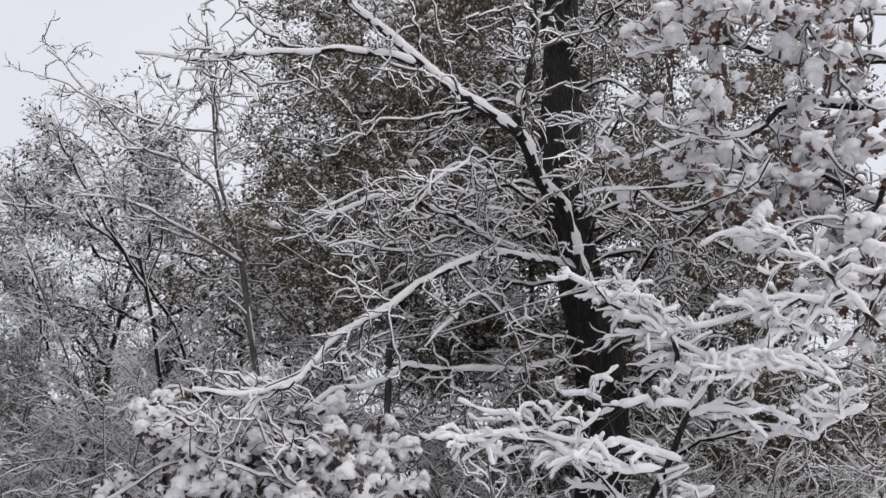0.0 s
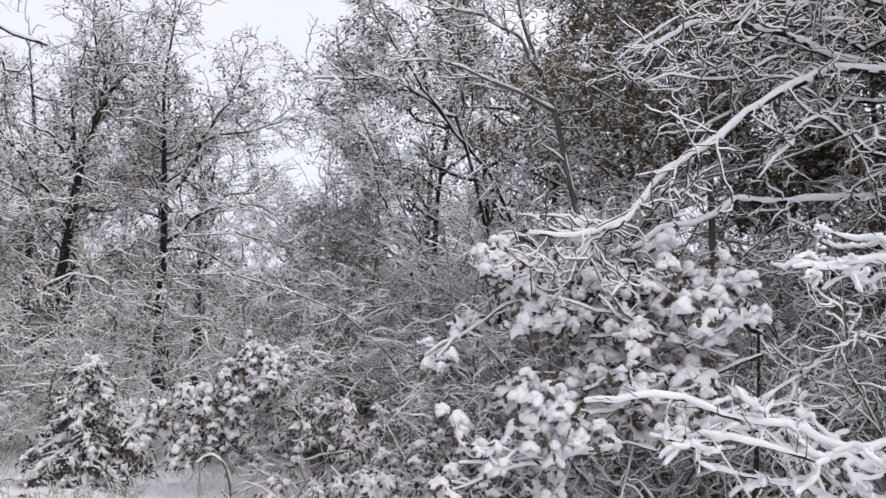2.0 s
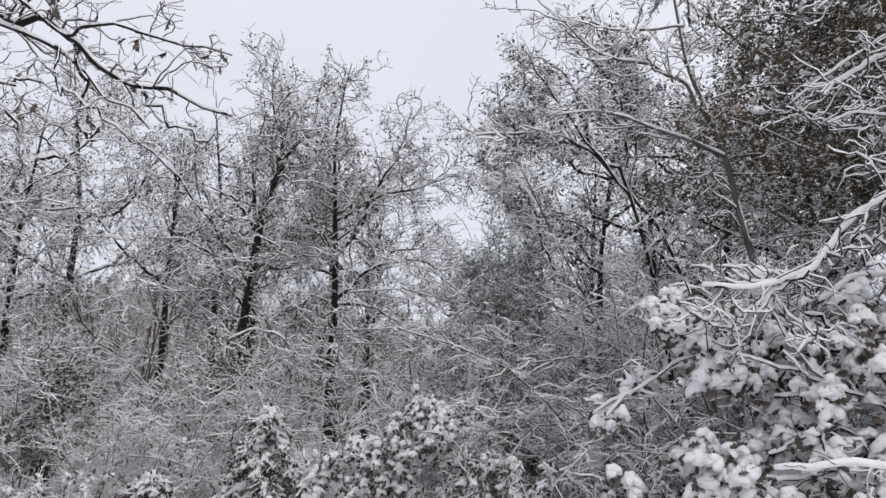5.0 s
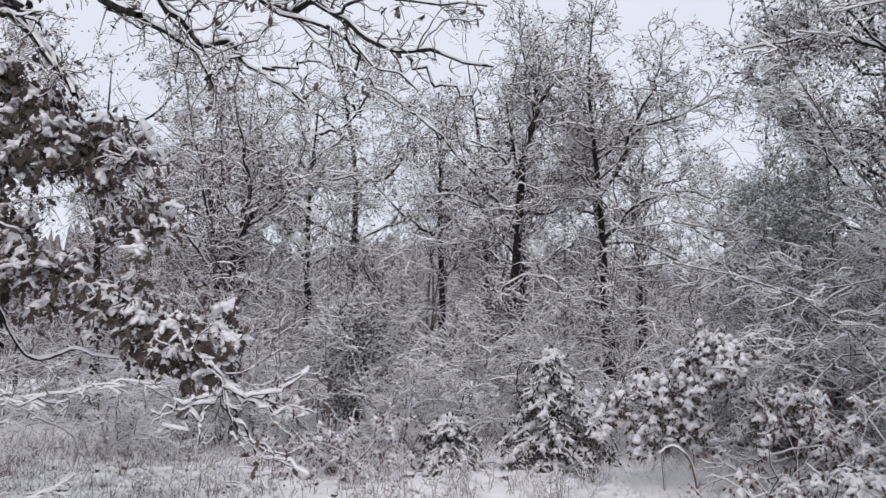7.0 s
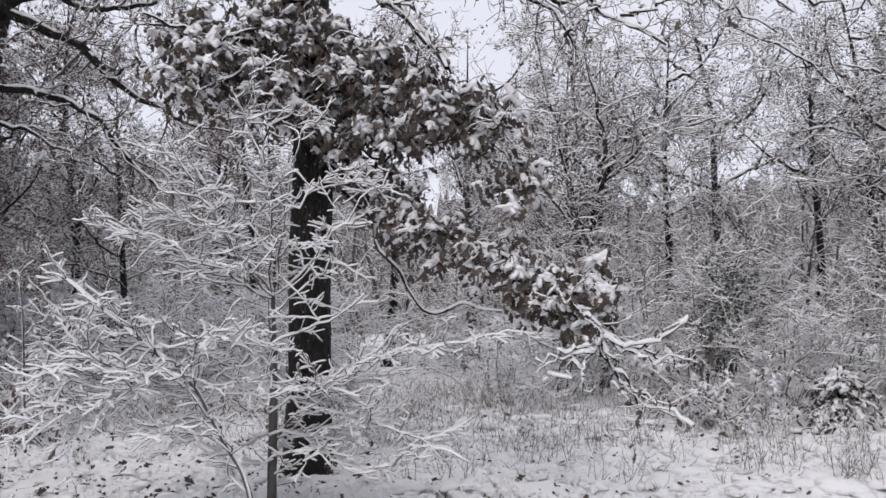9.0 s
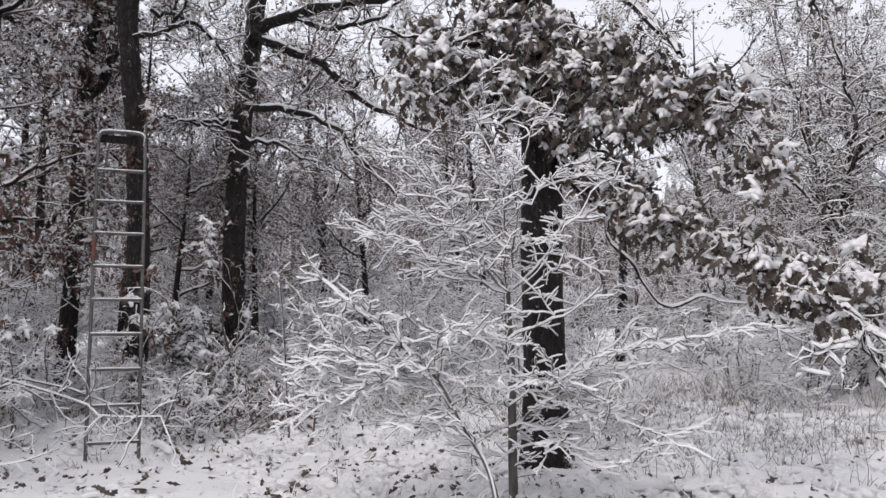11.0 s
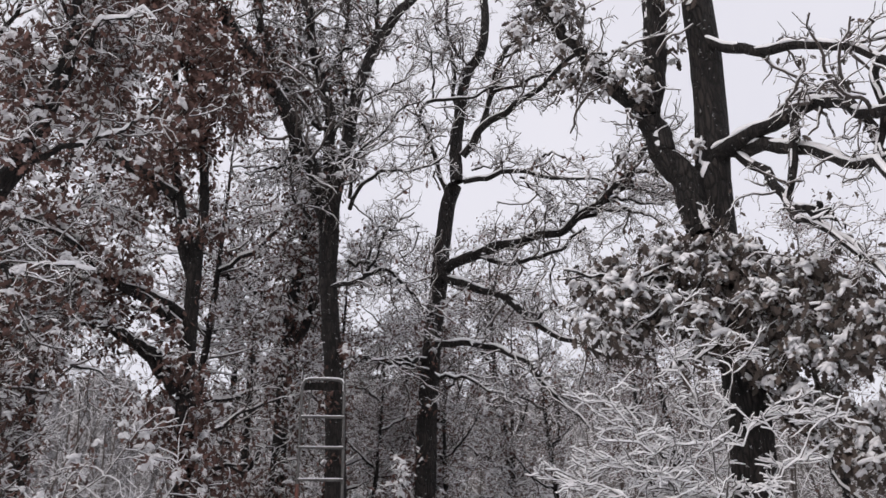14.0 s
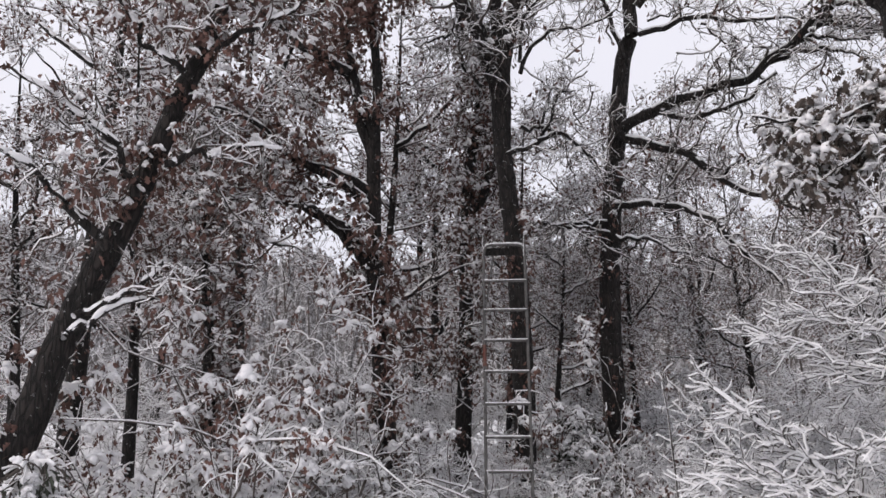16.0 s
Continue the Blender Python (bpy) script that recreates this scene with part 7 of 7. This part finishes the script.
tufts("snowy_grass", "bent grass and weeds furred with snow", np.concatenate([scatter(450, (36, 145), (8.5, 13), gr), scatter(900, (30, 120), (11, 16), gr), scatter(110, (66, 104), (6.0, 9), gr), scatter(500, (8, 42), (7.2, 11.5), gr)]), 6, (0.05, 0.2), SNOW, 83, 0.8, 0.008)
weeds = Soup()
heads = Soup()
at = np.concatenate([scatter(45, (62, 84), (7.5, 10.5), gr), scatter(260, (40, 100), (10.5, 13.5), gr), scatter(40, (40, 62), (8.5, 10.5), gr)])
for stalk in range(5):
    foot = at + np.c_[gr.normal(0, 0.06, (len(at), 2)), np.zeros(len(at))]
    tip = foot + np.c_[gr.normal(0, 0.07, (len(at), 2)), gr.uniform(0.1, 0.36, len(at))]
    bow = (foot + tip) / 2 + gr.normal(0, 0.025, foot.shape)
    line = np.stack([foot, bow, tip], 1)
    tube(weeds, line, np.tile([0.004, 0.003, 0.002], (len(at), 1)), 3)
    Q, V = shoots(line, np.full((len(at), 3), 0.003), len(at) * 3, gr, (0.05, 0.14), 3, (30, 70), 0.2, r=(0.8, 0.002), reach=(0.4, 1.0))
    tube(weeds, Q[: len(Q) // 2], V[: len(Q) // 2], 3)
    tube(heads, Q[len(Q) // 2:], V[len(Q) // 2:] + 0.004, 3)
    lumps(heads, tip[gr.random(len(at)) < 0.5], (0.012, 0.03), gr, 1, 0.7)
patch = tagged(new("weed_patch"), "low branching dead weeds with snow in their heads", "weeds", kind="stuff")
part("stalks", weeds, WEED, patch, kind="stuff")
part("weed_snow", heads, SNOW, patch, kind="stuff")
litter = Soup()
leaves(litter, np.concatenate([scatter(120, (38, 145), (6.5, 14), gr), scatter(700, (80, 145), (6.5, 14), gr)]) + np.array([0, 0, 0.03]), (0.07, 0.14), gr, 0.1, False)
leaves(litter, scatter(1500, (52, 145), (6, 13), gr) + np.array([0, 0, 0.035]), (0.03, 0.065), gr, 0.0, False)
tagged(part("fallen_leaves", litter, RUSSET, None, smooth=False), "brown oak leaves scattered on the snow", "leaves", kind="stuff")
